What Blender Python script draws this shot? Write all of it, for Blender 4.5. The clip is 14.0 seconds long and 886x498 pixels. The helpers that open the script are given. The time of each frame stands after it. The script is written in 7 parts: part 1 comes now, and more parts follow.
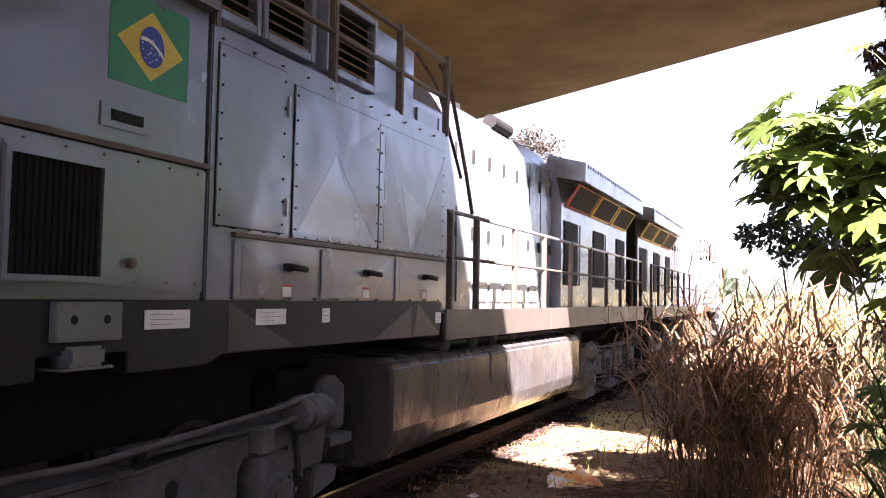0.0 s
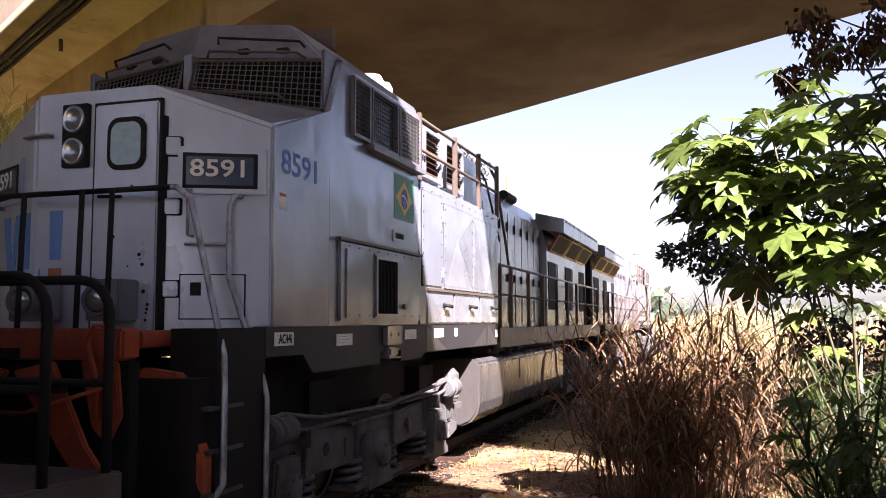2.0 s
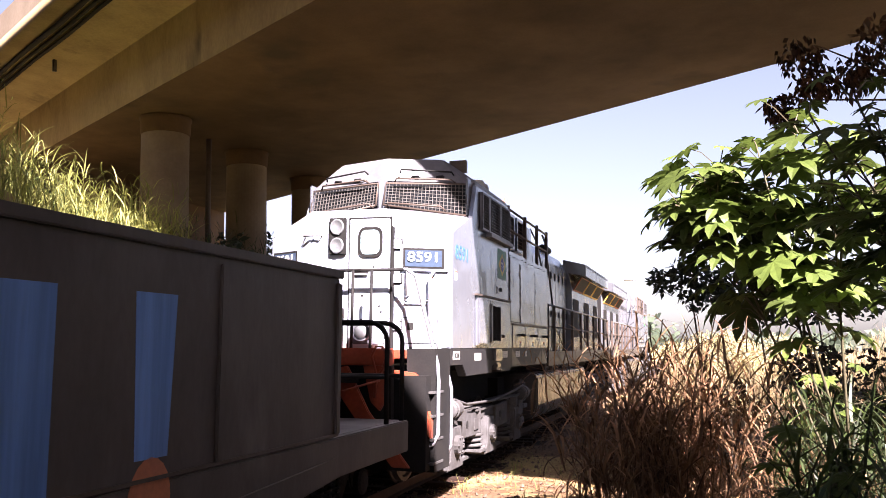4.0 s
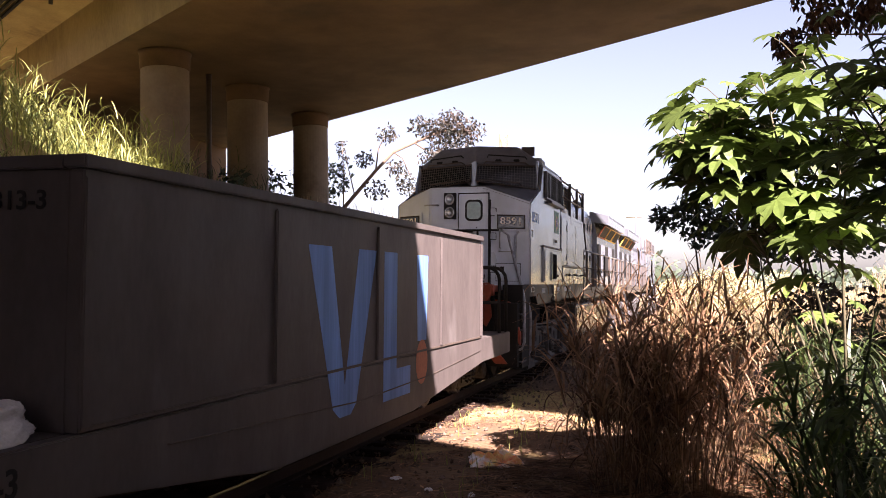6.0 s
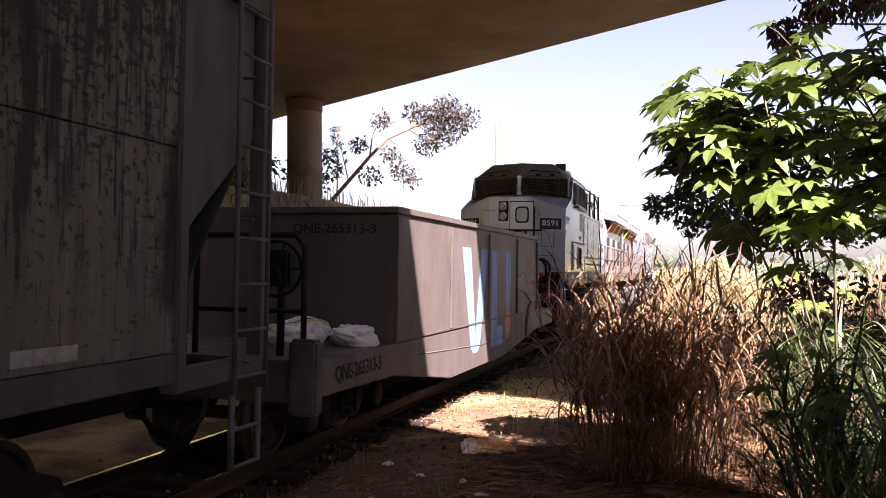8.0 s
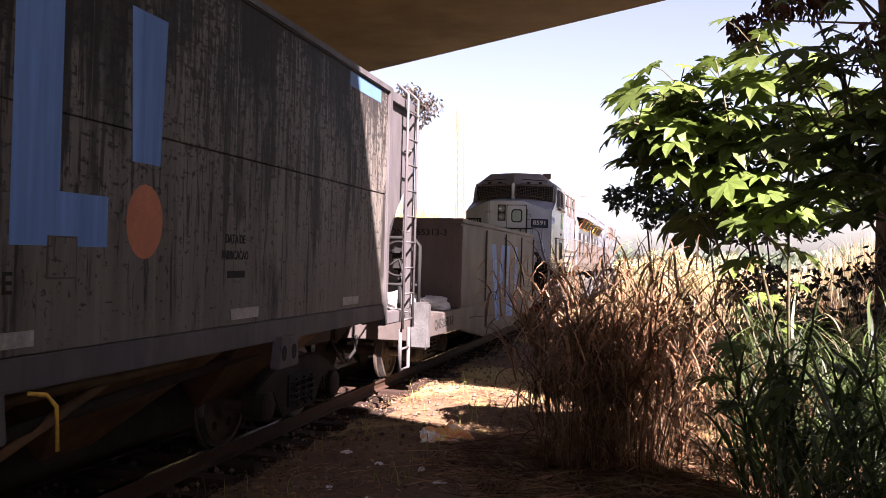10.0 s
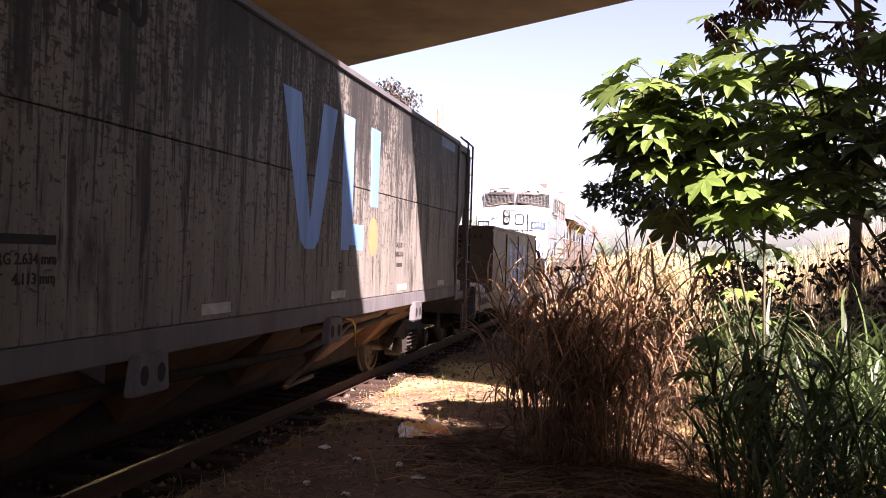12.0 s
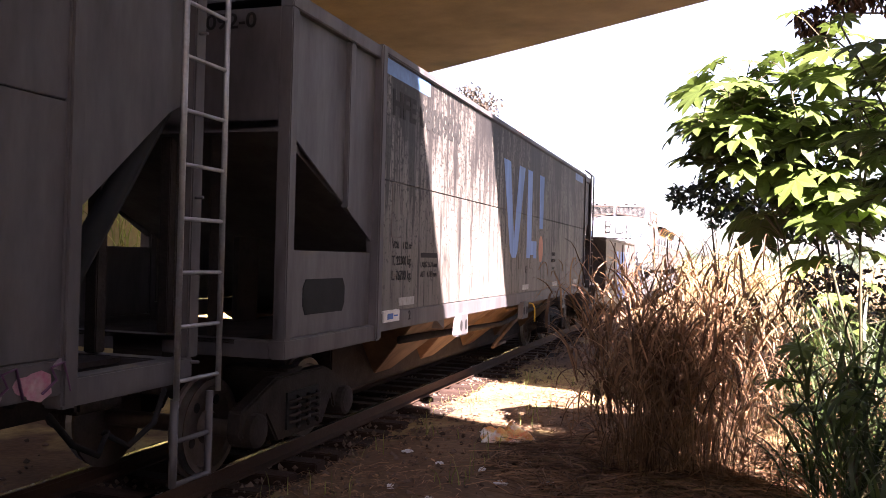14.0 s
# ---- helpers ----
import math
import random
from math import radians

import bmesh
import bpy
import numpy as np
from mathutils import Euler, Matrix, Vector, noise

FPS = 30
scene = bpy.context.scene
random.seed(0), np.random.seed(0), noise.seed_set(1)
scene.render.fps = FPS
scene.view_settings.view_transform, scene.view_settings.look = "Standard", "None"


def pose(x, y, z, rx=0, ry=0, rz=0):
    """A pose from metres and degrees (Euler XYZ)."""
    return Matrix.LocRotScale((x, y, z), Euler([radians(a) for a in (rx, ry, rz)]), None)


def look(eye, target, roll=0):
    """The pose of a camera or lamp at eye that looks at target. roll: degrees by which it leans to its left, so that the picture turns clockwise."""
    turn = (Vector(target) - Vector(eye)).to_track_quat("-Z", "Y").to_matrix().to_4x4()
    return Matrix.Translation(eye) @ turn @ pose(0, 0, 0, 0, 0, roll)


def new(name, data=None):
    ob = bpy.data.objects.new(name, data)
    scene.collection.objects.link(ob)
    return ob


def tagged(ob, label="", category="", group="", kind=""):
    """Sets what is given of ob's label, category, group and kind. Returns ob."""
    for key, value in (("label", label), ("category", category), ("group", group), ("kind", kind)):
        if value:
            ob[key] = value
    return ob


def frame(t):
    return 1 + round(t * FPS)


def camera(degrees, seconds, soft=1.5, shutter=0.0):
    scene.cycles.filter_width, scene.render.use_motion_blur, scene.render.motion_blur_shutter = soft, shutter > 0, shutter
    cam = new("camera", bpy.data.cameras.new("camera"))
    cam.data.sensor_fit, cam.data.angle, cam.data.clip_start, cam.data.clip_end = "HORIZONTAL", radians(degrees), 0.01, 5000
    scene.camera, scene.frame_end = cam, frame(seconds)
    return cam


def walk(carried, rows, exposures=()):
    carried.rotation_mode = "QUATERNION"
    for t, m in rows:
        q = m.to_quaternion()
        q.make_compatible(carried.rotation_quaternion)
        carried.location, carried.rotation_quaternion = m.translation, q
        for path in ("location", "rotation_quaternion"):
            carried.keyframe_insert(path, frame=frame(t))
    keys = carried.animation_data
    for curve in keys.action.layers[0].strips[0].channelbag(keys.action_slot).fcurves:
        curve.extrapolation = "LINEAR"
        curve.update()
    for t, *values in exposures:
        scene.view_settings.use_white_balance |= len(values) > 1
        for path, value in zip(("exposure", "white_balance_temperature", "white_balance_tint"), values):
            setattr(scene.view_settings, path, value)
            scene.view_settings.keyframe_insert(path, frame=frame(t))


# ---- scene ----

# ---- camera ----
cam = camera(54.2, 14.0, 0.8, 0.08)
EYE = (0, 0, 1.82)
TURNS = [  # seconds, yaw, pitch, roll
    (0.0, 22.22, 3.76, 0.36),
    (0.5, 19.75, 2.37, 1.18),
    (1.0, 17.98, 2.48, 1.58),
    (1.5, 17.31, 4.03, 1.70),
    (2.0, 17.56, 5.18, 1.61),
    (2.5, 17.47, 7.20, 1.67),
    (5.0, 16.79, 5.47, 0.66),
    (5.5, 16.96, 3.54, 0.79),
    (6.0, 17.06, 2.59, 0.96),
    (6.5, 17.79, 2.12, 1.04),
    (7.0, 17.20, 1.96, 0.89),
    (7.5, 16.93, 1.84, 0.70),
    (10.0, 14.03, 0.97, -0.06),
    (10.5, 13.26, 0.81, -0.08),
    (11.0, 12.66, 0.77, -0.11),
    (11.5, 12.66, 0.65, -0.24),
    (12.0, 12.63, 0.66, -0.30),
    (12.5, 12.66, 0.66, -0.50),
    (13.0, 15.62, 0.65, -0.42),
    (13.5, 18.64, 0.79, -0.24),
    (14.0, 18.01, 0.97, -0.03)]
walk(cam, [(t, pose(*EYE, 90 + p, r, y)) for t, y, p, r in TURNS],
     exposures=[(0.0, 4.2, 6250, 31), (0.5, 4.0, 6250, 31), (1.0, 3.7, 6250, 31), (1.5, 3.38, 6250, 31), (2.5, 3.12, 6250, 31), (5.0, 3.02, 6450, 34), (7.5, 3.1, 6450, 34), (10.0, 3.08, 6450, 34), (12.5, 3.15, 6450, 34), (13.2, 3.6, 6450, 34), (13.6, 3.9, 6450, 34), (14.0, 4.05, 6450, 34)])

# metres that the train has gone along the track
GONE = [(0.0, -6.54), (0.5, -5.19), (1.0, -3.84), (1.5, -2.49), (2.0, -1.14), (2.5, 0.21), (5.0, 6.96), (5.5, 8.31), (6.0, 9.66), (6.5, 11.01), (7.0, 12.36), (7.5, 13.71), (10.0, 20.46), (10.5, 21.81), (11.0, 23.23), (11.5, 24.69), (12.0, 26.13), (12.5, 27.56), (13.0, 29.02), (13.5, 30.38), (14.0, 31.75)]

# ---- light ----
SUN = Vector((-0.45, 0.547, -0.66)).normalized()
world = bpy.data.worlds.new("sky")
scene.world = world
world.use_nodes = True
sky = world.node_tree.nodes.new("ShaderNodeTexSky")
sky.sky_type = 'NISHITA'
sky.sun_disc = False
sky.sun_elevation = math.asin(-SUN.z)
sky.sun_rotation = math.atan2(-SUN.x, -SUN.y)
sky.air_density, sky.dust_density = 1.0, 1.6
haze = world.node_tree.nodes.new("ShaderNodeHueSaturation")
haze.inputs["Saturation"].default_value = 0.72
world.node_tree.links.new(sky.outputs[0], haze.inputs["Color"])
world.node_tree.links.new(haze.outputs[0], world.node_tree.nodes["Background"].inputs[0])
world.node_tree.nodes["Background"].inputs[1].default_value = 0.029
lamp = bpy.data.lights.new("sun", 'SUN')
lamp.energy, lamp.angle, lamp.color = 5.0, radians(0.5), (1.0, 0.93, 0.82)
sun = new("sun", lamp)
sun.matrix_world = look(-SUN * 60, (0, 0, 0))


# ---- materials ----
def material(name, base, rough=0.7, metal=0.0, second=None, scale=3.0, amount=0.5, fine=60.0, fine_amount=0.25,
             bump=0.15, stretch=(1, 1, 1), island=0.0, third=None, third_at=0.62, object_random=0.0, translucent=0.0, warp=0.0):
    m = bpy.data.materials.new(name)
    m.use_nodes = True
    nt = m.node_tree
    n, l = nt.nodes, nt.links
    bsdf = n["Principled BSDF"]
    co = n.new("ShaderNodeTexCoord")
    mp = n.new("ShaderNodeMapping")
    mp.inputs["Scale"].default_value = stretch
    l.new(co.outputs["Object"], mp.inputs[0])
    big = n.new("ShaderNodeTexNoise")
    big.inputs["Scale"].default_value, big.inputs["Detail"].default_value, big.inputs["Roughness"].default_value = scale, 5, 0.62
    l.new(mp.outputs[0], big.inputs[0])
    small = n.new("ShaderNodeTexNoise")
    small.inputs["Scale"].default_value, small.inputs["Detail"].default_value = fine, 3
    l.new(mp.outputs[0], small.inputs[0])
    ramp = n.new("ShaderNodeMapRange")
    ramp.inputs[1].default_value, ramp.inputs[2].default_value = 0.35, 0.68
    l.new(big.outputs[0], ramp.inputs[0])
    gain = n.new("ShaderNodeMath")
    gain.operation = 'MULTIPLY'
    gain.inputs[1].default_value = amount
    l.new(ramp.outputs[0], gain.inputs[0])
    mix = n.new("ShaderNodeMix")
    mix.data_type = 'RGBA'
    second = second or tuple(c * 0.55 for c in base)
    mix.inputs[6].default_value, mix.inputs[7].default_value = (*base, 1), (*second, 1)
    l.new(gain.outputs[0], mix.inputs[0])
    colour = mix.outputs[2]
    if third:
        r2 = n.new("ShaderNodeMapRange")
        r2.inputs[1].default_value, r2.inputs[2].default_value = third_at, third_at + 0.1
        far = n.new("ShaderNodeTexNoise")
        far.inputs["Scale"].default_value, far.inputs["Detail"].default_value = scale * 0.6, 6
        off = n.new("ShaderNodeMapping")
        off.inputs["Location"].default_value = (7, 3, 5)
        off.inputs["Scale"].default_value = stretch
        l.new(co.outputs["Object"], off.inputs[0])
        l.new(off.outputs[0], far.inputs[0])
        l.new(far.outputs[0], r2.inputs[0])
        m3 = n.new("ShaderNodeMix")
        m3.data_type = 'RGBA'
        m3.inputs[7].default_value = (*third, 1)
        l.new(r2.outputs[0], m3.inputs[0])
        l.new(colour, m3.inputs[6])
        colour = m3.outputs[2]
    hsv = n.new("ShaderNodeHueSaturation")
    l.new(colour, hsv.inputs["Color"])
    val = n.new("ShaderNodeMapRange")
    val.inputs[3].default_value, val.inputs[4].default_value = 1 - fine_amount, 1 + fine_amount
    l.new(small.outputs[0], val.inputs[0])
    value = val.outputs[0]
    rnd = None
    if island:
        rnd = n.new("ShaderNodeNewGeometry").outputs["Random Per Island"]
        spread = island
    elif object_random:
        rnd = n.new("ShaderNodeObjectInfo").outputs["Random"]
        spread = object_random
    if rnd is not None:
        rr = n.new("ShaderNodeMapRange")
        rr.inputs[3].default_value, rr.inputs[4].default_value = 1 - spread, 1 + spread
        l.new(rnd, rr.inputs[0])
        mu = n.new("ShaderNodeMath")
        mu.operation = 'MULTIPLY'
        l.new(value, mu.inputs[0])
        l.new(rr.outputs[0], mu.inputs[1])
        value = mu.outputs[0]
    l.new(value, hsv.inputs["Value"])
    l.new(hsv.outputs[0], bsdf.inputs["Base Color"])
    rv = n.new("ShaderNodeMapRange")
    rv.inputs[3].default_value, rv.inputs[4].default_value = max(rough - 0.12, 0.05), min(rough + 0.15, 1)
    l.new(big.outputs[0], rv.inputs[0])
    l.new(rv.outputs[0], bsdf.inputs["Roughness"])
    bsdf.inputs["Metallic"].default_value = metal
    if bump:
        b = n.new("ShaderNodeBump")
        b.inputs["Strength"].default_value, b.inputs["Distance"].default_value = bump, 0.02
        l.new(small.outputs[0], b.inputs["Height"])
        l.new(b.outputs[0], bsdf.inputs["Normal"])
        if warp:
            dents = n.new("ShaderNodeTexNoise")
            dents.inputs["Scale"].default_value, dents.inputs["Detail"].default_value = 1.7, 1.5
            l.new(co.outputs["Object"], dents.inputs[0])
            w = n.new("ShaderNodeBump")
            w.inputs["Strength"].default_value, w.inputs["Distance"].default_value = warp, 0.12
            l.new(dents.outputs[0], w.inputs["Height"])
            l.new(w.outputs[0], b.inputs["Normal"])
    if translucent:
        tl = n.new("ShaderNodeBsdfTranslucent")
        l.new(hsv.outputs[0], tl.inputs[0])
        ms = n.new("ShaderNodeMixShader")
        ms.inputs[0].default_value = translucent
        l.new(bsdf.outputs[0], ms.inputs[1])
        l.new(tl.outputs[0], ms.inputs[2])
        l.new(ms.outputs[0], n["Material Output"].inputs[0])
    return m


M_GROUND = material("soil", (0.165, 0.105, 0.06), 0.95, second=(0.085, 0.05, 0.034), scale=0.9, amount=0.8, fine=14, fine_amount=0.45, bump=0.6, third=(0.34, 0.255, 0.11), third_at=0.52)
# shade under the train painted into a dark strip of track bed
M_BED = material("shaded_track_bed", (0.036, 0.026, 0.020), 0.95, second=(0.018, 0.014, 0.012), scale=1.5, amount=0.8, fine=16, fine_amount=0.45, bump=0.6)
M_FIELD = material("dry_field", (0.26, 0.19, 0.075), 0.95, second=(0.14, 0.12, 0.045), scale=0.15, amount=0.8, fine=3, fine_amount=0.4, bump=0.5)
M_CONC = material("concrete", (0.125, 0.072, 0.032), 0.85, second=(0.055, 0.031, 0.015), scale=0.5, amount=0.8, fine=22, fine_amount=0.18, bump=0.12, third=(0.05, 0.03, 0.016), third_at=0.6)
M_CONC_L = material("pale_concrete", (0.21, 0.165, 0.112), 0.85, second=(0.14, 0.10, 0.065), scale=0.7, amount=0.8, fine=12, fine_amount=0.16, bump=0.12, third=(0.09, 0.06, 0.035), third_at=0.64)
# ochre imitates sunlight bounced onto the girder flanks and the slab
M_CONC_Y = material("bounce_lit_stained_concrete", (0.36, 0.27, 0.12), 0.85, second=(0.21, 0.15, 0.07), scale=0.8, amount=0.8, fine=14, fine_amount=0.2, bump=0.14, third=(0.07, 0.045, 0.022), third_at=0.64, stretch=(1, 1, 0.5))
M_RAIL = material("rail_steel", (0.055, 0.030, 0.02), 0.75, 0.3, second=(0.06, 0.035, 0.025), scale=6, fine=50)
M_RAILTOP = material("polished_rail", (0.30, 0.29, 0.29), 0.22, 1.0, scale=6, amount=0.3, fine=80, fine_amount=0.1, bump=0.02)
M_SLEEPER = material("sleeper_wood", (0.042, 0.025, 0.019), 0.9, second=(0.02, 0.013, 0.011), scale=5, fine=40, fine_amount=0.4, bump=0.5, stretch=(0.3, 3, 3), object_random=0.3)
M_STONE = material("ballast", (0.14, 0.10, 0.075), 0.9, second=(0.07, 0.05, 0.04), scale=8, fine=60, island=0.4)
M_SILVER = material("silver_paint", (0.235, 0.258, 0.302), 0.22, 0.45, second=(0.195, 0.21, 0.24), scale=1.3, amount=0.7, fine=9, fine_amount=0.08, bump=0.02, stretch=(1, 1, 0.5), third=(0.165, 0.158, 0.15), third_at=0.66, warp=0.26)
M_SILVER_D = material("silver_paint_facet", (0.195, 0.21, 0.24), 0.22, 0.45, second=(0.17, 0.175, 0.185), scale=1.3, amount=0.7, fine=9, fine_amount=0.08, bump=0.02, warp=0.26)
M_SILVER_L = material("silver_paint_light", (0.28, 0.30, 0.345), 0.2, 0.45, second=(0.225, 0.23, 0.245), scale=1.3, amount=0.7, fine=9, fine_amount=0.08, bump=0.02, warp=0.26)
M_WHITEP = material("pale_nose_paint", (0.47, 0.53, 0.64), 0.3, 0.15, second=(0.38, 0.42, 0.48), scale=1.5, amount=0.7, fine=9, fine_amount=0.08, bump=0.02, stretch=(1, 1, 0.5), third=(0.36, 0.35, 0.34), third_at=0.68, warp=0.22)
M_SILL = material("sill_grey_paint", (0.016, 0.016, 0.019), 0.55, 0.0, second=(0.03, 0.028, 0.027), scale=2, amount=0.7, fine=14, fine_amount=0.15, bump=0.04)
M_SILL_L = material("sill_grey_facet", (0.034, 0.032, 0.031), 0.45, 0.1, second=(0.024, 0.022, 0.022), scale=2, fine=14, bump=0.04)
M_TANEDGE = material("dusty_tan_edge_paint", (0.075, 0.062, 0.052), 0.5, 0.1, second=(0.05, 0.042, 0.038), scale=2, fine=14, bump=0.04)
M_TRUCK = material("dusty_cast_steel", (0.10, 0.10, 0.104), 0.75, 0.1, second=(0.05, 0.047, 0.045), scale=4, amount=0.9, fine=35, fine_amount=0.3, bump=0.25)
M_TRUCK_W = material("rusty_and_shaded_steel", (0.035, 0.027, 0.023), 0.85, 0.1, second=(0.02, 0.016, 0.015), scale=4, amount=0.9, fine=35, fine_amount=0.3, bump=0.25)
M_BLACK = material("black_paint", (0.012, 0.012, 0.013), 0.75, second=(0.024, 0.022, 0.02), scale=4, amount=0.6, fine=40, bump=0.05)
# near-black that imitates shade in openings, pockets, under the frame and on struts
M_VOID = material("painted_deep_shade", (0.006, 0.006, 0.006), 0.95, scale=4, amount=0.3, fine=30, bump=0)
M_TANK = material("tank_paint", (0.12, 0.118, 0.12), 0.26, 0.45, second=(0.075, 0.064, 0.056), scale=1.6, amount=0.8, fine=10, fine_amount=0.15, bump=0.03, stretch=(1, 2, 0.3), warp=0.22)
M_QNE = material("brown_grey_wagon_paint", (0.092, 0.077, 0.072), 0.55, second=(0.058, 0.047, 0.044), scale=1.4, amount=0.8, fine=16, fine_amount=0.16, bump=0.05, third=(0.12, 0.105, 0.10), third_at=0.62, stretch=(1.4, 1.4, 0.6))
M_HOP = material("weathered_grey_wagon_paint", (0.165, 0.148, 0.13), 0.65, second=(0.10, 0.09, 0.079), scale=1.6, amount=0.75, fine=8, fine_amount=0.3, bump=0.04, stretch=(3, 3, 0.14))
M_HOP_S = material("wagon_grey_paint", (0.104, 0.096, 0.100), 0.6, second=(0.06, 0.055, 0.058), scale=2.0, amount=0.8, fine=12, fine_amount=0.18, bump=0.05, stretch=(1.5, 1.5, 0.4))
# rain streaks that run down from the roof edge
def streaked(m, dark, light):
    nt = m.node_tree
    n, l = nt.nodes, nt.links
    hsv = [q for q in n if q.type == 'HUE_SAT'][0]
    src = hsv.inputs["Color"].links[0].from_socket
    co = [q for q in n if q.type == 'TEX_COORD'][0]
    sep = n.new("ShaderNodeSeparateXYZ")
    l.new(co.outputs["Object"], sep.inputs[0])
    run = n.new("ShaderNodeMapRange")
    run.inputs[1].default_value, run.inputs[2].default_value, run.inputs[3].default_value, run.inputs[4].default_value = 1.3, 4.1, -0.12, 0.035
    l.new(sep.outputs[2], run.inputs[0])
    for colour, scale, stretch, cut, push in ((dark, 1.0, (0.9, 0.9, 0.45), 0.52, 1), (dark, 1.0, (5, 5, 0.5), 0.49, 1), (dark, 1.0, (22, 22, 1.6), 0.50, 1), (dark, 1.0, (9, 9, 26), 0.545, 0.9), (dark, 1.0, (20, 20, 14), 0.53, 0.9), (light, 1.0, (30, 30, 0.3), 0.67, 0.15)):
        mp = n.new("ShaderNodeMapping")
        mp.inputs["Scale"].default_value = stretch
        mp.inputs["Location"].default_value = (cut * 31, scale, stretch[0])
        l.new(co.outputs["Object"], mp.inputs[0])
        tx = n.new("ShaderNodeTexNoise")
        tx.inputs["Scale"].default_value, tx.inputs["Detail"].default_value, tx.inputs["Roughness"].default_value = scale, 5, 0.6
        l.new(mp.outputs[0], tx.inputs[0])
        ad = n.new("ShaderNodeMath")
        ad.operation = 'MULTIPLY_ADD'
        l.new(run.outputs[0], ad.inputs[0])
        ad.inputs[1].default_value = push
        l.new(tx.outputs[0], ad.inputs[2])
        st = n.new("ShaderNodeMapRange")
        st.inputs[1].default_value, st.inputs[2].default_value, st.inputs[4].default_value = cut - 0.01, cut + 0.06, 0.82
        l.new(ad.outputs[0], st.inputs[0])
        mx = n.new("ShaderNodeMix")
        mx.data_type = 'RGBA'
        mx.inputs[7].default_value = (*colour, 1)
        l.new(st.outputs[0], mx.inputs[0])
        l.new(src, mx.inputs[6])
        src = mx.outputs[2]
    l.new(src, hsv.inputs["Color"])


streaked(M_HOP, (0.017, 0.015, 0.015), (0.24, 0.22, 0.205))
M_BLUE = material("logo_blue_paint", (0.15, 0.31, 0.68), 0.6, second=(0.08, 0.18, 0.42), scale=2, amount=0.9, fine=9, fine_amount=0.15, bump=0.03, stretch=(3, 3, 0.2))
M_ORANGE = material("logo_orange_paint", (0.50, 0.16, 0.07), 0.6, second=(0.35, 0.12, 0.07), scale=3, fine=20, bump=0.03)
M_NUMBLUE = material("blue_number_paint", (0.045, 0.15, 0.48), 0.5, scale=4, amount=0.3, fine=30, bump=0.02)
M_RUST = material("red_oxide_paint", (0.40, 0.075, 0.03), 0.6, second=(0.22, 0.05, 0.03), scale=3, amount=0.8, fine=20, bump=0.08)
M_WHITE = material("white_paint", (0.72, 0.72, 0.70), 0.55, second=(0.5, 0.48, 0.44), scale=5, amount=0.6, fine=40, bump=0.02)
M_DULLW = material("scuffed_white_plate", (0.42, 0.41, 0.39), 0.6, second=(0.24, 0.22, 0.20), scale=7, amount=0.9, fine=40, fine_amount=0.3, bump=0.03)
M_YELLOW = material("yellow_paint", (0.70, 0.42, 0.05), 0.5, scale=5, amount=0.4, fine=40, bump=0.02)
M_GREEN = material("flag_green", (0.02, 0.20, 0.10), 0.5, scale=6, amount=0.4, fine=40, bump=0.02)
M_FYELLOW = material("flag_yellow", (0.55, 0.42, 0.06), 0.5, scale=6, amount=0.3, fine=40, bump=0.02)
M_FBLUE = material("flag_blue", (0.03, 0.06, 0.28), 0.5, scale=6, amount=0.3, fine=40, bump=0.02)
M_LETTER = material("black_stencil", (0.004, 0.004, 0.004), 0.9, second=(0.022, 0.02, 0.019), scale=14, amount=0.9, fine=50, bump=0.02)
M_GLASS = material("dark_window_glass", (0.012, 0.014, 0.017), 0.16, second=(0.02, 0.02, 0.02), scale=3, fine=20, bump=0.0)
M_GLASS.node_tree.nodes["Principled BSDF"].inputs["Specular IOR Level"].default_value = 0.2
M_LENS = material("lamp_glass", (0.30, 0.32, 0.34), 0.12, 0.6, scale=8, amount=0.2, fine=30, bump=0.0)
# opaque pale teal imitates bright sky showing through the pane
M_PANE = material("sky_pale_pane", (0.30, 0.42, 0.44), 0.15, second=(0.22, 0.32, 0.34), scale=4, amount=0.5, fine=20, bump=0.0)
M_CHUTE = material("rust_brown_chute", (0.17, 0.095, 0.05), 0.7, second=(0.075, 0.045, 0.028), scale=2.5, amount=0.9, fine=14, fine_amount=0.25, bump=0.08)
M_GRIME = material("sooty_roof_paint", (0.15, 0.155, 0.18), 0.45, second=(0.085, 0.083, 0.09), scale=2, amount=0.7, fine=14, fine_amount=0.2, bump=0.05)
M_NGLASS = material("blue_number_glass", (0.05, 0.075, 0.12), 0.15, second=(0.035, 0.05, 0.08), scale=3, fine=20, bump=0.0)
M_POLE = material("worn_pale_rail_paint", (0.42, 0.45, 0.52), 0.35, 0.3, second=(0.12, 0.11, 0.11), scale=14, amount=0.9, fine=60, bump=0.08, stretch=(1, 1, 0.4))
M_STEEL = material("grey_handrail_steel", (0.32, 0.33, 0.35), 0.4, 0.6, second=(0.2, 0.19, 0.18), scale=6, fine=40, bump=0.05)
M_BROWNRAIL = material("brown_weathered_steel", (0.10, 0.075, 0.06), 0.6, 0.2, second=(0.05, 0.038, 0.034), scale=6, fine=40, bump=0.08)
M_WIRE = material("pale_wire_steel", (0.11, 0.105, 0.10), 0.6, 0.1, second=(0.07, 0.065, 0.06), scale=8, fine=40, bump=0.02)
M_WHEEL = material("wheel_steel", (0.09, 0.07, 0.06), 0.6, 0.5, second=(0.05, 0.04, 0.035), scale=5, fine=30, bump=0.1)
M_TREAD = material("polished_wheel_rim", (0.5, 0.5, 0.5), 0.3, 1.0, scale=5, amount=0.3, fine=60, bump=0.02)
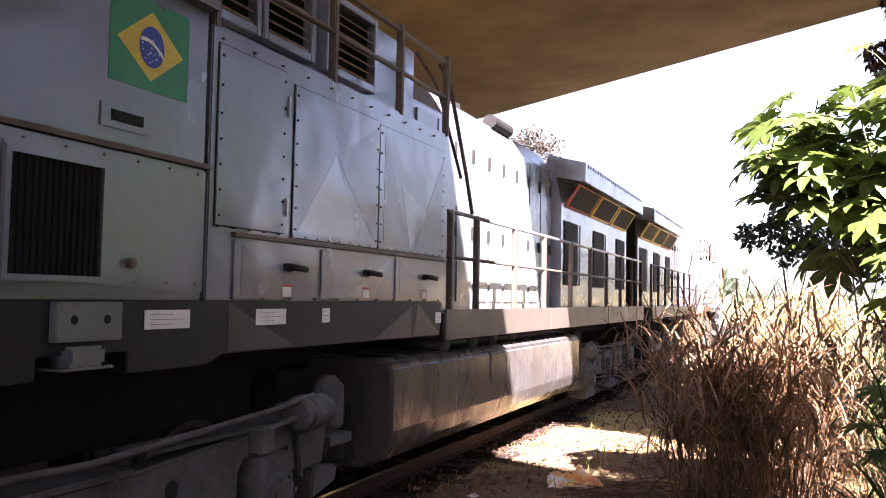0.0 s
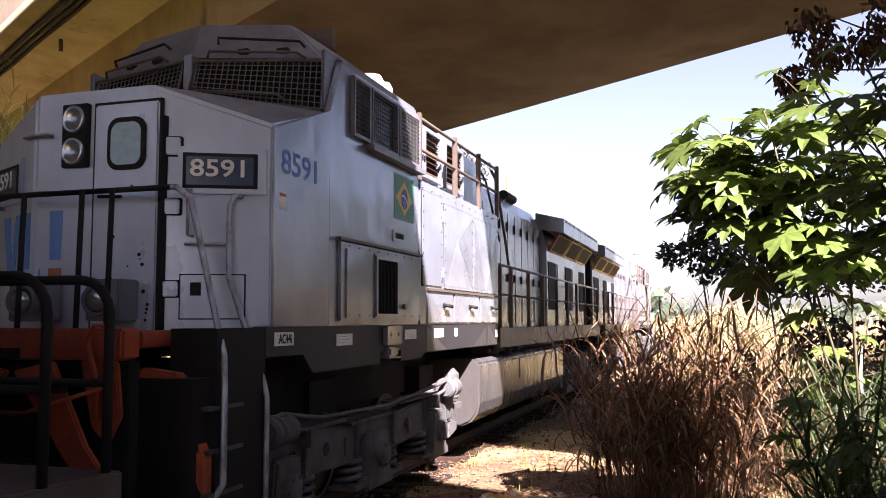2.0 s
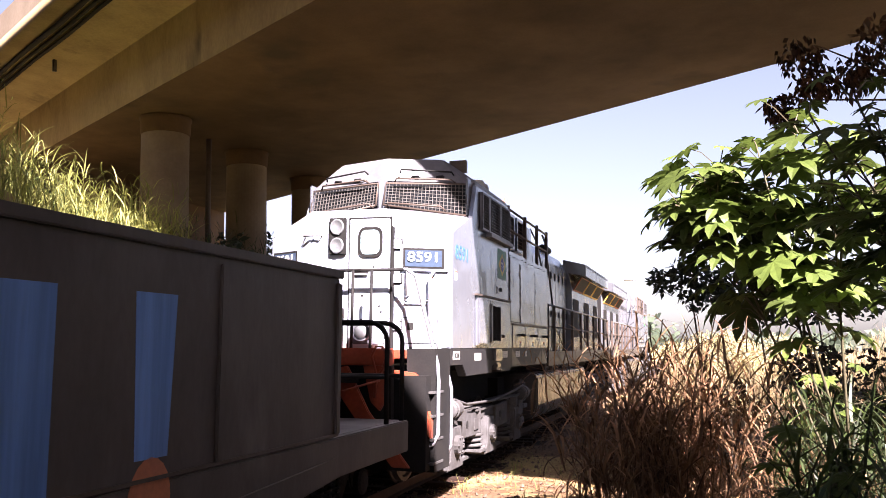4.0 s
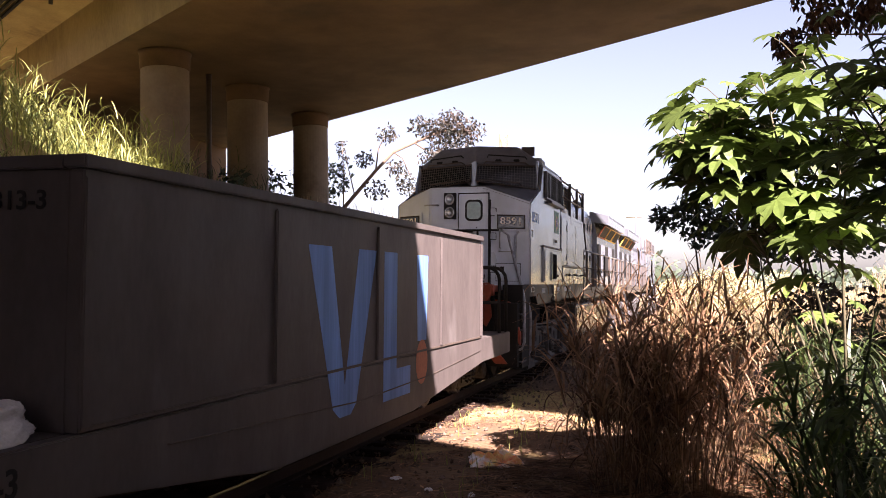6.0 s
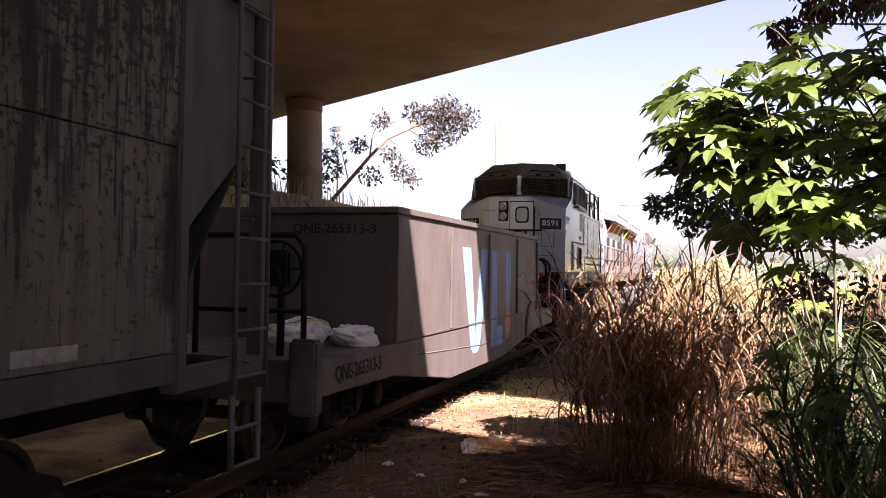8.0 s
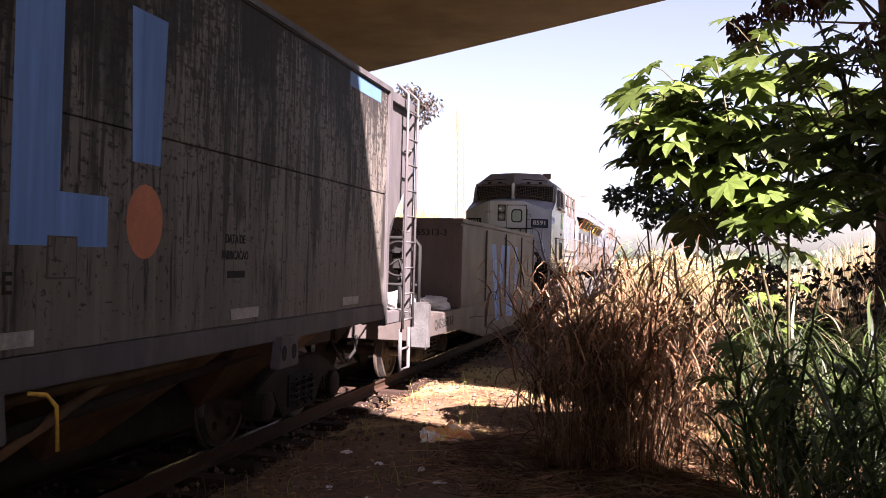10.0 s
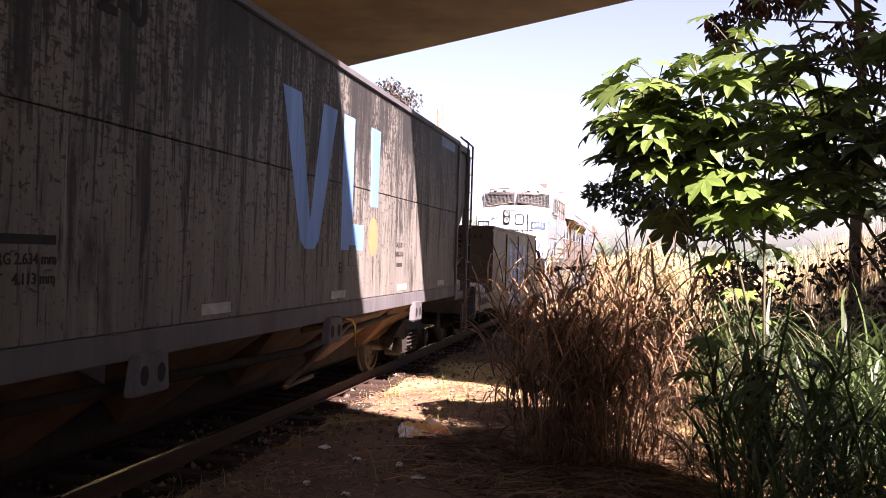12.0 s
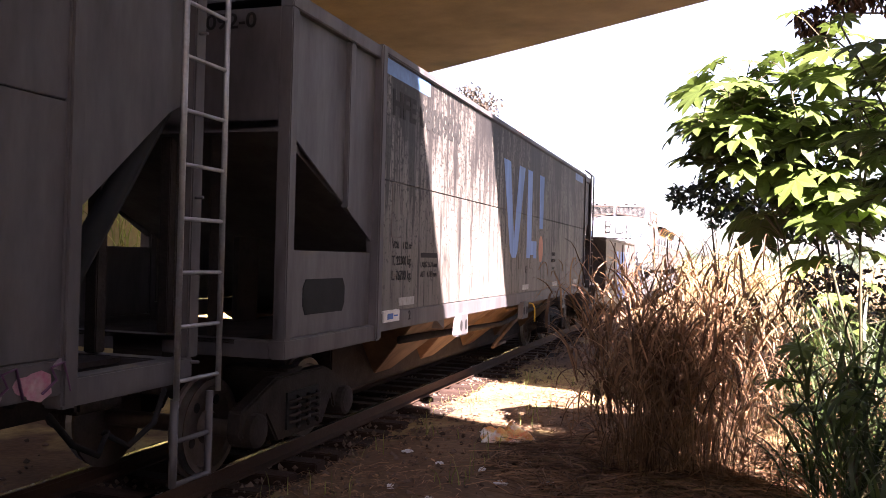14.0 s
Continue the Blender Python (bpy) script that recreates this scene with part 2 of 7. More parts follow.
M_SACK = material("white_woven_sack", (0.62, 0.62, 0.63), 0.8, second=(0.45, 0.44, 0.43), scale=4, fine=60, bump=0.3)
M_SACKY = material("yellow_print", (0.50, 0.40, 0.06), 0.7, second=(0.38, 0.30, 0.08), scale=5, amount=0.6, fine=40, bump=0.1)
M_SACKB = material("blue_green_print", (0.05, 0.20, 0.24), 0.7, second=(0.03, 0.12, 0.13), scale=5, amount=0.6, fine=40, bump=0.1)
M_BAG = material("printed_plastic_bag", (0.85, 0.66, 0.20), 0.45, second=(0.72, 0.10, 0.04), scale=7, amount=0.9, fine=30, bump=0.1, third=(0.86, 0.84, 0.82), third_at=0.46)
M_LITTER = material("white_litter", (0.7, 0.7, 0.72), 0.6, scale=9, amount=0.5, fine=50, bump=0.1)
M_DRY = material("dry_grass_blade", (0.28, 0.165, 0.088), 0.75, second=(0.095, 0.045, 0.022), scale=2.5, amount=0.8, fine=20, island=0.65, bump=0, translucent=0.3)
M_DRYY = material("straw_blade", (0.40, 0.32, 0.20), 0.8, second=(0.22, 0.16, 0.09), scale=0.8, amount=0.8, fine=12, island=0.4, bump=0, translucent=0.35)
M_REED = material("green_reed_blade", (0.055, 0.085, 0.022), 0.5, second=(0.013, 0.027, 0.008), scale=1.2, amount=0.8, fine=14, island=0.5, bump=0, translucent=0.35)
M_BANK = material("bank_grass_blade", (0.34, 0.35, 0.10), 0.7, second=(0.13, 0.16, 0.04), scale=0.9, amount=0.9, fine=8, island=0.5, bump=0, translucent=0.35)
M_SUNLIT = material("yellow_sunlit_leaf", (0.47, 0.41, 0.25), 0.7, second=(0.30, 0.26, 0.09), scale=0.8, amount=0.8, fine=10, island=0.4, bump=0, translucent=0.3)
M_LEAF = material("palmate_leaf", (0.10, 0.145, 0.030), 0.5, second=(0.055, 0.09, 0.018), scale=5, amount=0.6, fine=30, object_random=0.5, bump=0.08, translucent=0.33)
M_LEAFD = material("dark_leaf", (0.030, 0.036, 0.028), 0.55, second=(0.055, 0.032, 0.02), scale=1.5, amount=0.9, fine=20, island=0.5, bump=0, translucent=0.25)
M_LEAFP = material("purple_brown_leaf", (0.022, 0.020, 0.026), 0.6, second=(0.13, 0.06, 0.025), scale=0.5, amount=0.9, fine=8, island=0.5, bump=0, translucent=0.15)
M_LEAFB = material("grey_green_leaf", (0.06, 0.085, 0.055), 0.55, second=(0.035, 0.05, 0.03), scale=1.5, amount=0.8, fine=20, island=0.5, bump=0, translucent=0.25)
M_BARK = material("bark", (0.16, 0.11, 0.075), 0.9, second=(0.08, 0.055, 0.04), scale=6, fine=40, fine_amount=0.4, bump=0.5, stretch=(1, 1, 0.3))
M_STEM = material("green_brown_stem", (0.075, 0.07, 0.035), 0.7, second=(0.06, 0.042, 0.025), scale=6, fine=40, bump=0.2)


# low sheen on undersides, wagon paint, soil and rails keeps them dark
for m_, level in ((M_BLACK, 0.2), (M_SILL, 0.25), (M_BED, 0.1), (M_SLEEPER, 0.15), (M_TRUCK_W, 0.2), (M_TRUCK, 0.3), (M_HOP_S, 0.3), (M_HOP, 0.3), (M_GROUND, 0.15), (M_CHUTE, 0.25), (M_QNE, 0.3), (M_STONE, 0.2), (M_RAIL, 0.25)):
    m_.node_tree.nodes["Principled BSDF"].inputs["Specular IOR Level"].default_value = level


# ---- mesh helpers ----
def box(bm, x0, x1, y0, y1, z0, z1):
    v = [bm.verts.new(c) for c in ((x0, y0, z0), (x1, y0, z0), (x1, y1, z0), (x0, y1, z0), (x0, y0, z1), (x1, y0, z1), (x1, y1, z1), (x0, y1, z1))]
    for q in ((0, 3, 2, 1), (4, 5, 6, 7), (0, 1, 5, 4), (1, 2, 6, 5), (2, 3, 7, 6), (3, 0, 4, 7)):
        bm.faces.new([v[i] for i in q])


def prism(bm, pts, axis, a, b):
    """Extrude a convex or simple outline along an axis from a to b. Outline in the two other axes, in order."""
    def at(p, t):
        return {'x': (t, p[0], p[1]), 'y': (p[0], t, p[1]), 'z': (p[0], p[1], t)}[axis]
    lo = [bm.verts.new(at(p, a)) for p in pts]
    hi = [bm.verts.new(at(p, b)) for p in pts]
    n = len(pts)
    bm.faces.new(lo)
    bm.faces.new(list(reversed(hi)))
    for i in range(n):
        bm.faces.new((lo[i], hi[i], hi[(i + 1) % n], lo[(i + 1) % n]))


def tube(bm, path, r, seg=8, r_end=None):
    """A round bar along a polyline."""
    path = [Vector(q) for q in path]
    rings = []
    for i, q in enumerate(path):
        d = (path[min(i + 1, len(path) - 1)] - path[max(i - 1, 0)]).normalized()
        side = d.orthogonal().normalized() if not rings else (last - d * last.dot(d)).normalized()
        last = side
        up = d.cross(side)
        k = r if r_end is None else r + (r_end - r) * i / (len(path) - 1)
        rings.append([bm.verts.new(q + side * k * math.cos(a) + up * k * math.sin(a)) for a in (2 * math.pi * j / seg for j in range(seg))])
    for a, b in zip(rings, rings[1:]):
        for j in range(seg):
            bm.faces.new((a[j], a[(j + 1) % seg], b[(j + 1) % seg], b[j]))
    bm.faces.new(list(reversed(rings[0])))
    bm.faces.new(rings[-1])


def lathe(bm, centre, axis, profile, seg=20, capped=True):
    """Rings (distance along the axis, radius) about an axis 'x' 'y' or 'z' through centre."""
    c = Vector(centre)
    rings = []
    for d, r in profile:
        ring = []
        for j in range(seg):
            a = 2 * math.pi * j / seg
            u, w = r * math.cos(a), r * math.sin(a)
            ring.append(bm.verts.new(c + Vector({'x': (d, u, w), 'y': (u, d, w), 'z': (u, w, d)}[axis])))
        rings.append(ring)
    for a, b in zip(rings, rings[1:]):
        for j in range(seg):
            bm.faces.new((a[j], a[(j + 1) % seg], b[(j + 1) % seg], b[j]))
    if capped:
        bm.faces.new(rings[0])
        bm.faces.new(list(reversed(rings[-1])))


def finish(bm, bevel=0.0, smooth=False):
    bmesh.ops.recalc_face_normals(bm, faces=bm.faces)
    if bevel:
        bmesh.ops.bevel(bm, geom=[e for e in bm.edges if len(e.link_faces) == 2 and e.calc_face_angle(0) > 0.5], offset=bevel, segments=2, affect='EDGES', clamp_overlap=True)
    if smooth:
        for f in bm.faces:
            f.smooth = True
    return bm


def mesh_of(name, bm, mat):
    me = bpy.data.meshes.new(name)
    bm.to_mesh(me)
    bm.free()
    me.materials.append(mat)
    return me


def part(name, bm, mat, parent=None, label=""):
    ob = new(name, mesh_of(name, bm, mat))
    if parent is not None:
        ob.parent = parent
    return tagged(ob, label)


def boxes(name, items, mat, parent=None, label="", bevel=0.0):
    bm = bmesh.new()
    for it in items:
        box(bm, *it)
    return part(name, finish(bm, bevel), mat, parent, label)


def bar(name, path, r, mat, parent=None, label="", seg=8):
    bm = bmesh.new()
    tube(bm, path, r, seg)
    return part(name, finish(bm, 0, True), mat, parent, label)


def solid(name, pts, axis, a, b, mat, parent=None, label="", bevel=0.0):
    bm = bmesh.new()
    prism(bm, pts, axis, a, b)
    return part(name, finish(bm, bevel), mat, parent, label)


def writing(name, text, height, m, mat, parent, width=None, bold=0.022):
    """Letters in the built-in font, as a thin mesh at the pose m in the parent's space."""
    cu = bpy.data.curves.new(name, 'FONT')
    cu.body, cu.size, cu.extrude, cu.resolution_u, cu.offset = text, height / 0.7, 0.002, 3, height * bold
    tmp = bpy.data.objects.new("tmp", cu)
    scene.collection.objects.link(tmp)
    me = bpy.data.meshes.new_from_object(tmp.evaluated_get(bpy.context.evaluated_depsgraph_get()))
    bpy.data.objects.remove(tmp)
    bpy.data.curves.remove(cu)
    me.materials.clear()
    me.materials.append(mat)
    if width:
        w = max(v.co.x for v in me.vertices) - min(v.co.x for v in me.vertices)
        me.transform(Matrix.Diagonal((width / w, 1, 1, 1)))
    ob = new(name, me)
    ob.parent = parent
    ob.matrix_basis = m
    return ob


def soup(name, verts, faces, mat, smooth=False):
    me = bpy.data.meshes.new(name)
    me.from_pydata(verts, [], faces)
    me.materials.append(mat)
    if smooth:
        me.polygons.foreach_set("use_smooth", [True] * len(me.polygons))
    return new(name, me)


# ---- ground ----
TRACK_X = -4.85


def smooth01(a):
    a = min(max(a, 0.0), 1.0)
    return a * a * (3 - 2 * a)


def ground_z(x, y):
    z = -0.2
    z -= 0.08 * math.exp(-((x - TRACK_X) / 1.5) ** 2)
    z += 0.05 * noise.noise(Vector((x * 0.7, y * 0.7, 0))) + 0.25 * noise.noise(Vector((x * 0.1, y * 0.1, 3))) * smooth01((abs(x - TRACK_X) - 3) / 6)
    left = smooth01((-7.9 - x) / 6.4)
    z += left * 5.0 * (1 + 0.22 * smooth01((17 - y) / 5)) * (1 - 0.35 * smooth01((y - 45) / 60))
    right = smooth01((x - 3.2) / 7.0)
    z += right * 3.2 * smooth01((70 - y) / 40)
    z -= 0.35 * smooth01((x + 0.5) / 2.5) * (1 - right)
    return z


def ground_axis(lo, hi, fine_lo, fine_hi, step):
    out = list(np.arange(fine_lo, fine_hi + 1e-6, step))
    d, q = step, fine_hi
    while q < hi:
        d *= 1.35
        q += d
        out.append(min(q, hi))
    d, q = step, fine_lo
    while q > lo:
        d *= 1.35
        q -= d
        out.insert(0, max(q, lo))
    return out


gx = ground_axis(-1500, 1500, -18, 12, 0.3)
gy = ground_axis(-600, 2500, -4, 46, 0.3)
gv = [(x, y, ground_z(x, y)) for y in gy for x in gx]
nx = len(gx)
gf = [(j * nx + i, j * nx + i + 1, (j + 1) * nx + i + 1, (j + 1) * nx + i) for j in range(len(gy) - 1) for i in range(nx - 1)]
ground = tagged(soup("ground", gv, gf, M_GROUND, True), "bare reddish soil ground with dry litter beside the track", "ground", kind="structure")
ground.data.materials.append(M_FIELD)
ground.data.materials.append(M_BED)
for f in ground.data.polygons:
    c = f.center
    if c.x < -8.5 or c.x > 2.5 or c.y > 26 and abs(c.x - TRACK_X) > 3.2:
        f.material_index = 1
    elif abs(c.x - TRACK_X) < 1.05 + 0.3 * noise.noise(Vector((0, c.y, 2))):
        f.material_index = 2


# ---- railway track ----
CANT = 1.5


def on_track(y, z=0.0):
    return pose(TRACK_X, y, z, 0, CANT, 0)


track = tagged(new("railway_track"), "rusty single railway track on worn timber sleepers", "railway track", kind="structure")
track.matrix_basis = on_track(0)
for sx in (-1, 1):
    bm = bmesh.new()
    c = sx * 0.535
    prof = [(-0.065, -0.16), (0.065, -0.16), (0.065, -0.145), (0.012, -0.125), (0.012, -0.045), (0.034, -0.035), (0.034, -0.003), (-0.034, -0.003), (-0.034, -0.035), (-0.012, -0.045), (-0.012, -0.125), (-0.065, -0.145)]
    prism(bm, [(c + a, b) for a, b in prof], 'y', -40, 260)
    r = part("rail", finish(bm), M_RAIL, track)
    boxes("railhead", [(c - 0.026, c + 0.026, -40, 260, -0.003, 0.0)], M_RAILTOP, r, "worn bright running surface")
SLEEPER = bmesh.new()
box(SLEEPER, -1.0, 1.0, -0.11, 0.11, -0.30, -0.162)
SLEEPER = mesh_of("sleeper", finish(SLEEPER, 0.012), M_SLEEPER)
rng = random.Random(4)
for i in range(120):
    s = new("sleeper", SLEEPER)
    s.parent = track
    s.matrix_basis = pose(rng.uniform(-0.06, 0.06), -6 + i * 0.56 + rng.uniform(-0.04, 0.04), rng.uniform(-0.02, 0.01), 0, 0, rng.uniform(-2, 2))

# ballast and small stones between and beside the sleepers
rng = random.Random(5)
sv, sf = [], []
for i in range(9000):
    y = rng.uniform(0, 34)
    x = TRACK_X + rng.gauss(0.2, 1.0)
    if rng.random() < 0.12:
        x, y = rng.uniform(-4, 0.6), rng.uniform(3, 15)
    r = 0.006 + 0.034 * rng.random() ** 2.2
    c = Vector((x, y, ground_z(x, y) + r * 0.4 + (0.05 if abs(x - TRACK_X) < 0.9 else 0)))
    k = len(sv)
    for d in ((1, 0, 0), (-1, 0, 0), (0, 1, 0), (0, -1, 0), (0, 0, 1), (0, 0, -1)):
        sv.append(c + Vector(d) * r * rng.uniform(0.6, 1.3) + Vector((rng.uniform(-.3, .3), rng.uniform(-.3, .3), 0)) * r)
    sf += [(k + a, k + b, k + e) for a, b, e in ((0, 2, 4), (2, 1, 4), (1, 3, 4), (3, 0, 4), (2, 0, 5), (1, 2, 5), (3, 1, 5), (0, 3, 5))]
tagged(soup("ballast_stones", sv, sf, M_STONE), "small brown stones scattered along the track bed", "stones", kind="stuff")

# ---- road bridges: two parallel skewed decks ----
SKEW = -0.6


def deck(y0_near, y0_far, girder_near, girder_far, label):
    """Lines of the deck cross x = 0 at these y and run on with the skew."""
    br = tagged(new("road_bridge"), label, "bridge", kind="structure")
    ya = 0.5 * (y0_near + y0_far)
    br.matrix_basis = Matrix.Translation((0, ya, 0))
    xl, xr = -42, 30

    def run(name, outline, mat, lab=""):
        bm = bmesh.new()
        lo = [bm.verts.new((xl, y - ya + SKEW * xl, z)) for y, z in outline]
        hi = [bm.verts.new((xr, y - ya + SKEW * xr, z)) for y, z in outline]
        n = len(outline)
        bm.faces.new(lo)
        bm.faces.new(list(reversed(hi)))
        for i in range(n):
            bm.faces.new((lo[i], hi[i], hi[(i + 1) % n], lo[(i + 1) % n]))
        return part(name, finish(bm), mat, br, lab)
    run("girder", [(girder_near, 8.63), (girder_far, 8.63), (girder_far + 0.05, 10.2), (girder_near - 0.05, 10.2)], M_CONC, "brown stained concrete box girder with flanks coloured as bounce-lit")
    # sides take the bounce-lit colour, the soffit keeps the darker shade colour
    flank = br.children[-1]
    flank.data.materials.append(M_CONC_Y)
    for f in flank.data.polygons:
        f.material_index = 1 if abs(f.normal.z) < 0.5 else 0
    run("slab", [(y0_near, 10.5), (girder_near - 0.05, 10.204), (girder_far + 0.05, 10.204), (y0_far, 10.5), (y0_far, 10.85), (y0_near, 10.85)], M_CONC_Y)
    for a, b in ((y0_near, y0_near + 0.3), (y0_far - 0.3, y0_far)):
        run("parapet", [(a + 0.02, 10.852), (b - 0.02, 10.852), (b - 0.06, 11.7), (a + 0.06, 11.7)], M_CONC_L)
    return br, ya


bridge, bya = deck(7.82, 25.6, 10.55, 23.1, "concrete road bridge over the track, shade painted into its brown stained soffit")
back_bridge, bya2 = deck(-19.0, 4.14, -16.5, 1.6, "parallel concrete road bridge over the camera's standing place")
for br, ya, cols in ((bridge, bya, ((-14.6, 21.0), (-14.6, 25.6), (-14.6, 30.4), (9.0, 7.0), (9.0, 11.6), (9.0, 16.2))), (back_bridge, bya2, ((-14.6, -2.0), (-14.6, 2.6), (-14.6, 7.4), (4.6, -12.0), (4.6, -8.4)))):
    for x, y in cols:
        z0 = ground_z(x, y) - 0.5
        bm = bmesh.new()
        lathe(bm, (x, y - ya, 0), 'z', [(z0, 0.68), (8.62, 0.66)], 40)
        part("column", finish(bm, 0, False), M_CONC_L, br, "round pale concrete column")
        for f in br.children[-1].data.polygons:
            f.use_smooth = len(f.vertices) == 4
# deck end walls; only the front left is seen, others added to block light
for br, ya, y0, y1 in ((bridge, bya, 10.5, 23.1), (back_bridge, bya2, -16.5, 3.2)):
    for x0, x1 in ((-23.0, -21.8), (14.0, 15.2) if br is bridge else (6.2, 7.4)):
        bm = bmesh.new()
        prism(bm, [(x0, y0 - ya + SKEW * x0), (x1, y0 - ya + SKEW * x1), (x1, y1 - ya + SKEW * x1), (x0, y1 - ya + SKEW * x0)], 'z', -0.5, 8.62)
        part("abutment", finish(bm), M_CONC, br, "plain concrete deck end wall, unseen ones added to block light")
for y in (23.5,):
    bar("downpipe", [(-14.75, y - bya, ground_z(-14.75, y)), (-14.75, y - bya, 8.62)], 0.085, M_BROWNRAIL, bridge, "dark rainwater downpipe")
# darker collar where the columns meet the girder
for x, y in ((-14.6, 21.0), (-14.6, 25.6), (-14.6, 30.4)):
    bm = bmesh.new()
    lathe(bm, (x, y - bya, 0), 'z', [(8.12, 0.664), (8.16, 0.69), (8.5, 0.70), (8.615, 0.74)], 40)
    part("collar", finish(bm, 0, True), M_CONC, bridge, "stained collar at the column head")
# service pipes and a drain under the near overhang
for dy, dz, r in ((0.5, 10.36, 0.07), (0.75, 10.34, 0.05), (0.95, 10.30, 0.05)):
    bar("service_pipe", [(x, 7.82 + dy - bya + SKEW * x, dz + 0.02 * math.sin(x * 1.3)) for x in np.linspace(-40, 10, 60)], r, M_BLACK, bridge, "black service pipe")
for x in (-34, -24.5, -17.5, -9, 0):
    bar("drain_stub", [(x, 9.3 - bya + SKEW * x, 10.4), (x, 9.3 - bya + SKEW * x, 10.0)], 0.06, M_BROWNRAIL, bridge)

# ---- train ----
# copy of the guard wire, darkened to imitate shade on the side windows
M_WIRE_D = material("shaded_wire_steel", (0.035, 0.034, 0.033), 0.7, 0.0, second=(0.02, 0.019, 0.018), scale=8, fine=40, bump=0.02)
M_LOUVRE = material("brown_louvre_paint", (0.16, 0.095, 0.05), 0.6, second=(0.09, 0.05, 0.03), scale=5, amount=0.7, fine=30, bump=0.03)
WHEELS = []  # (wheelset, its place in its car's space, radius, way it faces)


def wheelset(parent, y, r, facing=1):
    """Axle with two wheels; turns about its own x axis."""
    ws = new("wheelset")
    ws.parent = parent
    bar("axle", [(-0.85, 0, 0), (0.85, 0, 0)], 0.075, M_WHEEL, ws)
    for s in (-1, 1):
        bm = bmesh.new()
        lathe(bm, (0, 0, 0), 'x', [(s * 0.47, r - 0.07), (s * 0.47, r + 0.028), (s * 0.50, r + 0.026), (s * 0.515, r), (s * 0.595, r - 0.006), (s * 0.60, r - 0.06), (s * 0.56, r - 0.08), (s * 0.55, 0.15), (s * 0.60, 0.12), (s * 0.60, 0.02)], 36)
        part("wheel", finish(bm, 0, False), M_WHEEL, ws)
        bm = bmesh.new()
        lathe(bm, (0, 0, 0), 'x', [(s * 0.520, r + 0.0015), (s * 0.590, r - 0.003)], 36, False)
        part("tread", finish(bm), M_TREAD, ws, "bright worn tread")
        bm = bmesh.new()
        for k in range(5):
            a = 2 * math.pi * k / 5
            lathe(bm, (s * 0.556, 0.25 * math.cos(a), 0.25 * math.sin(a)), 'x', [(-0.004, 0.045), (0.004, 0.045)], 10)
        tagged(part("web_hole", finish(bm), M_BLACK, ws), kind="stuff")
    WHEELS.append((ws, (0, y, r), r, facing))
    return ws


def spring(bm, x, y, z0, z1, r, turns=4.0, wire=0.016):
    n = int(turns * 12)
    tube(bm, [(x + r * math.cos(2 * math.pi * turns * i / n), y + r * math.sin(2 * math.pi * turns * i / n), z0 + (z1 - z0) * i / n) for i in range(n + 1)], wire, 5)


def coupler(parent, y, s):
    bm = bmesh.new()
    box(bm, -0.09, 0.09, min(y, y + s * 0.55), max(y, y + s * 0.55), 0.72, 0.92)
    box(bm, -0.16, 0.16, min(y + s * 0.4, y + s * 0.72), max(y + s * 0.4, y + s * 0.72), 0.66, 0.98)
    part("coupler", finish(bm, 0.03), M_TRUCK_W, parent, "rusty knuckle coupler")
    bar("air_hose", [(0.25, y, 0.75), (0.3, y + s * 0.2, 0.5), (0.28, y + s * 0.5, 0.36), (0.2, y + s * 0.7, 0.5)], 0.025, M_BLACK, parent)


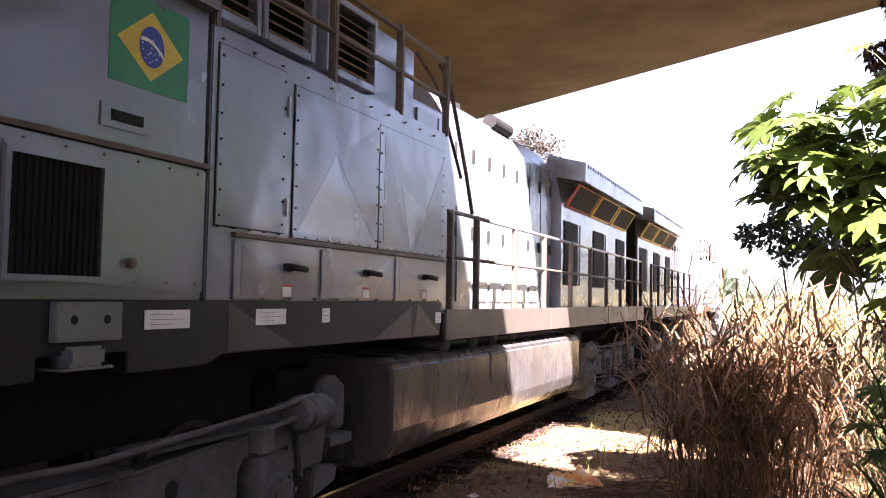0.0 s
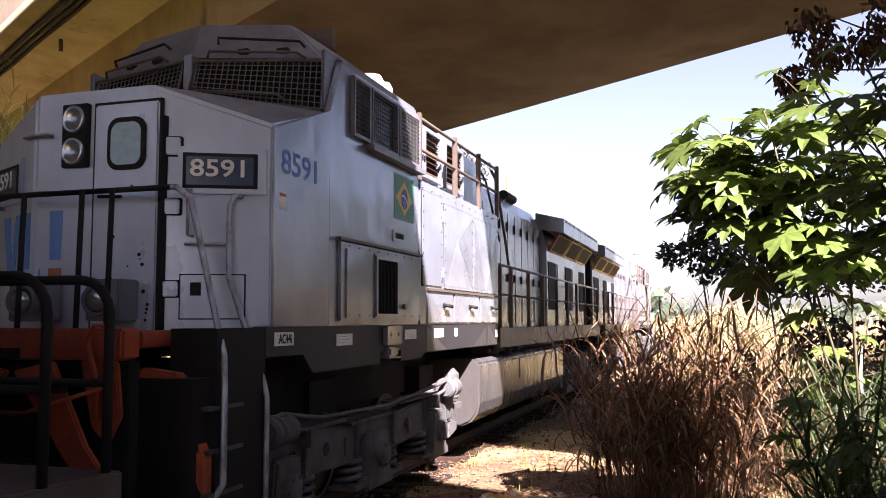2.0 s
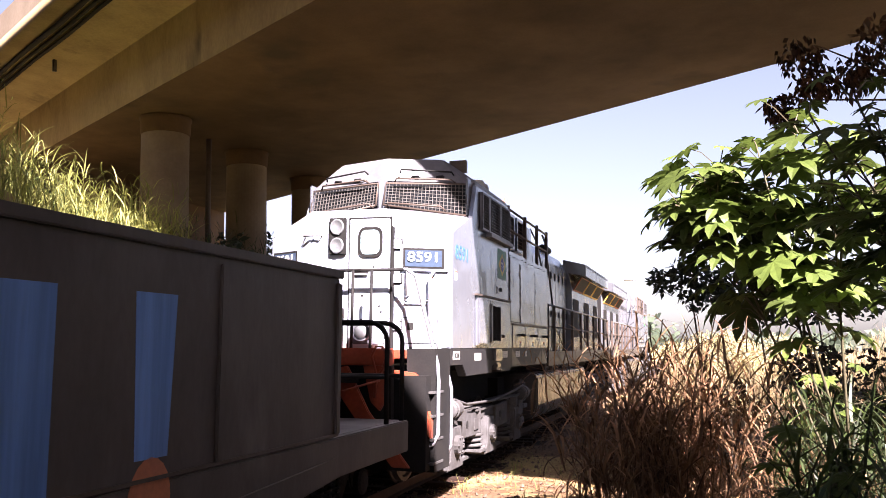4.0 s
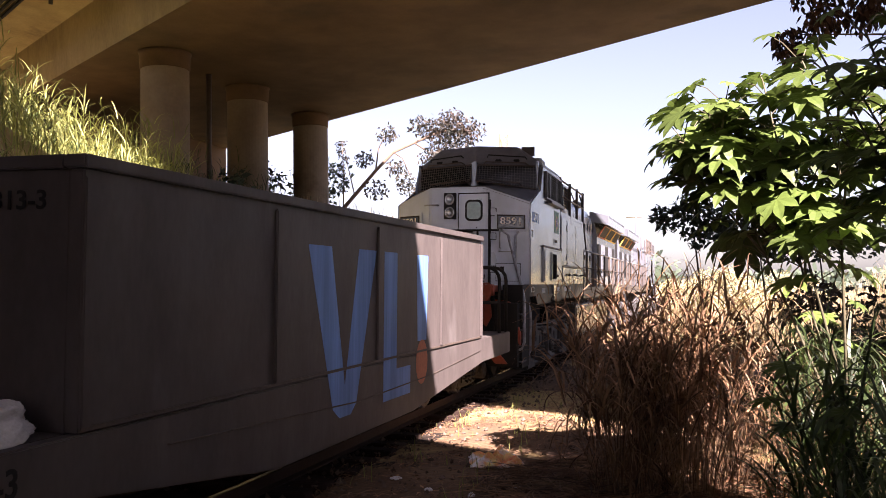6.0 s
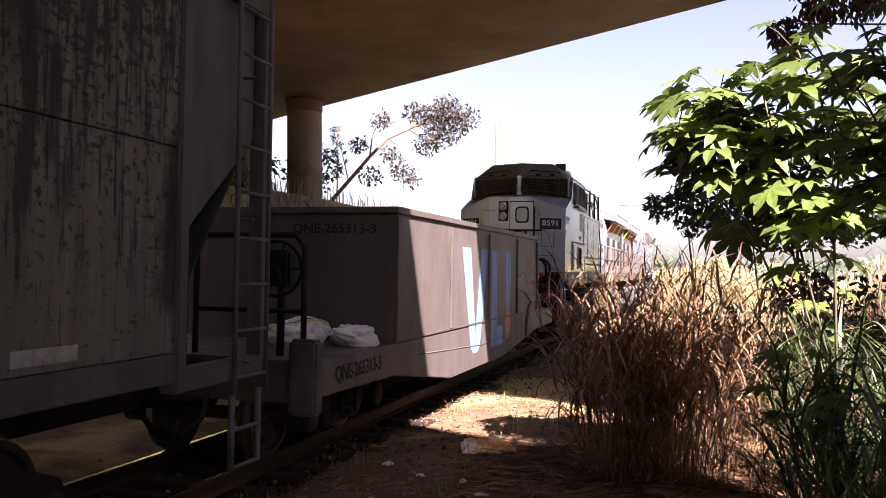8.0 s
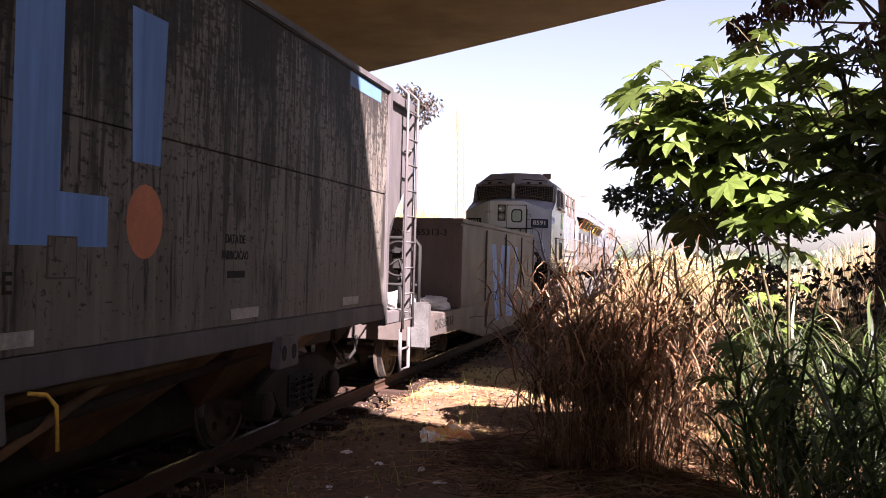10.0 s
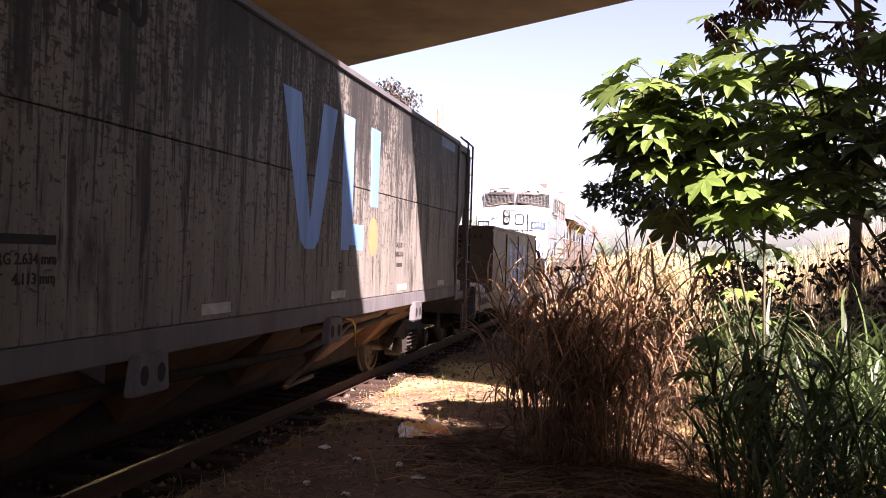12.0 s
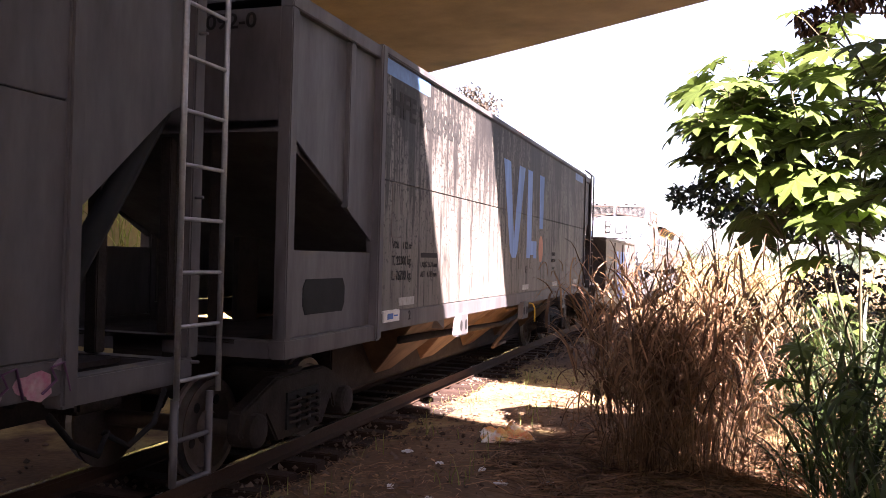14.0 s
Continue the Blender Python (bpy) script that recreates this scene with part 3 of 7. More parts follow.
def loco_truck(car, axles):
    """Three-axle truck: cast side frames with journal boxes, springs, brake gear."""
    a, b, c = axles
    tk = new("truck_frame")
    tk.parent = car
    for s in (-1, 1):
        x0, x1 = sorted((s * 0.90, s * 1.06))
        lo, hi = min(axles) - 0.75, max(axles) + 0.75
        pts = [(lo, 0.62), (lo + 0.15, 0.55), (a - 0.32, 0.62), (a - 0.26, 0.80), (a + 0.26, 0.80), (a + 0.40, 0.55), (b - 0.50, 0.52), (b - 0.28, 0.76), (b + 0.28, 0.76), (b + 0.48, 0.52), (c - 0.45, 0.55), (c - 0.26, 0.80), (c + 0.26, 0.80), (c + 0.34, 0.62), (hi - 0.1, 0.58), (hi, 0.66), (hi, 0.92), (c + 0.45, 1.02), (c - 0.3, 0.97), (b + 0.7, 0.90), (b - 0.7, 0.90), (a + 0.4, 0.98), (lo + 0.2, 1.02), (lo, 0.92)]
        solid("side_frame", pts, 'x', x0, x1, M_TRUCK, tk, "dusty grey cast side frame", 0.018)
        boxes("frame_lip", [(s * 0.98 - 0.11, s * 0.98 + 0.11, lo + 0.3, b - 0.75, 0.96, 1.0), (s * 0.98 - 0.11, s * 0.98 + 0.11, b - 0.65, b + 0.65, 0.895, 0.935), (s * 0.98 - 0.11, s * 0.98 + 0.11, b + 0.75, hi - 0.35, 0.985, 1.02)], M_TRUCK, tk, bevel=0.01)
        for y in axles:
            bm = bmesh.new()
            X0, X1 = sorted((s * 0.86, s * 1.14))
            prism(bm, [(y - 0.36, 0.20), (y + 0.36, 0.20), (y + 0.36, 0.30), (y + 0.27, 0.36), (y + 0.20, 0.80), (y - 0.20, 0.80), (y - 0.27, 0.36), (y - 0.36, 0.30)], 'x', X0, X1)
            finish(bm, 0.02)
            jb = part("journal_box", bm, M_TRUCK, tk)
            bm = bmesh.new()
            lathe(bm, (0, y, 0.54), 'x', [(s * 1.13, 0.14), (s * 1.19, 0.14), (s * 1.20, 0.11), (s * 1.21, 0.05)], 16)
            for k in range(6):
                an = k * math.pi / 3
                lathe(bm, (0, y + 0.115 * math.cos(an), 0.54 + 0.115 * math.sin(an)), 'x', [(s * 1.185, 0.018), (s * 1.215, 0.018)], 6)
            part("bearing_cap", finish(bm), M_TRUCK, jb)
        for y in (a + 0.5, b - 0.5, b + 0.5, c - 0.5):
            bm = bmesh.new()
            spring(bm, s * 1.0, y, 0.30, 0.58, 0.10, 3.5, 0.03)
            sp = part("coil_spring", finish(bm, 0, True), M_TRUCK, tk)
            boxes("spring_seat", [(s * 1.0 - 0.14, s * 1.0 + 0.14, y - 0.16, y + 0.16, 0.26, 0.31)], M_TRUCK, sp, "", 0.01)
        for y, d in ((lo + 0.62, 1), (hi - 0.35, -1)):
            bm = bmesh.new()
            lathe(bm, (s * 1.12, y - d * 0.06, 1.05), 'y', [(-0.20, 0.10), (-0.18, 0.125), (-0.12, 0.125), (-0.11, 0.14), (-0.08, 0.14), (-0.07, 0.125), (0.16, 0.125), (0.19, 0.10), (0.20, 0.05)], 22)
            tube(bm, [(s * 1.12, y + d * 0.10, 1.03), (s * 1.13, y + d * 0.62, 0.98)], 0.022, 8)
            box(bm, s * 1.10 - 0.06, s * 1.10 + 0.06, y + d * 0.55 - 0.07, y + d * 0.55 + 0.07, 0.84, 1.0)
            part("brake_cylinder", finish(bm), M_TRUCK, tk, "dusty round brake cylinder")
        for y in (a + 1.0, b + 0.75):
            boxes("cover_plate", [tuple(sorted((s * 1.055, s * 1.075))) + (y + 0.30, y + 0.62, 0.62, 0.80)], M_TRUCK, tk, "", 0.006)
        for y, d in ((lo + 0.35, -1), (hi - 0.2, 1)):
            solid("end_bracket", [(y - 0.16, 0.62), (y + 0.16, 0.62), (y + 0.22, 0.92), (y + 0.10, 1.10), (y - 0.10, 1.10), (y - 0.22, 0.92)], 'x', *sorted((s * 0.86, s * 1.10)), M_TRUCK, tk, "", 0.015)
            solid("brake_shoe", [(y + d * 0.05, 0.34), (y + d * 0.42, 0.42), (y + d * 0.46, 0.56), (y + d * 0.08, 0.58)], 'x', *sorted((s * 0.88, s * 1.08)), M_TRUCK, tk, "", 0.02)
        for q in (a + 0.42, a - 0.42, b + 0.5, b - 0.5, c + 0.42, c - 0.42):
            boxes("frame_rib", [tuple(sorted((s * 1.05, s * 1.10))) + (q - 0.02, q + 0.02, 0.56, 0.95)], M_TRUCK, tk, "", 0.006)
        bar("sand_pipe", [(s * 1.15, lo + 0.1, 1.12), (s * 1.15, lo + 0.6, 1.18), (s * 1.1, a + 0.7, 1.06), (s * 1.1, b + 0.3, 1.02), (s * 1.12, c, 1.12), (s * 1.15, hi - 0.3, 1.18), (s * 1.15, hi, 1.05)], 0.022, M_TRUCK, tk)
        for y in (a + 0.9, b + 1.0):
            bm = bmesh.new()
            lathe(bm, (0, y, 0.74), 'x', [(s * 1.062, 0.0601), (s * 1.066, 0.06)], 12)
            part("frame_hole", finish(bm), M_VOID, tk)
    for ob in tk.children_recursive:
        ob.data.transform(Matrix.Diagonal((1.1, 1, 1, 1)))
    for y in (axles[0], axles[1], axles[2] - 1.0):
        boxes("traction_motor", [(-0.42, 0.42, y + 0.15, y + 0.85, 0.28, 0.95)], M_TRUCK, tk, bevel=0.04)
    boxes("bolster", [(-0.6, 0.6, b - 0.3, b + 0.3, 0.95, 1.3)], M_BLACK, tk)


def triangle(car, pts, mat, x, name="paint_facet"):
    bm = bmesh.new()
    a = [bm.verts.new((x, y, z)) for y, z in pts]
    bm.faces.new(a)
    r = bmesh.ops.extrude_face_region(bm, geom=list(bm.faces))
    bmesh.ops.translate(bm, verts=[v for v in r["geom"] if isinstance(v, bmesh.types.BMVert)], vec=(0.001 if x > 0 else -0.001, 0, 0))
    return part(name, finish(bm), mat, car)


def mesh_grille(name, corners, n, m, parent, mat, r=0.006):
    """A welded wire guard over a four-cornered opening."""
    a, b, c, d = [Vector(q) for q in corners]
    bm = bmesh.new()
    for i in range(n + 1):
        t = i / n
        tube(bm, [a.lerp(b, t), d.lerp(c, t)], r, 4)
    for i in range(m + 1):
        t = i / m
        tube(bm, [a.lerp(d, t), b.lerp(c, t)], r, 4)
    return tagged(part(name, finish(bm), mat, parent, "welded wire window guard"), kind="stuff")


def locomotive(number, centre, facing, label):
    """Six-axle diesel. y runs from the cab end, 5.3, to the radiator end, 26.7, less the middle."""
    Y0 = 16.0
    car = tagged(new("locomotive"), label, "locomotive")
    W = 1.31

    def Y(v):
        return v - Y0

    # frame, walkway, pilots
    boxes("main_frame", [(-0.5, 0.5, Y(5.9), Y(26.4), 1.25, 1.58)], M_BLACK, car)
    # near-black box added to imitate shade under the cab end of the frame
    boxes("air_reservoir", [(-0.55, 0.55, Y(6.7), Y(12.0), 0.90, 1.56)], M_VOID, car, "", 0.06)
    writing("model_text", "AC44i", 0.075, pose(W + 0.0095, Y(6.82), 1.765, 90, 0, 90), M_LETTER, car, 0.22)
    writing("end_letter", "F", 0.1, pose(W + 0.003, Y(6.02), 1.30, 90, 0, 90), M_WHITE, car)
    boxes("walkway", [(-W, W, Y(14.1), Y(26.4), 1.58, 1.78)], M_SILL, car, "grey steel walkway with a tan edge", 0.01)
    for s in (-1, 1):
        x0, x1 = sorted((s * (W - 0.02), s * (W + 0.012)))
        for i, (ya, yb) in enumerate(((14.15, 18.2), (18.25, 22.3), (22.35, 26.4))):
            boxes("edge_plate", [(x0, x1, Y(ya), Y(yb), 1.5, 1.82)], M_TANEDGE, car, "dusty tan walkway edge", 0.006)
    boxes("pilot", [(-W + 0.05, W - 0.05, Y(5.75), Y(5.95), 0.35, 1.55)], M_BLACK, car)
    boxes("rear_pilot", [(-W + 0.05, W - 0.05, Y(26.42), Y(26.6), 0.4, 1.58)], M_BLACK, car)
    boxes("front_deck", [(-W + 0.1, 0.86, Y(5.75), Y(6.27), 1.76, 1.88)], M_RUST, car, "red oxide front deck", 0.01)
    boxes("end_beam", [(-W + 0.15, 0.86, Y(5.55), Y(5.748), 1.68, 1.90)], M_RUST, car, "red oxide end beam", 0.02)
    # near-black blocks paint the shade in the beam slots and below the beam
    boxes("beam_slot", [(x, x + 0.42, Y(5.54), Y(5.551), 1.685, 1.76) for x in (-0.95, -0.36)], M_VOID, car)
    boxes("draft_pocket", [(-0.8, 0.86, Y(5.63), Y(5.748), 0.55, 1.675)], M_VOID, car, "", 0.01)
    solid("end_plate", [(0.52, 1.675), (0.80, 1.675), (0.84, 1.30), (0.74, 1.10), (0.62, 1.22)], 'y', Y(5.57), Y(5.62), M_RUST, car, "red oxide gusset plate", 0.012)
    for sg in (-1, 1):
        solid("diagonal_brace", [(sg * 0.02, 1.60), (sg * 0.34, 1.675), (sg * 0.62, 1.10), (sg * 1.14, 0.42), (sg * 0.92, 0.42), (sg * 0.44, 1.02)], 'y', Y(5.52), Y(5.57), M_RUST, car, "red oxide diagonal brace plate", 0.012)
    bar("lever_loop", [(0.70, Y(5.50), 1.28), (0.74, Y(5.46), 1.55), (0.68, Y(5.44), 1.80), (0.74, Y(5.42), 1.92), (0.82, Y(5.42), 1.92), (0.87, Y(5.44), 1.82), (0.82, Y(5.46), 1.64), (0.76, Y(5.46), 1.56)], 0.018, M_RUST, car)
    bar("cut_lever", [(-0.9, Y(5.48), 1.30), (0.2, Y(5.45), 1.32), (0.78, Y(5.46), 1.50)], 0.014, M_RUST, car)
    boxes("draft_bar", [(-0.9, 0.5, Y(5.44), Y(5.50), 1.46, 1.52), (-0.9, 0.3, Y(5.40), Y(5.46), 1.22, 1.30)], M_BLACK, car, "", 0.012)
    boxes("beam_plate", [(0.05, 0.2, Y(5.436), Y(5.442), 1.46, 1.50)], M_WHITE, car)
    for s in (-1, 1):
        x0, x1 = sorted((s * 0.95, s * W))
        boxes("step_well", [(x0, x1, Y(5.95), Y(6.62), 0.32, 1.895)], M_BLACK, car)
        for k in range(4):
            boxes("step", [(x0 - 0.01, x1 + 0.01, Y(5.85), Y(6.3), 0.42 + 0.3 * k, 0.45 + 0.3 * k)], M_TRUCK, car)
    # side sill with jacking pads
    for s in (-1, 1):
        x0, x1 = sorted((s * (W - 0.12), s * W))
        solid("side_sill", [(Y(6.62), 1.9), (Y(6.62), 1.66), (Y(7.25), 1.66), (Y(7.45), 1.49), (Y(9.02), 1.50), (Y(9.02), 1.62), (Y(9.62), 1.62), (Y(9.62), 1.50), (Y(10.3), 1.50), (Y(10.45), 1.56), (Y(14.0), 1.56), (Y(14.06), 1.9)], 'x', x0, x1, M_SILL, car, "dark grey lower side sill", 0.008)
        pad = boxes("jacking_pad", [tuple(sorted((s * W, s * (W + 0.05)))) + (Y(9.08), Y(9.52), 1.69, 1.89)], M_SILVER_D, car, "", 0.006)
        bm = bmesh.new()
        for y in (9.19, 9.41):
            lathe(bm, (0, Y(y), 1.80), 'x', [(s * (W + 0.05), 0.024), (s * (W + 0.052), 0.024)], 12)
        part("bolt_hole", finish(bm), M_VOID, pad)
        boxes("pad_step", [tuple(sorted((s * (W - 0.1), s * (W + 0.06)))) + (Y(9.12), Y(9.46), 1.545, 1.56)], M_SILVER_D, pad, "", 0.004)
        boxes("pad_block", [tuple(sorted((s * (W - 0.1), s * (W + 0.05)))) + (Y(9.17), Y(9.42), 1.56, 1.665)], M_SILVER_D, pad, "", 0.02)
        for y, w, z in ((8.1, 0.36, 1.77), (9.93, 0.38, 1.79), (10.98, 0.36, 1.79), (11.72, 0.11, 1.79), (13.95, 0.14, 1.74), (6.92, 0.32, 1.80)):
            pl = boxes("label_plate", [tuple(sorted((s * W, s * (W + 0.006)))) + (Y(y - w / 2), Y(y + w / 2), z - 0.055, z + 0.055)], M_WHITE, car, "scuffed white label plate")
            boxes("text_bar", [tuple(sorted((s * (W + 0.006), s * (W + 0.008)))) + (Y(y - w * 0.4), Y(y + w * (0.1 + 0.25 * (k % 2))), z - 0.03 + k * 0.028, z - 0.026 + k * 0.028) for k in range(3)], M_STEEL, pl)
        for ta, tb, tc in (((10.5, 1.57), (11.3, 1.57), (10.5, 1.89)), ((12.55, 1.57), (13.3, 1.57), (13.3, 1.85)), ((13.35, 1.57), (14.0, 1.57), (13.45, 1.89))):
            triangle(car, [(Y(ta[0]), ta[1]), (Y(tb[0]), tb[1]), (Y(tc[0]), tc[1])], M_SILL_L, s * (W + 0.001))
    # short nose: pointed in plan, top falling forward
    bm = bmesh.new()
    plan = [(W - 0.03, 7.9), (W, 6.72), (0.52, 6.28), (-0.52, 6.28), (-W, 6.72), (-W + 0.03, 7.9)]
    lo = [bm.verts.new((x, Y(y), 1.72 if abs(x) < 1 else 1.9)) for x, y in plan]
    tops = [3.80, 3.47, 3.72, 3.72, 3.47, 3.80]
    hi = [bm.verts.new((x, Y(y), z)) for (x, y), z in zip(plan, tops)]
    ridge = [bm.verts.new((0.5, Y(7.9), 3.92)), bm.verts.new((-0.5, Y(7.9), 3.92))]
    for i in range(5):
        bm.faces.new((lo[i], lo[i + 1], hi[i + 1], hi[i]))
    bm.faces.new((hi[0], hi[1], hi[2], ridge[0]))
    bm.faces.new((ridge[0], hi[2], hi[3], ridge[1]))
    bm.faces.new((ridge[1], hi[3], hi[4], hi[5]))
    bm.faces.new((lo[5], lo[0], hi[0], ridge[0], ridge[1], hi[5]))
    bm.faces.new(list(reversed(lo)))
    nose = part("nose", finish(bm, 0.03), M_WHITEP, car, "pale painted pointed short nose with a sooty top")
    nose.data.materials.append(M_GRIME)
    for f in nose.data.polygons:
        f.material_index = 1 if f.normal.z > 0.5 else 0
    # nose front plane helpers: centre panel at y 6.28, slanted panels at the sides
    fy = Y(6.28)
    boxes("door_seam", [(0.025, 0.615, fy - 0.006, fy + 0.03, 1.79, 3.62)], M_BLACK, car)
    boxes("nose_door", [(0.04, 0.60, fy - 0.02, fy + 0.03, 1.8, 3.60)], M_WHITEP, car, "pale nose door", 0.012)

    def plate(name, x0, x1, z0, z1, depth, mat, parent, label=""):
        """A plate flush on the nose front; x to the camera's side. On the slant past |x| 0.52."""
        bm = bmesh.new()

        def fr(x):
            return fy + max(0.0, abs(x) - 0.52) * 0.557
        q = [(x, fr(x), z) for x, z in ((x0, z0), (x1, z0), (x1, z1), (x0, z1))]
        a = [bm.verts.new((x, y - depth, z)) for x, y, z in q]
        b = [bm.verts.new((x, y + 0.01, z)) for x, y, z in q]
        bm.faces.new(a)
        for i in range(4):
            bm.faces.new((a[i], b[i], b[(i + 1) % 4], a[(i + 1) % 4]))
        bm.faces.new(list(reversed(b)))
        return part(name, finish(bm, min(0.008, depth * 0.4)), mat, parent, label)

    def rounded(x0, x1, z0, z1, r, ya, yb):
        bm = bmesh.new()
        pts = [(cx + r * math.cos(a), cz + r * math.sin(a)) for cx, cz, a0 in ((x1 - r, z0 + r, -90), (x1 - r, z1 - r, 0), (x0 + r, z1 - r, 90), (x0 + r, z0 + r, 180)) for a in (radians(a0 + 18 * q) for q in range(6))]
        prism(bm, pts, 'y', ya, yb)
        return finish(bm)

    win = part("door_window", rounded(0.17, 0.50, 3.14, 3.50, 0.09, fy - 0.04, fy), M_BLACK, car, "black rubber framed nose window")
    part("pane", rounded(0.205, 0.465, 3.175, 3.465, 0.07, fy - 0.046, fy - 0.039), M_PANE if facing > 0 else M_GLASS, win)
    bar("door_handle", [(0.12, fy - 0.03, 2.94), (0.12, fy - 0.06, 2.94), (0.32, fy - 0.06, 2.93)], 0.014, M_BLACK, car)
    boxes("door_hinge_pin", [(0.622, 0.640, fy - 0.03, fy + 0.05, 1.85, 3.5)], M_BLACK, car)
    for z in (2.2, 2.85, 3.3):
        plate("hinge", 0.61, 0.72, z - 0.06, z + 0.06, 0.045, M_WHITEP, car)
        plate("hinge_gap", 0.60, 0.73, z - 0.07, z + 0.07, 0.02, M_BLACK, car)
    lb = plate("headlight_box", -0.24, -0.01, 3.18, 3.62, 0.05, M_BLACK, car, "black twin headlight box")
    for z in (3.29, 3.51):
        bm = bmesh.new()
        lathe(bm, (-0.125, fy, z), 'y', [(-0.06, 0.02), (-0.066, 0.07), (-0.078, 0.085), (-0.07, 0.095), (-0.03, 0.1)], 20)
        part("headlight", finish(bm, 0, True), M_LENS, lb)
    for x0, x1 in ((0.72, 1.26), (-1.26, -0.72)):
        nb = plate("number_box", x0 - 0.01, x1 + 0.01, 2.955, 3.30, 0.04, M_WHITEP, car, "steel framed road number box")
        plate("gasket", x0 + 0.02, x1 - 0.03, 2.99, 3.265, 0.046, M_BLACK, nb)
        plate("number_glass", x0 + 0.045, x1 - 0.055, 3.015, 3.24, 0.052, M_NGLASS, nb)
    ang = math.degrees(math.atan(0.557))
    writing("number", number, 0.135, pose(0.80, fy + 0.28 * 0.557 - 0.068, 3.09, 90, 0, ang), M_WHITE, car, 0.42)
    writing("number", number, 0.135, pose(-1.18, fy + 0.66 * 0.557 - 0.064, 3.09, 90, 0, -ang), M_WHITE, car, 0.42)
    for s, x, z in ((-1, -0.62, 3.42), (-1, -0.62, 3.0), (1, 0.78, 2.55)):
        bar("grab_iron", [(x, fy - 0.0 + max(0, abs(x) - .52) * .557, z), (x, fy - 0.07 + max(0, abs(x) - .52) * .557, z), (x + 0.26, fy - 0.07 + max(0, abs(x + .26) - .52) * .557, z), (x + 0.26, fy + max(0, abs(x + .26) - .52) * .557, z)], 0.012, M_STEEL, car)
    lk = plate("locker_seam", 0.72, 1.14, 1.96, 2.32, 0.004, M_BLACK, car)
    plate("locker_door", 0.73, 1.13, 1.97, 2.31, 0.012, M_WHITEP, lk)
    plate("hasp", 0.79, 0.87, 2.14, 2.26, 0.02, M_BLACK, lk)
    bar("upright_grab", [(0.80, fy + 0.15, 2.62), (0.80, fy + 0.08, 2.62), (0.80, fy + 0.08, 2.98), (0.80, fy + 0.15, 2.98)], 0.014, M_STEEL, car)
    chip = random.Random(9)
    bm = bmesh.new()
    for k in range(16):
        x, z, r = chip.uniform(0.18, 0.58), chip.uniform(1.95, 3.1), chip.uniform(0.006, 0.02)
        lathe(bm, (x, fy - 0.0205, z), 'y', [(-0.001, r), (0.0005, r * 0.8)], 7)
    tagged(part("chipped_paint", finish(bm), M_BLACK, car), kind="stuff")
    # blue strokes and dot low on the nose
    for pts in ([(-1.08, 2.85), (-0.96, 2.85), (-0.86, 2.25), (-0.96, 2.25)], [(-0.84, 2.85), (-0.74, 2.85), (-0.86, 2.25), (-0.92, 2.25)], [(-0.68, 2.85), (-0.56, 2.85), (-0.56, 2.38), (-0.68, 2.38)], [(-0.68, 2.378), (-0.44, 2.378), (-0.44, 2.25), (-0.68, 2.25)], [(-0.36, 2.85), (-0.24, 2.85), (-0.25, 2.45), (-0.35, 2.45)]):
        bm = bmesh.new()
        a = [bm.verts.new((x, fy + max(0, abs(x) - .52) * .557 - 0.006, z)) for x, z in pts]
        b = [bm.verts.new((x, fy + max(0, abs(x) - .52) * .557 + 0.004, z)) for x, z in pts]
        bm.faces.new(a), bm.faces.new(list(reversed(b)))
        for i in range(4):
            bm.faces.new((a[i], b[i], b[(i + 1) % 4], a[(i + 1) % 4]))
        part("logo_stroke", finish(bm), M_BLUE, car, "blue painted logo stroke")
    plate("logo_dot", -0.36, -0.24, 2.26, 2.38, 0.006, M_ORANGE, car)
    # ditch lights, front handrails, steps rails
    for s in (-1, 1):
        dl = boxes("ditch_light", [(s * 0.34 - 0.15, s * 0.34 + 0.13, Y(6.02), Y(6.26), 1.95, 2.27)], M_SILVER, car, "", 0.012)
        bm = bmesh.new()
        lathe(bm, (s * 0.33, Y(6.0), 2.11), 'y', [(-0.03, 0.105), (-0.05, 0.12), (-0.01, 0.125), (0.03, 0.125)], 22)
        part("bezel", finish(bm, 0, True), M_GRIME, dl)
        bm = bmesh.new()
        lathe(bm, (s * 0.33, Y(5.965), 2.11), 'y', [(-0.03, 0.03), (-0.02, 0.075), (0.0, 0.095)], 22)
        part("lens", finish(bm, 0, True), M_LENS, dl)
        bar("step_handrail", [(s * 1.10, Y(6.60), 2.94), (s * 1.10, Y(6.52), 2.94), (s * 1.07, Y(6.49), 2.86), (s * 1.07, Y(6.49), 2.3), (s * 1.22, Y(6.56), 1.76), (s * 1.30, Y(6.61), 1.5), (s * 1.33, Y(6.62), 1.35), (s * 1.33, Y(6.62), 0.6), (s * 1.29, Y(6.6), 0.5)], 0.022, M_POLE, car)
        bar("deck_rail", [(s * -0.3, Y(6.05), 2.95), (s * 0.88, Y(6.05), 2.95)], 0.022, M_BLACK, car)
        bar("corner_handrail", [(s * 0.86, Y(6.05), 2.95), (s * 0.90, Y(6.05), 2.95), (s * 1.02, Y(6.05), 2.86), (s * 1.18, Y(6.05), 2.2), (s * 1.32, Y(6.02), 1.7), (s * 1.34, Y(6.0), 1.5), (s * 1.34, Y(6.0), 0.8), (s * 1.30, Y(5.92), 0.68), (s * 1.1, Y(5.9), 0.6)], 0.024, M_POLE, car)
        for x in (0.25, 0.5):
            bar("rail_post", [(s * x, Y(5.85), 1.72), (s * x, Y(5.88), 2.93)], 0.02, M_BLACK, car)
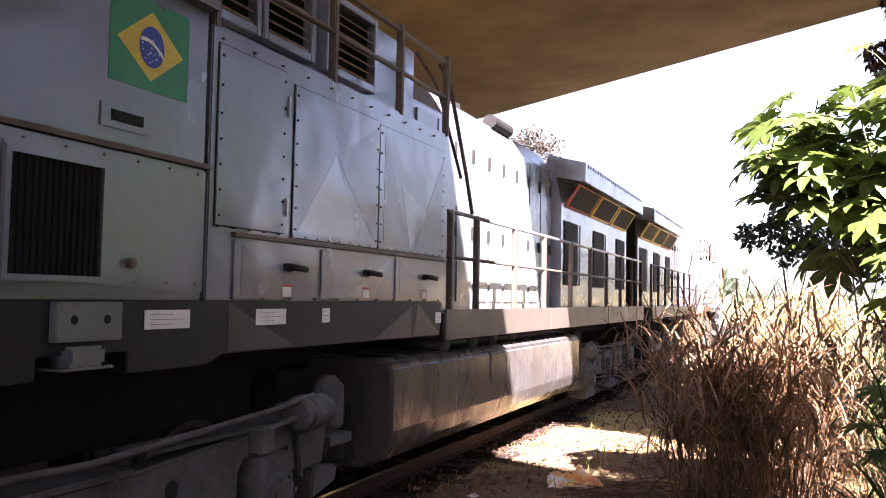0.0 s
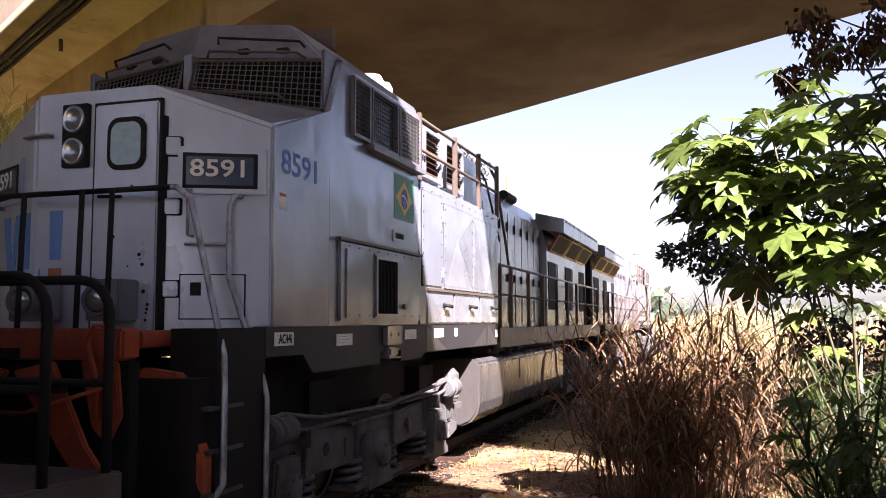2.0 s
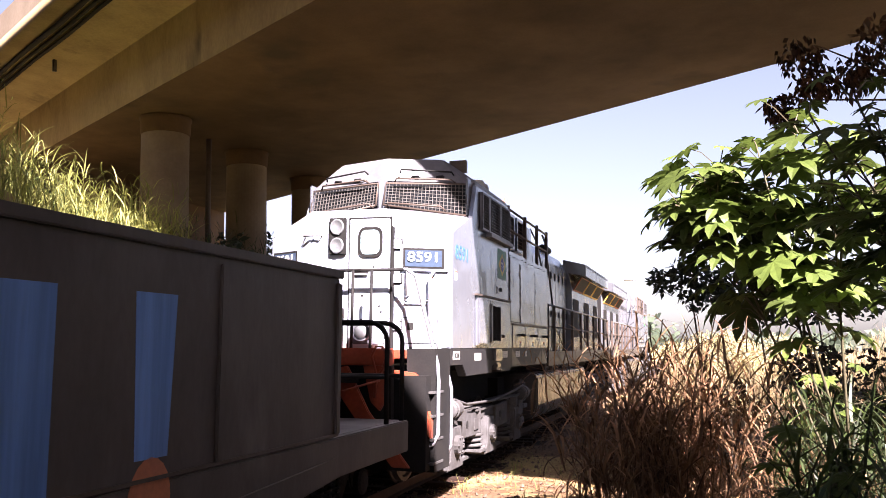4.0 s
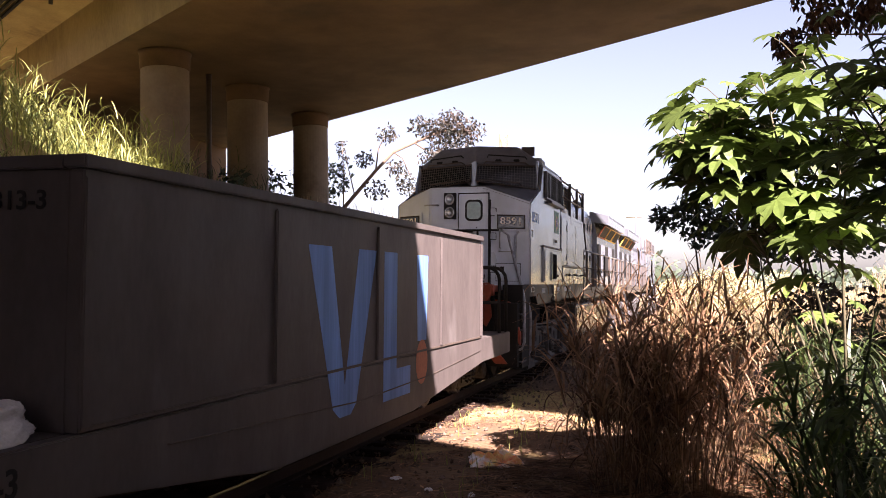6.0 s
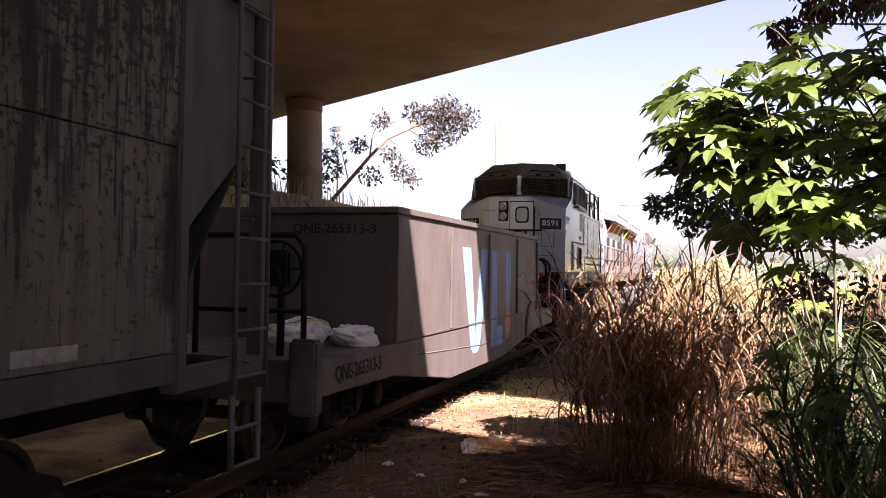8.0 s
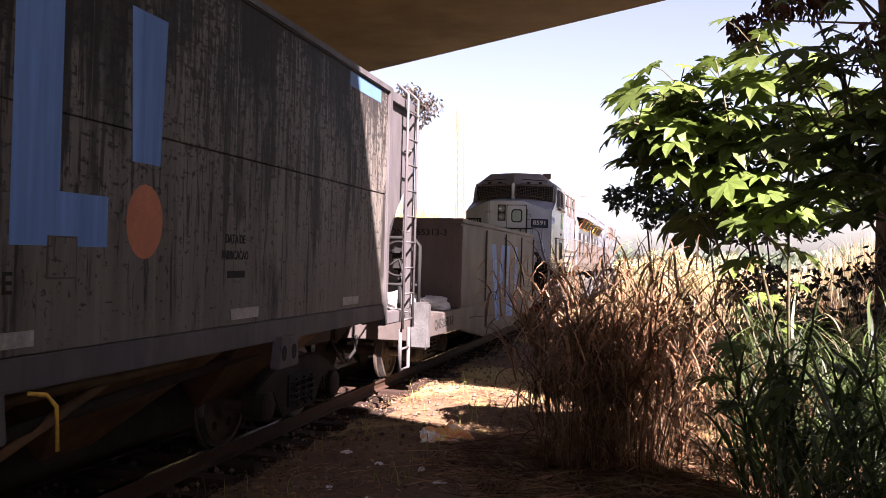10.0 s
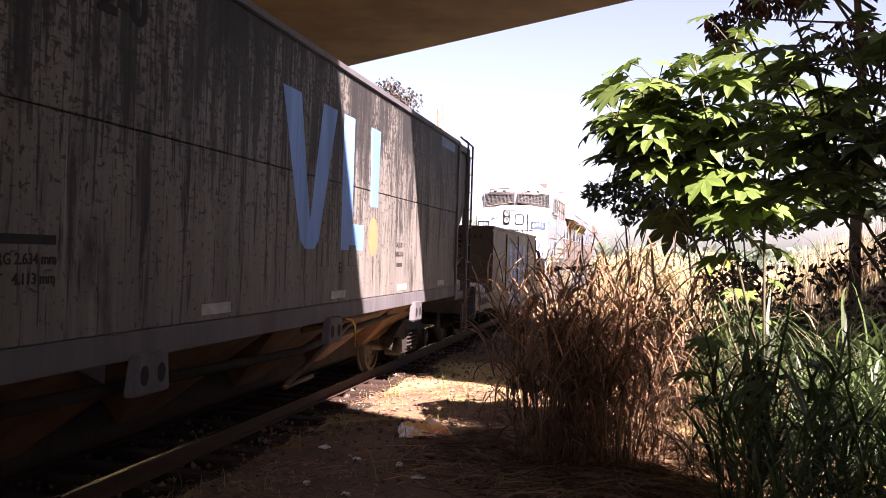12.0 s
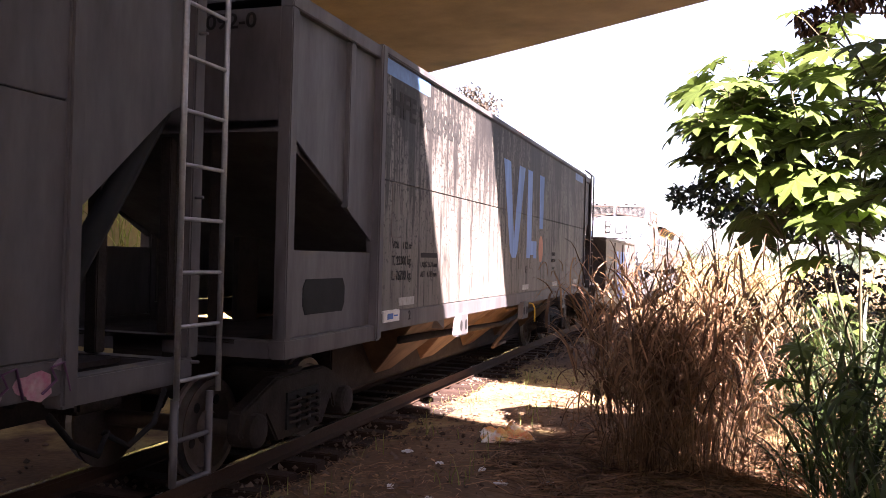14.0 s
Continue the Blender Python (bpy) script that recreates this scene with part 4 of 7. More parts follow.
    if facing > 0:
        solid("red_bracket", [(0.8, 1.62), (1.1, 1.58), (1.18, 1.3), (1.30, 1.0), (1.30, 0.74), (1.2, 0.9), (1.1, 1.1), (0.8, 1.2)], 'y', Y(5.80), Y(5.94), M_RUST, car, "red oxide end bracket", 0.02)
    # cab sides
    for s in (-1, 1):
        x0, x1 = sorted((s * (W - 0.06), s * W))
        solid("cab_side", [(Y(7.75), 1.902), (Y(10.22), 1.902), (Y(10.22), 4.32), (Y(8.0), 4.30), (Y(7.75), 3.78)], 'x', x0, x1, M_SILVER, car, "silver painted cab side", 0.01)
        solid("nose_side", [(Y(6.735), 1.902), (Y(7.748), 1.902), (Y(7.748), 3.78), (Y(6.735), 3.46)], 'x', *sorted((s * (W - 0.02), s * (W + 0.004))), M_SILVER, car)
        # lower equipment box with louvred vent
        bx = boxes("equipment_cover", [tuple(sorted((s * W, s * (W + 0.03)))) + (Y(7.94), Y(10.2), 1.94, 2.70)], M_SILVER, car, "", 0.012)
        boxes("rain_strip", [tuple(sorted((s * W, s * (W + 0.05)))) + (Y(7.9), Y(10.22), 2.705, 2.735)], M_BROWNRAIL, bx)
        boxes("cover_door", [tuple(sorted((s * (W + 0.03), s * (W + 0.045)))) + (Y(8.05), Y(8.7), 1.97, 2.64), tuple(sorted((s * (W + 0.03), s * (W + 0.045)))) + (Y(8.74), Y(10.16), 1.97, 2.64)], M_SILVER, bx, "", 0.006)
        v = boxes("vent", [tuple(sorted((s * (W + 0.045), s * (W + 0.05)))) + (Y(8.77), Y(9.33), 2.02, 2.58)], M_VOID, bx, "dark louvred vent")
        boxes("vent_slat", [tuple(sorted((s * (W + 0.05), s * (W + 0.066)))) + (Y(8.78 + k * 0.04), Y(8.785 + k * 0.04), 2.02, 2.58) for k in range(14)], M_BLACK, v)
        boxes("vent_frame", [tuple(sorted((s * (W + 0.045), s * (W + 0.07)))) + q for q in ((Y(8.74), Y(8.77), 1.99, 2.61), (Y(9.33), Y(9.36), 1.99, 2.61), (Y(8.77), Y(9.33), 2.58, 2.61), (Y(8.77), Y(9.33), 1.99, 2.02))], M_SILVER, v)
        bm = bmesh.new()
        for k in range(9):
            for z in (2.0, 2.66):
                lathe(bm, (0, Y(8.1 + k * 0.25), z), 'x', [(s * (W + 0.04), 0.008), (s * (W + 0.052), 0.006)], 8)
        lathe(bm, (0, Y(9.55), 2.1), 'x', [(s * (W + 0.04), 0.03), (s * (W + 0.08), 0.03)], 10)
        tagged(part("bolting", finish(bm), M_BROWNRAIL, bx), kind="stuff")
        # flag
        fl = boxes("flag_sticker", [tuple(sorted((s * W, s * (W + 0.004)))) + (Y(9.40), Y(10.03), 3.08, 3.52)], M_GREEN, car, "peeling green flag sticker")
        triangle(fl, [(Y(9.45), 3.30), (Y(9.715), 3.13), (Y(9.98), 3.30), (Y(9.715), 3.47)], M_FYELLOW, s * (W + 0.004), "rhombus")
        bm = bmesh.new()
        lathe(bm, (0, Y(9.715), 3.30), 'x', [(s * (W + 0.0072), 0.10), (s * (W + 0.009), 0.10)], 20)
        disc = part("disc", finish(bm), M_FBLUE, fl)
        bm = bmesh.new()
        arc = [(Y(9.625 + 0.018 * k), 3.325 + 0.004 * k - 0.001 * k * k) for k in range(11)]
        for (ya, za), (yb, zb) in zip(arc, arc[1:]):
            bm.faces.new([bm.verts.new((s * (W + 0.0102), y, z)) for y, z in ((ya, za - 0.009), (yb, zb - 0.009), (yb, zb + 0.009), (ya, za + 0.009))])
        part("band", finish(bm), M_WHITE, disc)
        dots = random.Random(3)
        bm = bmesh.new()
        for k in range(22):
            a, q = dots.uniform(0, 6.283), 0.085 * math.sqrt(dots.random())
            lathe(bm, (0, Y(9.715 + q * math.cos(a)), 3.285 + 0.8 * q * math.sin(a)), 'x', [(s * (W + 0.009), 0.004), (s * (W + 0.0098), 0.004)], 6)
        tagged(part("star", finish(bm), M_WHITE, disc), kind="stuff")
        for k, (yy, zz, rr) in enumerate(((9.42, 3.52, 0.03), (9.55, 3.53, 0.025), (9.78, 3.52, 0.04), (10.03, 3.16, 0.03), (10.04, 3.24, 0.022), (9.90, 3.525, 0.03))):
            bm = bmesh.new()
            bm.faces.new([bm.verts.new((s * (W + 0.0075), Y(yy + rr * (0.6 + 0.5 * math.sin(j * 2.7 + k)) * math.cos(j * 0.785)), zz + rr * (0.6 + 0.5 * math.sin(j * 2.7 + k)) * math.sin(j * 0.785))) for j in range(8)])
            part("torn_patch", finish(bm), M_SILVER, fl, "silver paint where the sticker has peeled")
        # small recessed handle below the flag
        boxes("hand_hole", [tuple(sorted((s * W, s * (W + 0.012)))) + (Y(9.35), Y(9.72), 2.82, 2.95)], M_SILVER, car, "", 0.004)
        boxes("slot", [tuple(sorted((s * (W + 0.012), s * (W + 0.016)))) + (Y(9.42), Y(9.66), 2.86, 2.92)], M_BLACK, car)
        # side windows with wire guards
        for ya, yb in ((8.2, 8.62), (8.66, 9.42), (9.46, 10.14)):
            w = boxes("side_window", [tuple(sorted((s * W, s * (W + 0.006)))) + (Y(ya), Y(yb), 3.68, 4.22)], M_GLASS, car, "dark cab window behind wire mesh")
            boxes("window_frame", [tuple(sorted((s * W, s * (W + 0.05)))) + q for q in ((Y(ya), Y(ya + 0.03), 3.66, 4.24), (Y(yb - 0.03), Y(yb), 3.66, 4.24), (Y(ya + 0.03), Y(yb - 0.03), 4.21, 4.24), (Y(ya + 0.03), Y(yb - 0.03), 3.66, 3.69))], M_GRIME, w)
            mesh_grille("wire_guard", [(s * (W + 0.045), Y(ya), 3.67), (s * (W + 0.045), Y(yb), 3.67), (s * (W + 0.045), Y(yb), 4.23), (s * (W + 0.045), Y(ya), 4.23)], 14, 12, w, M_WIRE_D, 0.0045)
        boxes("window_ledge", [tuple(sorted((s * W, s * (W + 0.09)))) + (Y(8.6), Y(10.2), 3.60, 3.65)], M_GRIME, car)
    m = pose(W + 0.005, Y(6.83), 3.16, 90, 0, 90)
    writing("side_number", number, 0.2, m, M_NUMBLUE, car, 0.66)
    boxes("warning_sticker", [(W, W + 0.006, Y(6.80), Y(6.93), 2.86, 3.0)], M_WHITE, car, "white and red warning sticker")
    boxes("sticker_head", [(W + 0.006, W + 0.008, Y(6.81), Y(6.92), 2.97, 2.995)], M_RUST, car)
    # windscreens: two panes each side of a centre post, wire guards
    for s in (-1, 1):
        a, b, c, d = (s * 0.06, Y(7.54), 3.97), (s * 1.22, Y(7.80), 3.80), (s * 1.20, Y(7.90), 4.30), (s * 0.06, Y(7.64), 4.33)
        bm = bmesh.new()
        q = [bm.verts.new(p) for p in (a, b, c, d)]
        q2 = [bm.verts.new((p[0], p[1] + 0.04, p[2])) for p in (a, b, c, d)]
        bm.faces.new(q), bm.faces.new(list(reversed(q2)))
        for i in range(4):
            bm.faces.new((q[i], q2[i], q2[(i + 1) % 4], q[(i + 1) % 4]))
        w = part("windscreen", finish(bm), M_GLASS, car, "dark windscreen pane behind wire mesh")
        up = [Vector(p) + Vector((0, -0.06, 0)) for p in (a, b, c, d)]
        mesh_grille("wire_guard", up, 22, 8, w, M_WIRE, 0.005)
        bar("guard_frame", up + up[:1], 0.016, M_BROWNRAIL, w)
        bar("visor_rail", [(s * 0.2, Y(7.56), 4.34), (s * 0.25, Y(7.5), 4.38), (s * 1.0, Y(7.72), 4.36), (s * 1.05, Y(7.8), 4.32)], 0.014, M_BROWNRAIL, car)
        bar("ledge_rail", [(s * 0.1, Y(7.5), 3.93), (s * 0.15, Y(7.42), 3.99), (s * 0.9, Y(7.55), 3.92), (s * 0.95, Y(7.62), 3.86)], 0.014, M_BROWNRAIL, car)
    # cab roof: a flat top with chamfered flanks, its brow pointed in plan over the two windscreens
    bm = bmesh.new()
    e = W - 0.02
    C, T = bm.verts.new((0, Y(7.62), 4.36)), bm.verts.new((0, Y(7.78), 4.77))
    side = {}
    for sg in (-1, 1):
        side[sg] = [bm.verts.new(q) for q in ((sg * 1.2, Y(7.90), 4.32), (sg * 0.80, Y(8.00), 4.75), (sg * e, Y(8.06), 4.38), (sg * e, Y(10.2), 4.38), (sg * 0.80, Y(10.2), 4.75), (sg * e, Y(8.06), 3.8), (sg * e, Y(10.2), 3.8))]
        B, TR, E, ER, TB, L, LR = side[sg]
        for q in ((C, B, TR, T), (B, E, TR), (TR, E, ER, TB), (E, L, LR, ER)):
            bm.faces.new(q)
    a, b = side[1], side[-1]
    for q in ((T, a[1], a[4], b[4], b[1]), (a[4], a[3], a[6], b[6], b[3], b[4]), (a[5], b[5], b[6], a[6]), (C, a[0], a[2], a[5], b[5], b[2], b[0])):
        bm.faces.new(q)
    part("cab_roof", finish(bm, 0.02), M_GRIME, car, "sooty dark chamfered cab roof")
    for sg in (-1, 1):
        bar("roof_grab", [(sg * 0.25, Y(7.66), 4.50), (sg * 0.28, Y(7.60), 4.54), (sg * 0.98, Y(7.82), 4.50), (sg * 1.0, Y(7.88), 4.46)], 0.013, M_BLACK, car)
        for x in (0.45, 0.8):
            boxes("wiper_motor", [(sg * x - 0.06, sg * x + 0.06, Y(7.62 + 0.25 * x), Y(7.72 + 0.25 * x), 4.40, 4.46)], M_BLACK, car, "", 0.012)
    for x0, x1, ya, yb in ((1.2, W - 0.07, 7.78, 8.1), (-W + 0.07, -1.2, 7.78, 8.1), (-0.06, 0.06, 7.56, 7.80)):
        boxes("cab_pillar", [(x0, x1, Y(ya), Y(yb), 3.8, 4.40)], M_SILVER, car, "", 0.02)
    for x, y, r in ((0.8, 10.0, 0.16), (0.8, 10.35, 0.14), (0.2, 9.4, 0.12)):
        bm = bmesh.new()
        lathe(bm, (x, Y(y), 0), 'z', [(4.3, r), (4.72, r), (4.78, r * 0.8), (4.80, r * 0.2)], 16)
        part("roof_dome", finish(bm), M_WHITE, car, "white round roof dome")
    boxes("horn_bracket", [(0.80, 1.06, Y(8.35), Y(8.43), 4.60, 4.80)], M_BROWNRAIL, car)
    # wide auxiliary block behind the cab
    for s in (-1, 1):
        x0, x1 = sorted((s * (W - 0.05), s * W))
        boxes("block_side", [(x0, x1, Y(10.26), Y(14.08), 1.902, 3.57)], M_SILVER, car, "silver painted hood side with facet pattern", 0.01)
        for ya, yb, za, zb in ((10.32, 11.09, 2.38, 3.47), (11.2, 12.54, 2.36, 3.42), (12.56, 14.02, 2.36, 3.40)):
            dp = boxes("door_panel", [tuple(sorted((s * W, s * (W + 0.014)))) + (Y(ya), Y(yb), za, zb)], M_SILVER, car, "", 0.003)
            boxes("panel_seam", [tuple(sorted((s * W, s * (W + 0.0075)))) + (Y(ya - 0.006), Y(yb + 0.006), za - 0.006, zb + 0.006)], M_BLACK, dp)
            bm = bmesh.new()
            for k in range(7):
                for y in (ya + 0.03, yb - 0.03):
                    lathe(bm, (0, Y(y), za + 0.06 + (zb - za - 0.12) * k / 6), 'x', [(s * (W + 0.013), 0.010), (s * (W + 0.022), 0.007)], 6)
            tagged(part("bolting", finish(bm), M_BLACK, dp), kind="stuff")
        for z in (2.5, 3.2):
            boxes("panel_hinge", [tuple(sorted((s * (W + 0.014), s * (W + 0.032)))) + (Y(11.085), Y(11.115), z, z + 0.13)], M_STEEL, car, "", 0.004)
        boxes("seam_rail", [tuple(sorted((s * W, s * (W + 0.035)))) + (Y(10.5), Y(14.08), 2.315, 2.345)], M_BROWNRAIL, car)
        for ya, yb in ((10.52, 11.56), (11.62, 12.86), (12.92, 14.0)):
            d = boxes("lower_door", [tuple(sorted((s * W, s * (W + 0.014)))) + (Y(ya), Y(yb), 1.92, 2.30)], M_SILVER, car, "", 0.006)
            ym = (ya + yb) / 2 + 0.1
            bar("latch", [(s * (W + 0.02), Y(ym), 2.14), (s * (W + 0.07), Y(ym), 2.14), (s * (W + 0.07), Y(ym + 0.16), 2.13)], 0.024, M_BLACK, d)
            boxes("latch_plate", [tuple(sorted((s * (W + 0.014), s * (W + 0.03)))) + (Y(ym - 0.05), Y(ym + 0.06), 2.11, 2.17)], M_BLACK, d, "", 0.008)
            boxes("sticker", [tuple(sorted((s * (W + 0.014), s * (W + 0.018)))) + (Y(ym - 0.05), Y(ym + 0.06), 1.93, 2.02)], M_WHITE, d)
            boxes("sticker_head", [tuple(sorted((s * (W + 0.018), s * (W + 0.020)))) + (Y(ym - 0.05), Y(ym + 0.06), 2.0, 2.02)], M_RUST, d)
        bm = bmesh.new()
        for k in range(22):
            for z in (2.37, 1.915) if k % 2 else (2.37, 3.50):
                lathe(bm, (0, Y(10.35 + k * 0.17), z), 'x', [(s * (W + 0.0), 0.008), (s * (W + 0.022), 0.006)], 6)
        tagged(part("bolting", finish(bm), M_BROWNRAIL, car), kind="stuff")
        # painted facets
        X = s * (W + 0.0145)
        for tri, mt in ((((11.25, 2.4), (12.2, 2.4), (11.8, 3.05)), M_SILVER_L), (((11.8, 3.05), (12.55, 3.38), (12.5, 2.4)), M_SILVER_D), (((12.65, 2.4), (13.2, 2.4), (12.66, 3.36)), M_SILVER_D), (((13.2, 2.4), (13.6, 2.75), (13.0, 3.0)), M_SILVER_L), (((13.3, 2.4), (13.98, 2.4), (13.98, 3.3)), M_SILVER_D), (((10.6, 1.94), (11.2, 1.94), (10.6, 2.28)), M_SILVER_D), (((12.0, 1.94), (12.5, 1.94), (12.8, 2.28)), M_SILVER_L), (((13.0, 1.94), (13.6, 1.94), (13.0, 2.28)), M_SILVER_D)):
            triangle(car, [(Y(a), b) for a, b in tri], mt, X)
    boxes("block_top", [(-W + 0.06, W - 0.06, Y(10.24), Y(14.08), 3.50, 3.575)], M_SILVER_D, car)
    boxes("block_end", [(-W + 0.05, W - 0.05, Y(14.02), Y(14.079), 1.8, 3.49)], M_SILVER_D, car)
    # blower section with louvres, set back
    boxes("blower_housing", [(-1.0, 1.0, Y(10.22), Y(14.0), 3.58, 4.42)], M_SILVER, car, "", 0.03)
    for s in (-1, 1):
        for ya, yb in ((10.45, 11.05), (11.2, 11.8), (12.1, 12.9)):
            fr_ = boxes("louvre_frame", [tuple(sorted((s * 1.0, s * 1.09))) + q for q in ((Y(ya - 0.06), Y(ya), 3.72, 4.40), (Y(yb), Y(yb + 0.06), 3.72, 4.40), (Y(ya), Y(yb), 4.34, 4.40), (Y(ya), Y(yb), 3.72, 3.78))], M_SILVER_L, car, "", 0.006)
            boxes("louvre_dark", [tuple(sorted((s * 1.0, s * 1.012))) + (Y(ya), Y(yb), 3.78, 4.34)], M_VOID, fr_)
            bm = bmesh.new()
            for k in range(7):
                z = 3.82 + 0.075 * k
                prism(bm, [(s * 1.015, z + 0.01), (s * 1.07, z - 0.03), (s * 1.075, z - 0.022), (s * 1.02, z + 0.02)], 'y', Y(ya + 0.02), Y(yb - 0.02))
            part("louvre_slat", finish(bm), M_LOUVRE, fr_, "brown angled louvre slats")
        for z in (3.92, 4.30):
            bar("guard_rail", [(s * (W - 0.02), Y(10.3), z), (s * (W - 0.02), Y(14.12), z)], 0.022, M_BROWNRAIL, car)
        for y in (10.3, 11.78, 13.0, 14.12):
            boxes("guard_post", [(s * (W - 0.02) - 0.03, s * (W - 0.02) + 0.03, Y(y - 0.03), Y(y + 0.03), 3.55, 4.36)], M_BROWNRAIL, car, "", 0.008)
        bar("stair_rail", [(s * 1.2, Y(14.15), 4.3), (s * 1.22, Y(14.4), 4.15), (s * 1.25, Y(14.85), 3.3), (s * 1.27, Y(15.0), 2.9)], 0.022, M_BROWNRAIL, car)
        bar("stair_rail", [(s * 0.95, Y(14.15), 4.45), (s * 1.0, Y(14.6), 4.2), (s * 1.1, Y(15.1), 3.3)], 0.018, M_BROWNRAIL, car)
    # narrow engine hood
    hood = [(-0.80, 1.784), (0.80, 1.784), (0.80, 4.02), (0.62, 4.32), (0.3, 4.42), (-0.3, 4.42), (-0.62, 4.32), (-0.80, 4.02)]
    solid("engine_hood", hood, 'y', Y(14.09), Y(20.2), M_SILVER, car, "silver engine hood with narrow doors", 0.01)
    for s in (-1, 1):
        for k in range(9):
            y = 14.5 + k * 0.62
            d = boxes("hood_door", [tuple(sorted((s * 0.80, s * 0.822))) + (Y(y), Y(y + 0.58), 2.45, 3.95)], M_SILVER if k % 3 else M_SILVER_D, car, "", 0.008)
            for z in (2.7, 3.6):
                boxes("handle", [tuple(sorted((s * 0.822, s * 0.85))) + (Y(y + 0.5), Y(y + 0.53), z, z + 0.16)], M_BLACK, d)
            boxes("lower_panel", [tuple(sorted((s * 0.80, s * 0.818))) + (Y(y + 0.04), Y(y + 0.54), 1.9, 2.4)], M_SILVER_D, car)
    bm = bmesh.new()
    lathe(bm, (0, Y(17.2), 0), 'z', [(4.40, 0.3), (4.62, 0.28), (4.62, 0.2)], 18)
    part("exhaust_stack", finish(bm), M_BLACK, car)
    bm = bmesh.new()
    lathe(bm, (0.62, 0, 4.40), 'y', [(Y(17.5), 0.1), (Y(18.3), 0.1)], 14)
    part("silencer", finish(bm), M_BLACK, car)
    # radiator section with overhanging wings
    solid("radiator_cab", [(-0.95, 1.784), (0.95, 1.784), (0.95, 3.55), (0.8, 4.2), (-0.8, 4.2), (-0.95, 3.55)], 'y', Y(20.25), Y(26.3), M_SILVER, car, "", 0.01)
    for s in (-1, 1):
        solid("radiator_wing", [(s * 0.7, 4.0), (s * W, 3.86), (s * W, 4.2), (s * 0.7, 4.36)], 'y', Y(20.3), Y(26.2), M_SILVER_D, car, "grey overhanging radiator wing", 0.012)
        boxes("wing_lip", [tuple(sorted((s * W, s * (W + 0.02)))) + (Y(20.3), Y(26.2), 3.86, 4.2)], M_SILVER, car)
        bm = bmesh.new()
        for k in range(28):
            lathe(bm, (0, Y(20.5 + k * 0.2), 4.15), 'x', [(s * (W + 0.02), 0.035), (s * (W + 0.024), 0.035)], 8)
        tagged(part("wing_hole", finish(bm), M_BLACK, car), kind="stuff")
        for k in range(3):
            ya = 20.5 + k * 1.9
            sc = solid("radiator_screen", [(s * 0.97, 3.5), (s * 1.2, 3.84), (s * 1.18, 3.86), (s * 0.94, 3.52)], 'y', Y(ya), Y(ya + 1.75), M_RUST if k == 0 else M_YELLOW, car, "slanted radiator screen in a tan frame")
            solid("screen_mesh", [(s * 0.995, 3.53), (s * 1.195, 3.82), (s * 1.19, 3.824), (s * 0.985, 3.536)], 'y', Y(ya + 0.1), Y(ya + 1.65), M_BLACK, sc)
        for k in range(5):
            ya = 20.45 + k * 1.15
            boxes("side_grille", [tuple(sorted((s * 0.95, s * 0.966))) + (Y(ya), Y(ya + 0.95), 2.2, 3.3)], M_BLACK if k % 2 == 0 else M_SILVER, car)
        # walkway handrail
        bar("handrail", [(s * 1.27, Y(14.3), 2.87), (s * 1.27, Y(26.3), 2.87)], 0.024, M_STEEL, car)
        bar("handrail", [(s * 1.27, Y(14.3), 2.38), (s * 1.27, Y(26.3), 2.38)], 0.02, M_BROWNRAIL, car)
        for y in (14.36, 15.16, 16.6, 18.0, 19.58, 21.0, 22.4, 23.8, 25.1, 26.3):
            boxes("handrail_post", [(s * 1.27 - 0.03, s * 1.27 + 0.03, Y(y - 0.035), Y(y + 0.035), 1.78, 2.89)], M_BROWNRAIL, car, "", 0.008)
    boxes("rear_wall", [(-0.9, 0.9, Y(26.3), Y(26.34), 1.79, 4.1)], M_BLACK, car)
    writing("rear_number", number, 0.2, pose(0.35, Y(26.36), 3.55, 90, 0, 180), M_WHITE, car, 0.6)
    # fuel tank between the trucks
    solid("fuel_tank", [(-1.30, 1.30), (-1.22, 1.37), (1.22, 1.37), (1.30, 1.30), (1.30, 0.72), (1.26, 0.56), (1.17, 0.44), (1.02, 0.37), (-1.02, 0.37), (-1.17, 0.44), (-1.26, 0.56), (-1.30, 0.72)], 'y', Y(12.95), Y(20.1), M_TANK, car, "grey steel fuel tank with worn streaks", 0.03)
    boxes("tank_seam", [(1.30, 1.308, Y(15.6), Y(15.66), 0.93, 1.28)], M_TRUCK, car)
    boxes("tank_hanger", [(-0.7, 0.7, Y(12.1), Y(12.7), 0.5, 1.3)], M_BLACK, car)
    bm = bmesh.new()
    lathe(bm, (1.08, Y(12.2), 0), 'z', [(0.85, 0.11), (0.88, 0.13), (1.2, 0.13), (1.28, 0.06)], 14)
    box(bm, 0.95, 1.2, Y(12.05), Y(12.4), 0.72, 0.80)
    part("filter_canister", finish(bm), M_TRUCK, car)
    bm = bmesh.new()
    for y, r in ((14.5, 0.13), (15.4, 0.11), (16.1, 0.12), (16.9, 0.09)):
        lathe(bm, (1.0, Y(y), 1.47), 'x', [(-0.2, r), (0.16, r), (0.2, r * 0.7)], 14)
    tube(bm, [(1.1, Y(14.2), 1.45), (1.12, Y(17.5), 1.43), (1.1, Y(19.8), 1.45)], 0.03, 8)
    part("piping", finish(bm), M_TRUCK, car, "dusty pipes and valves above the tank")
    for ax in ((7.15, 9.2, 11.2), (21.2, 23.1, 25.1)):
        loco_truck(car, [Y(v) for v in ax])
        for v in ax:
            wheelset(car, Y(v), 0.5, facing)
    coupler(car, Y(5.75), -1)
    coupler(car, Y(26.5), 1)
    stretch(car, 1.41 / W, 1.02, 0.12)
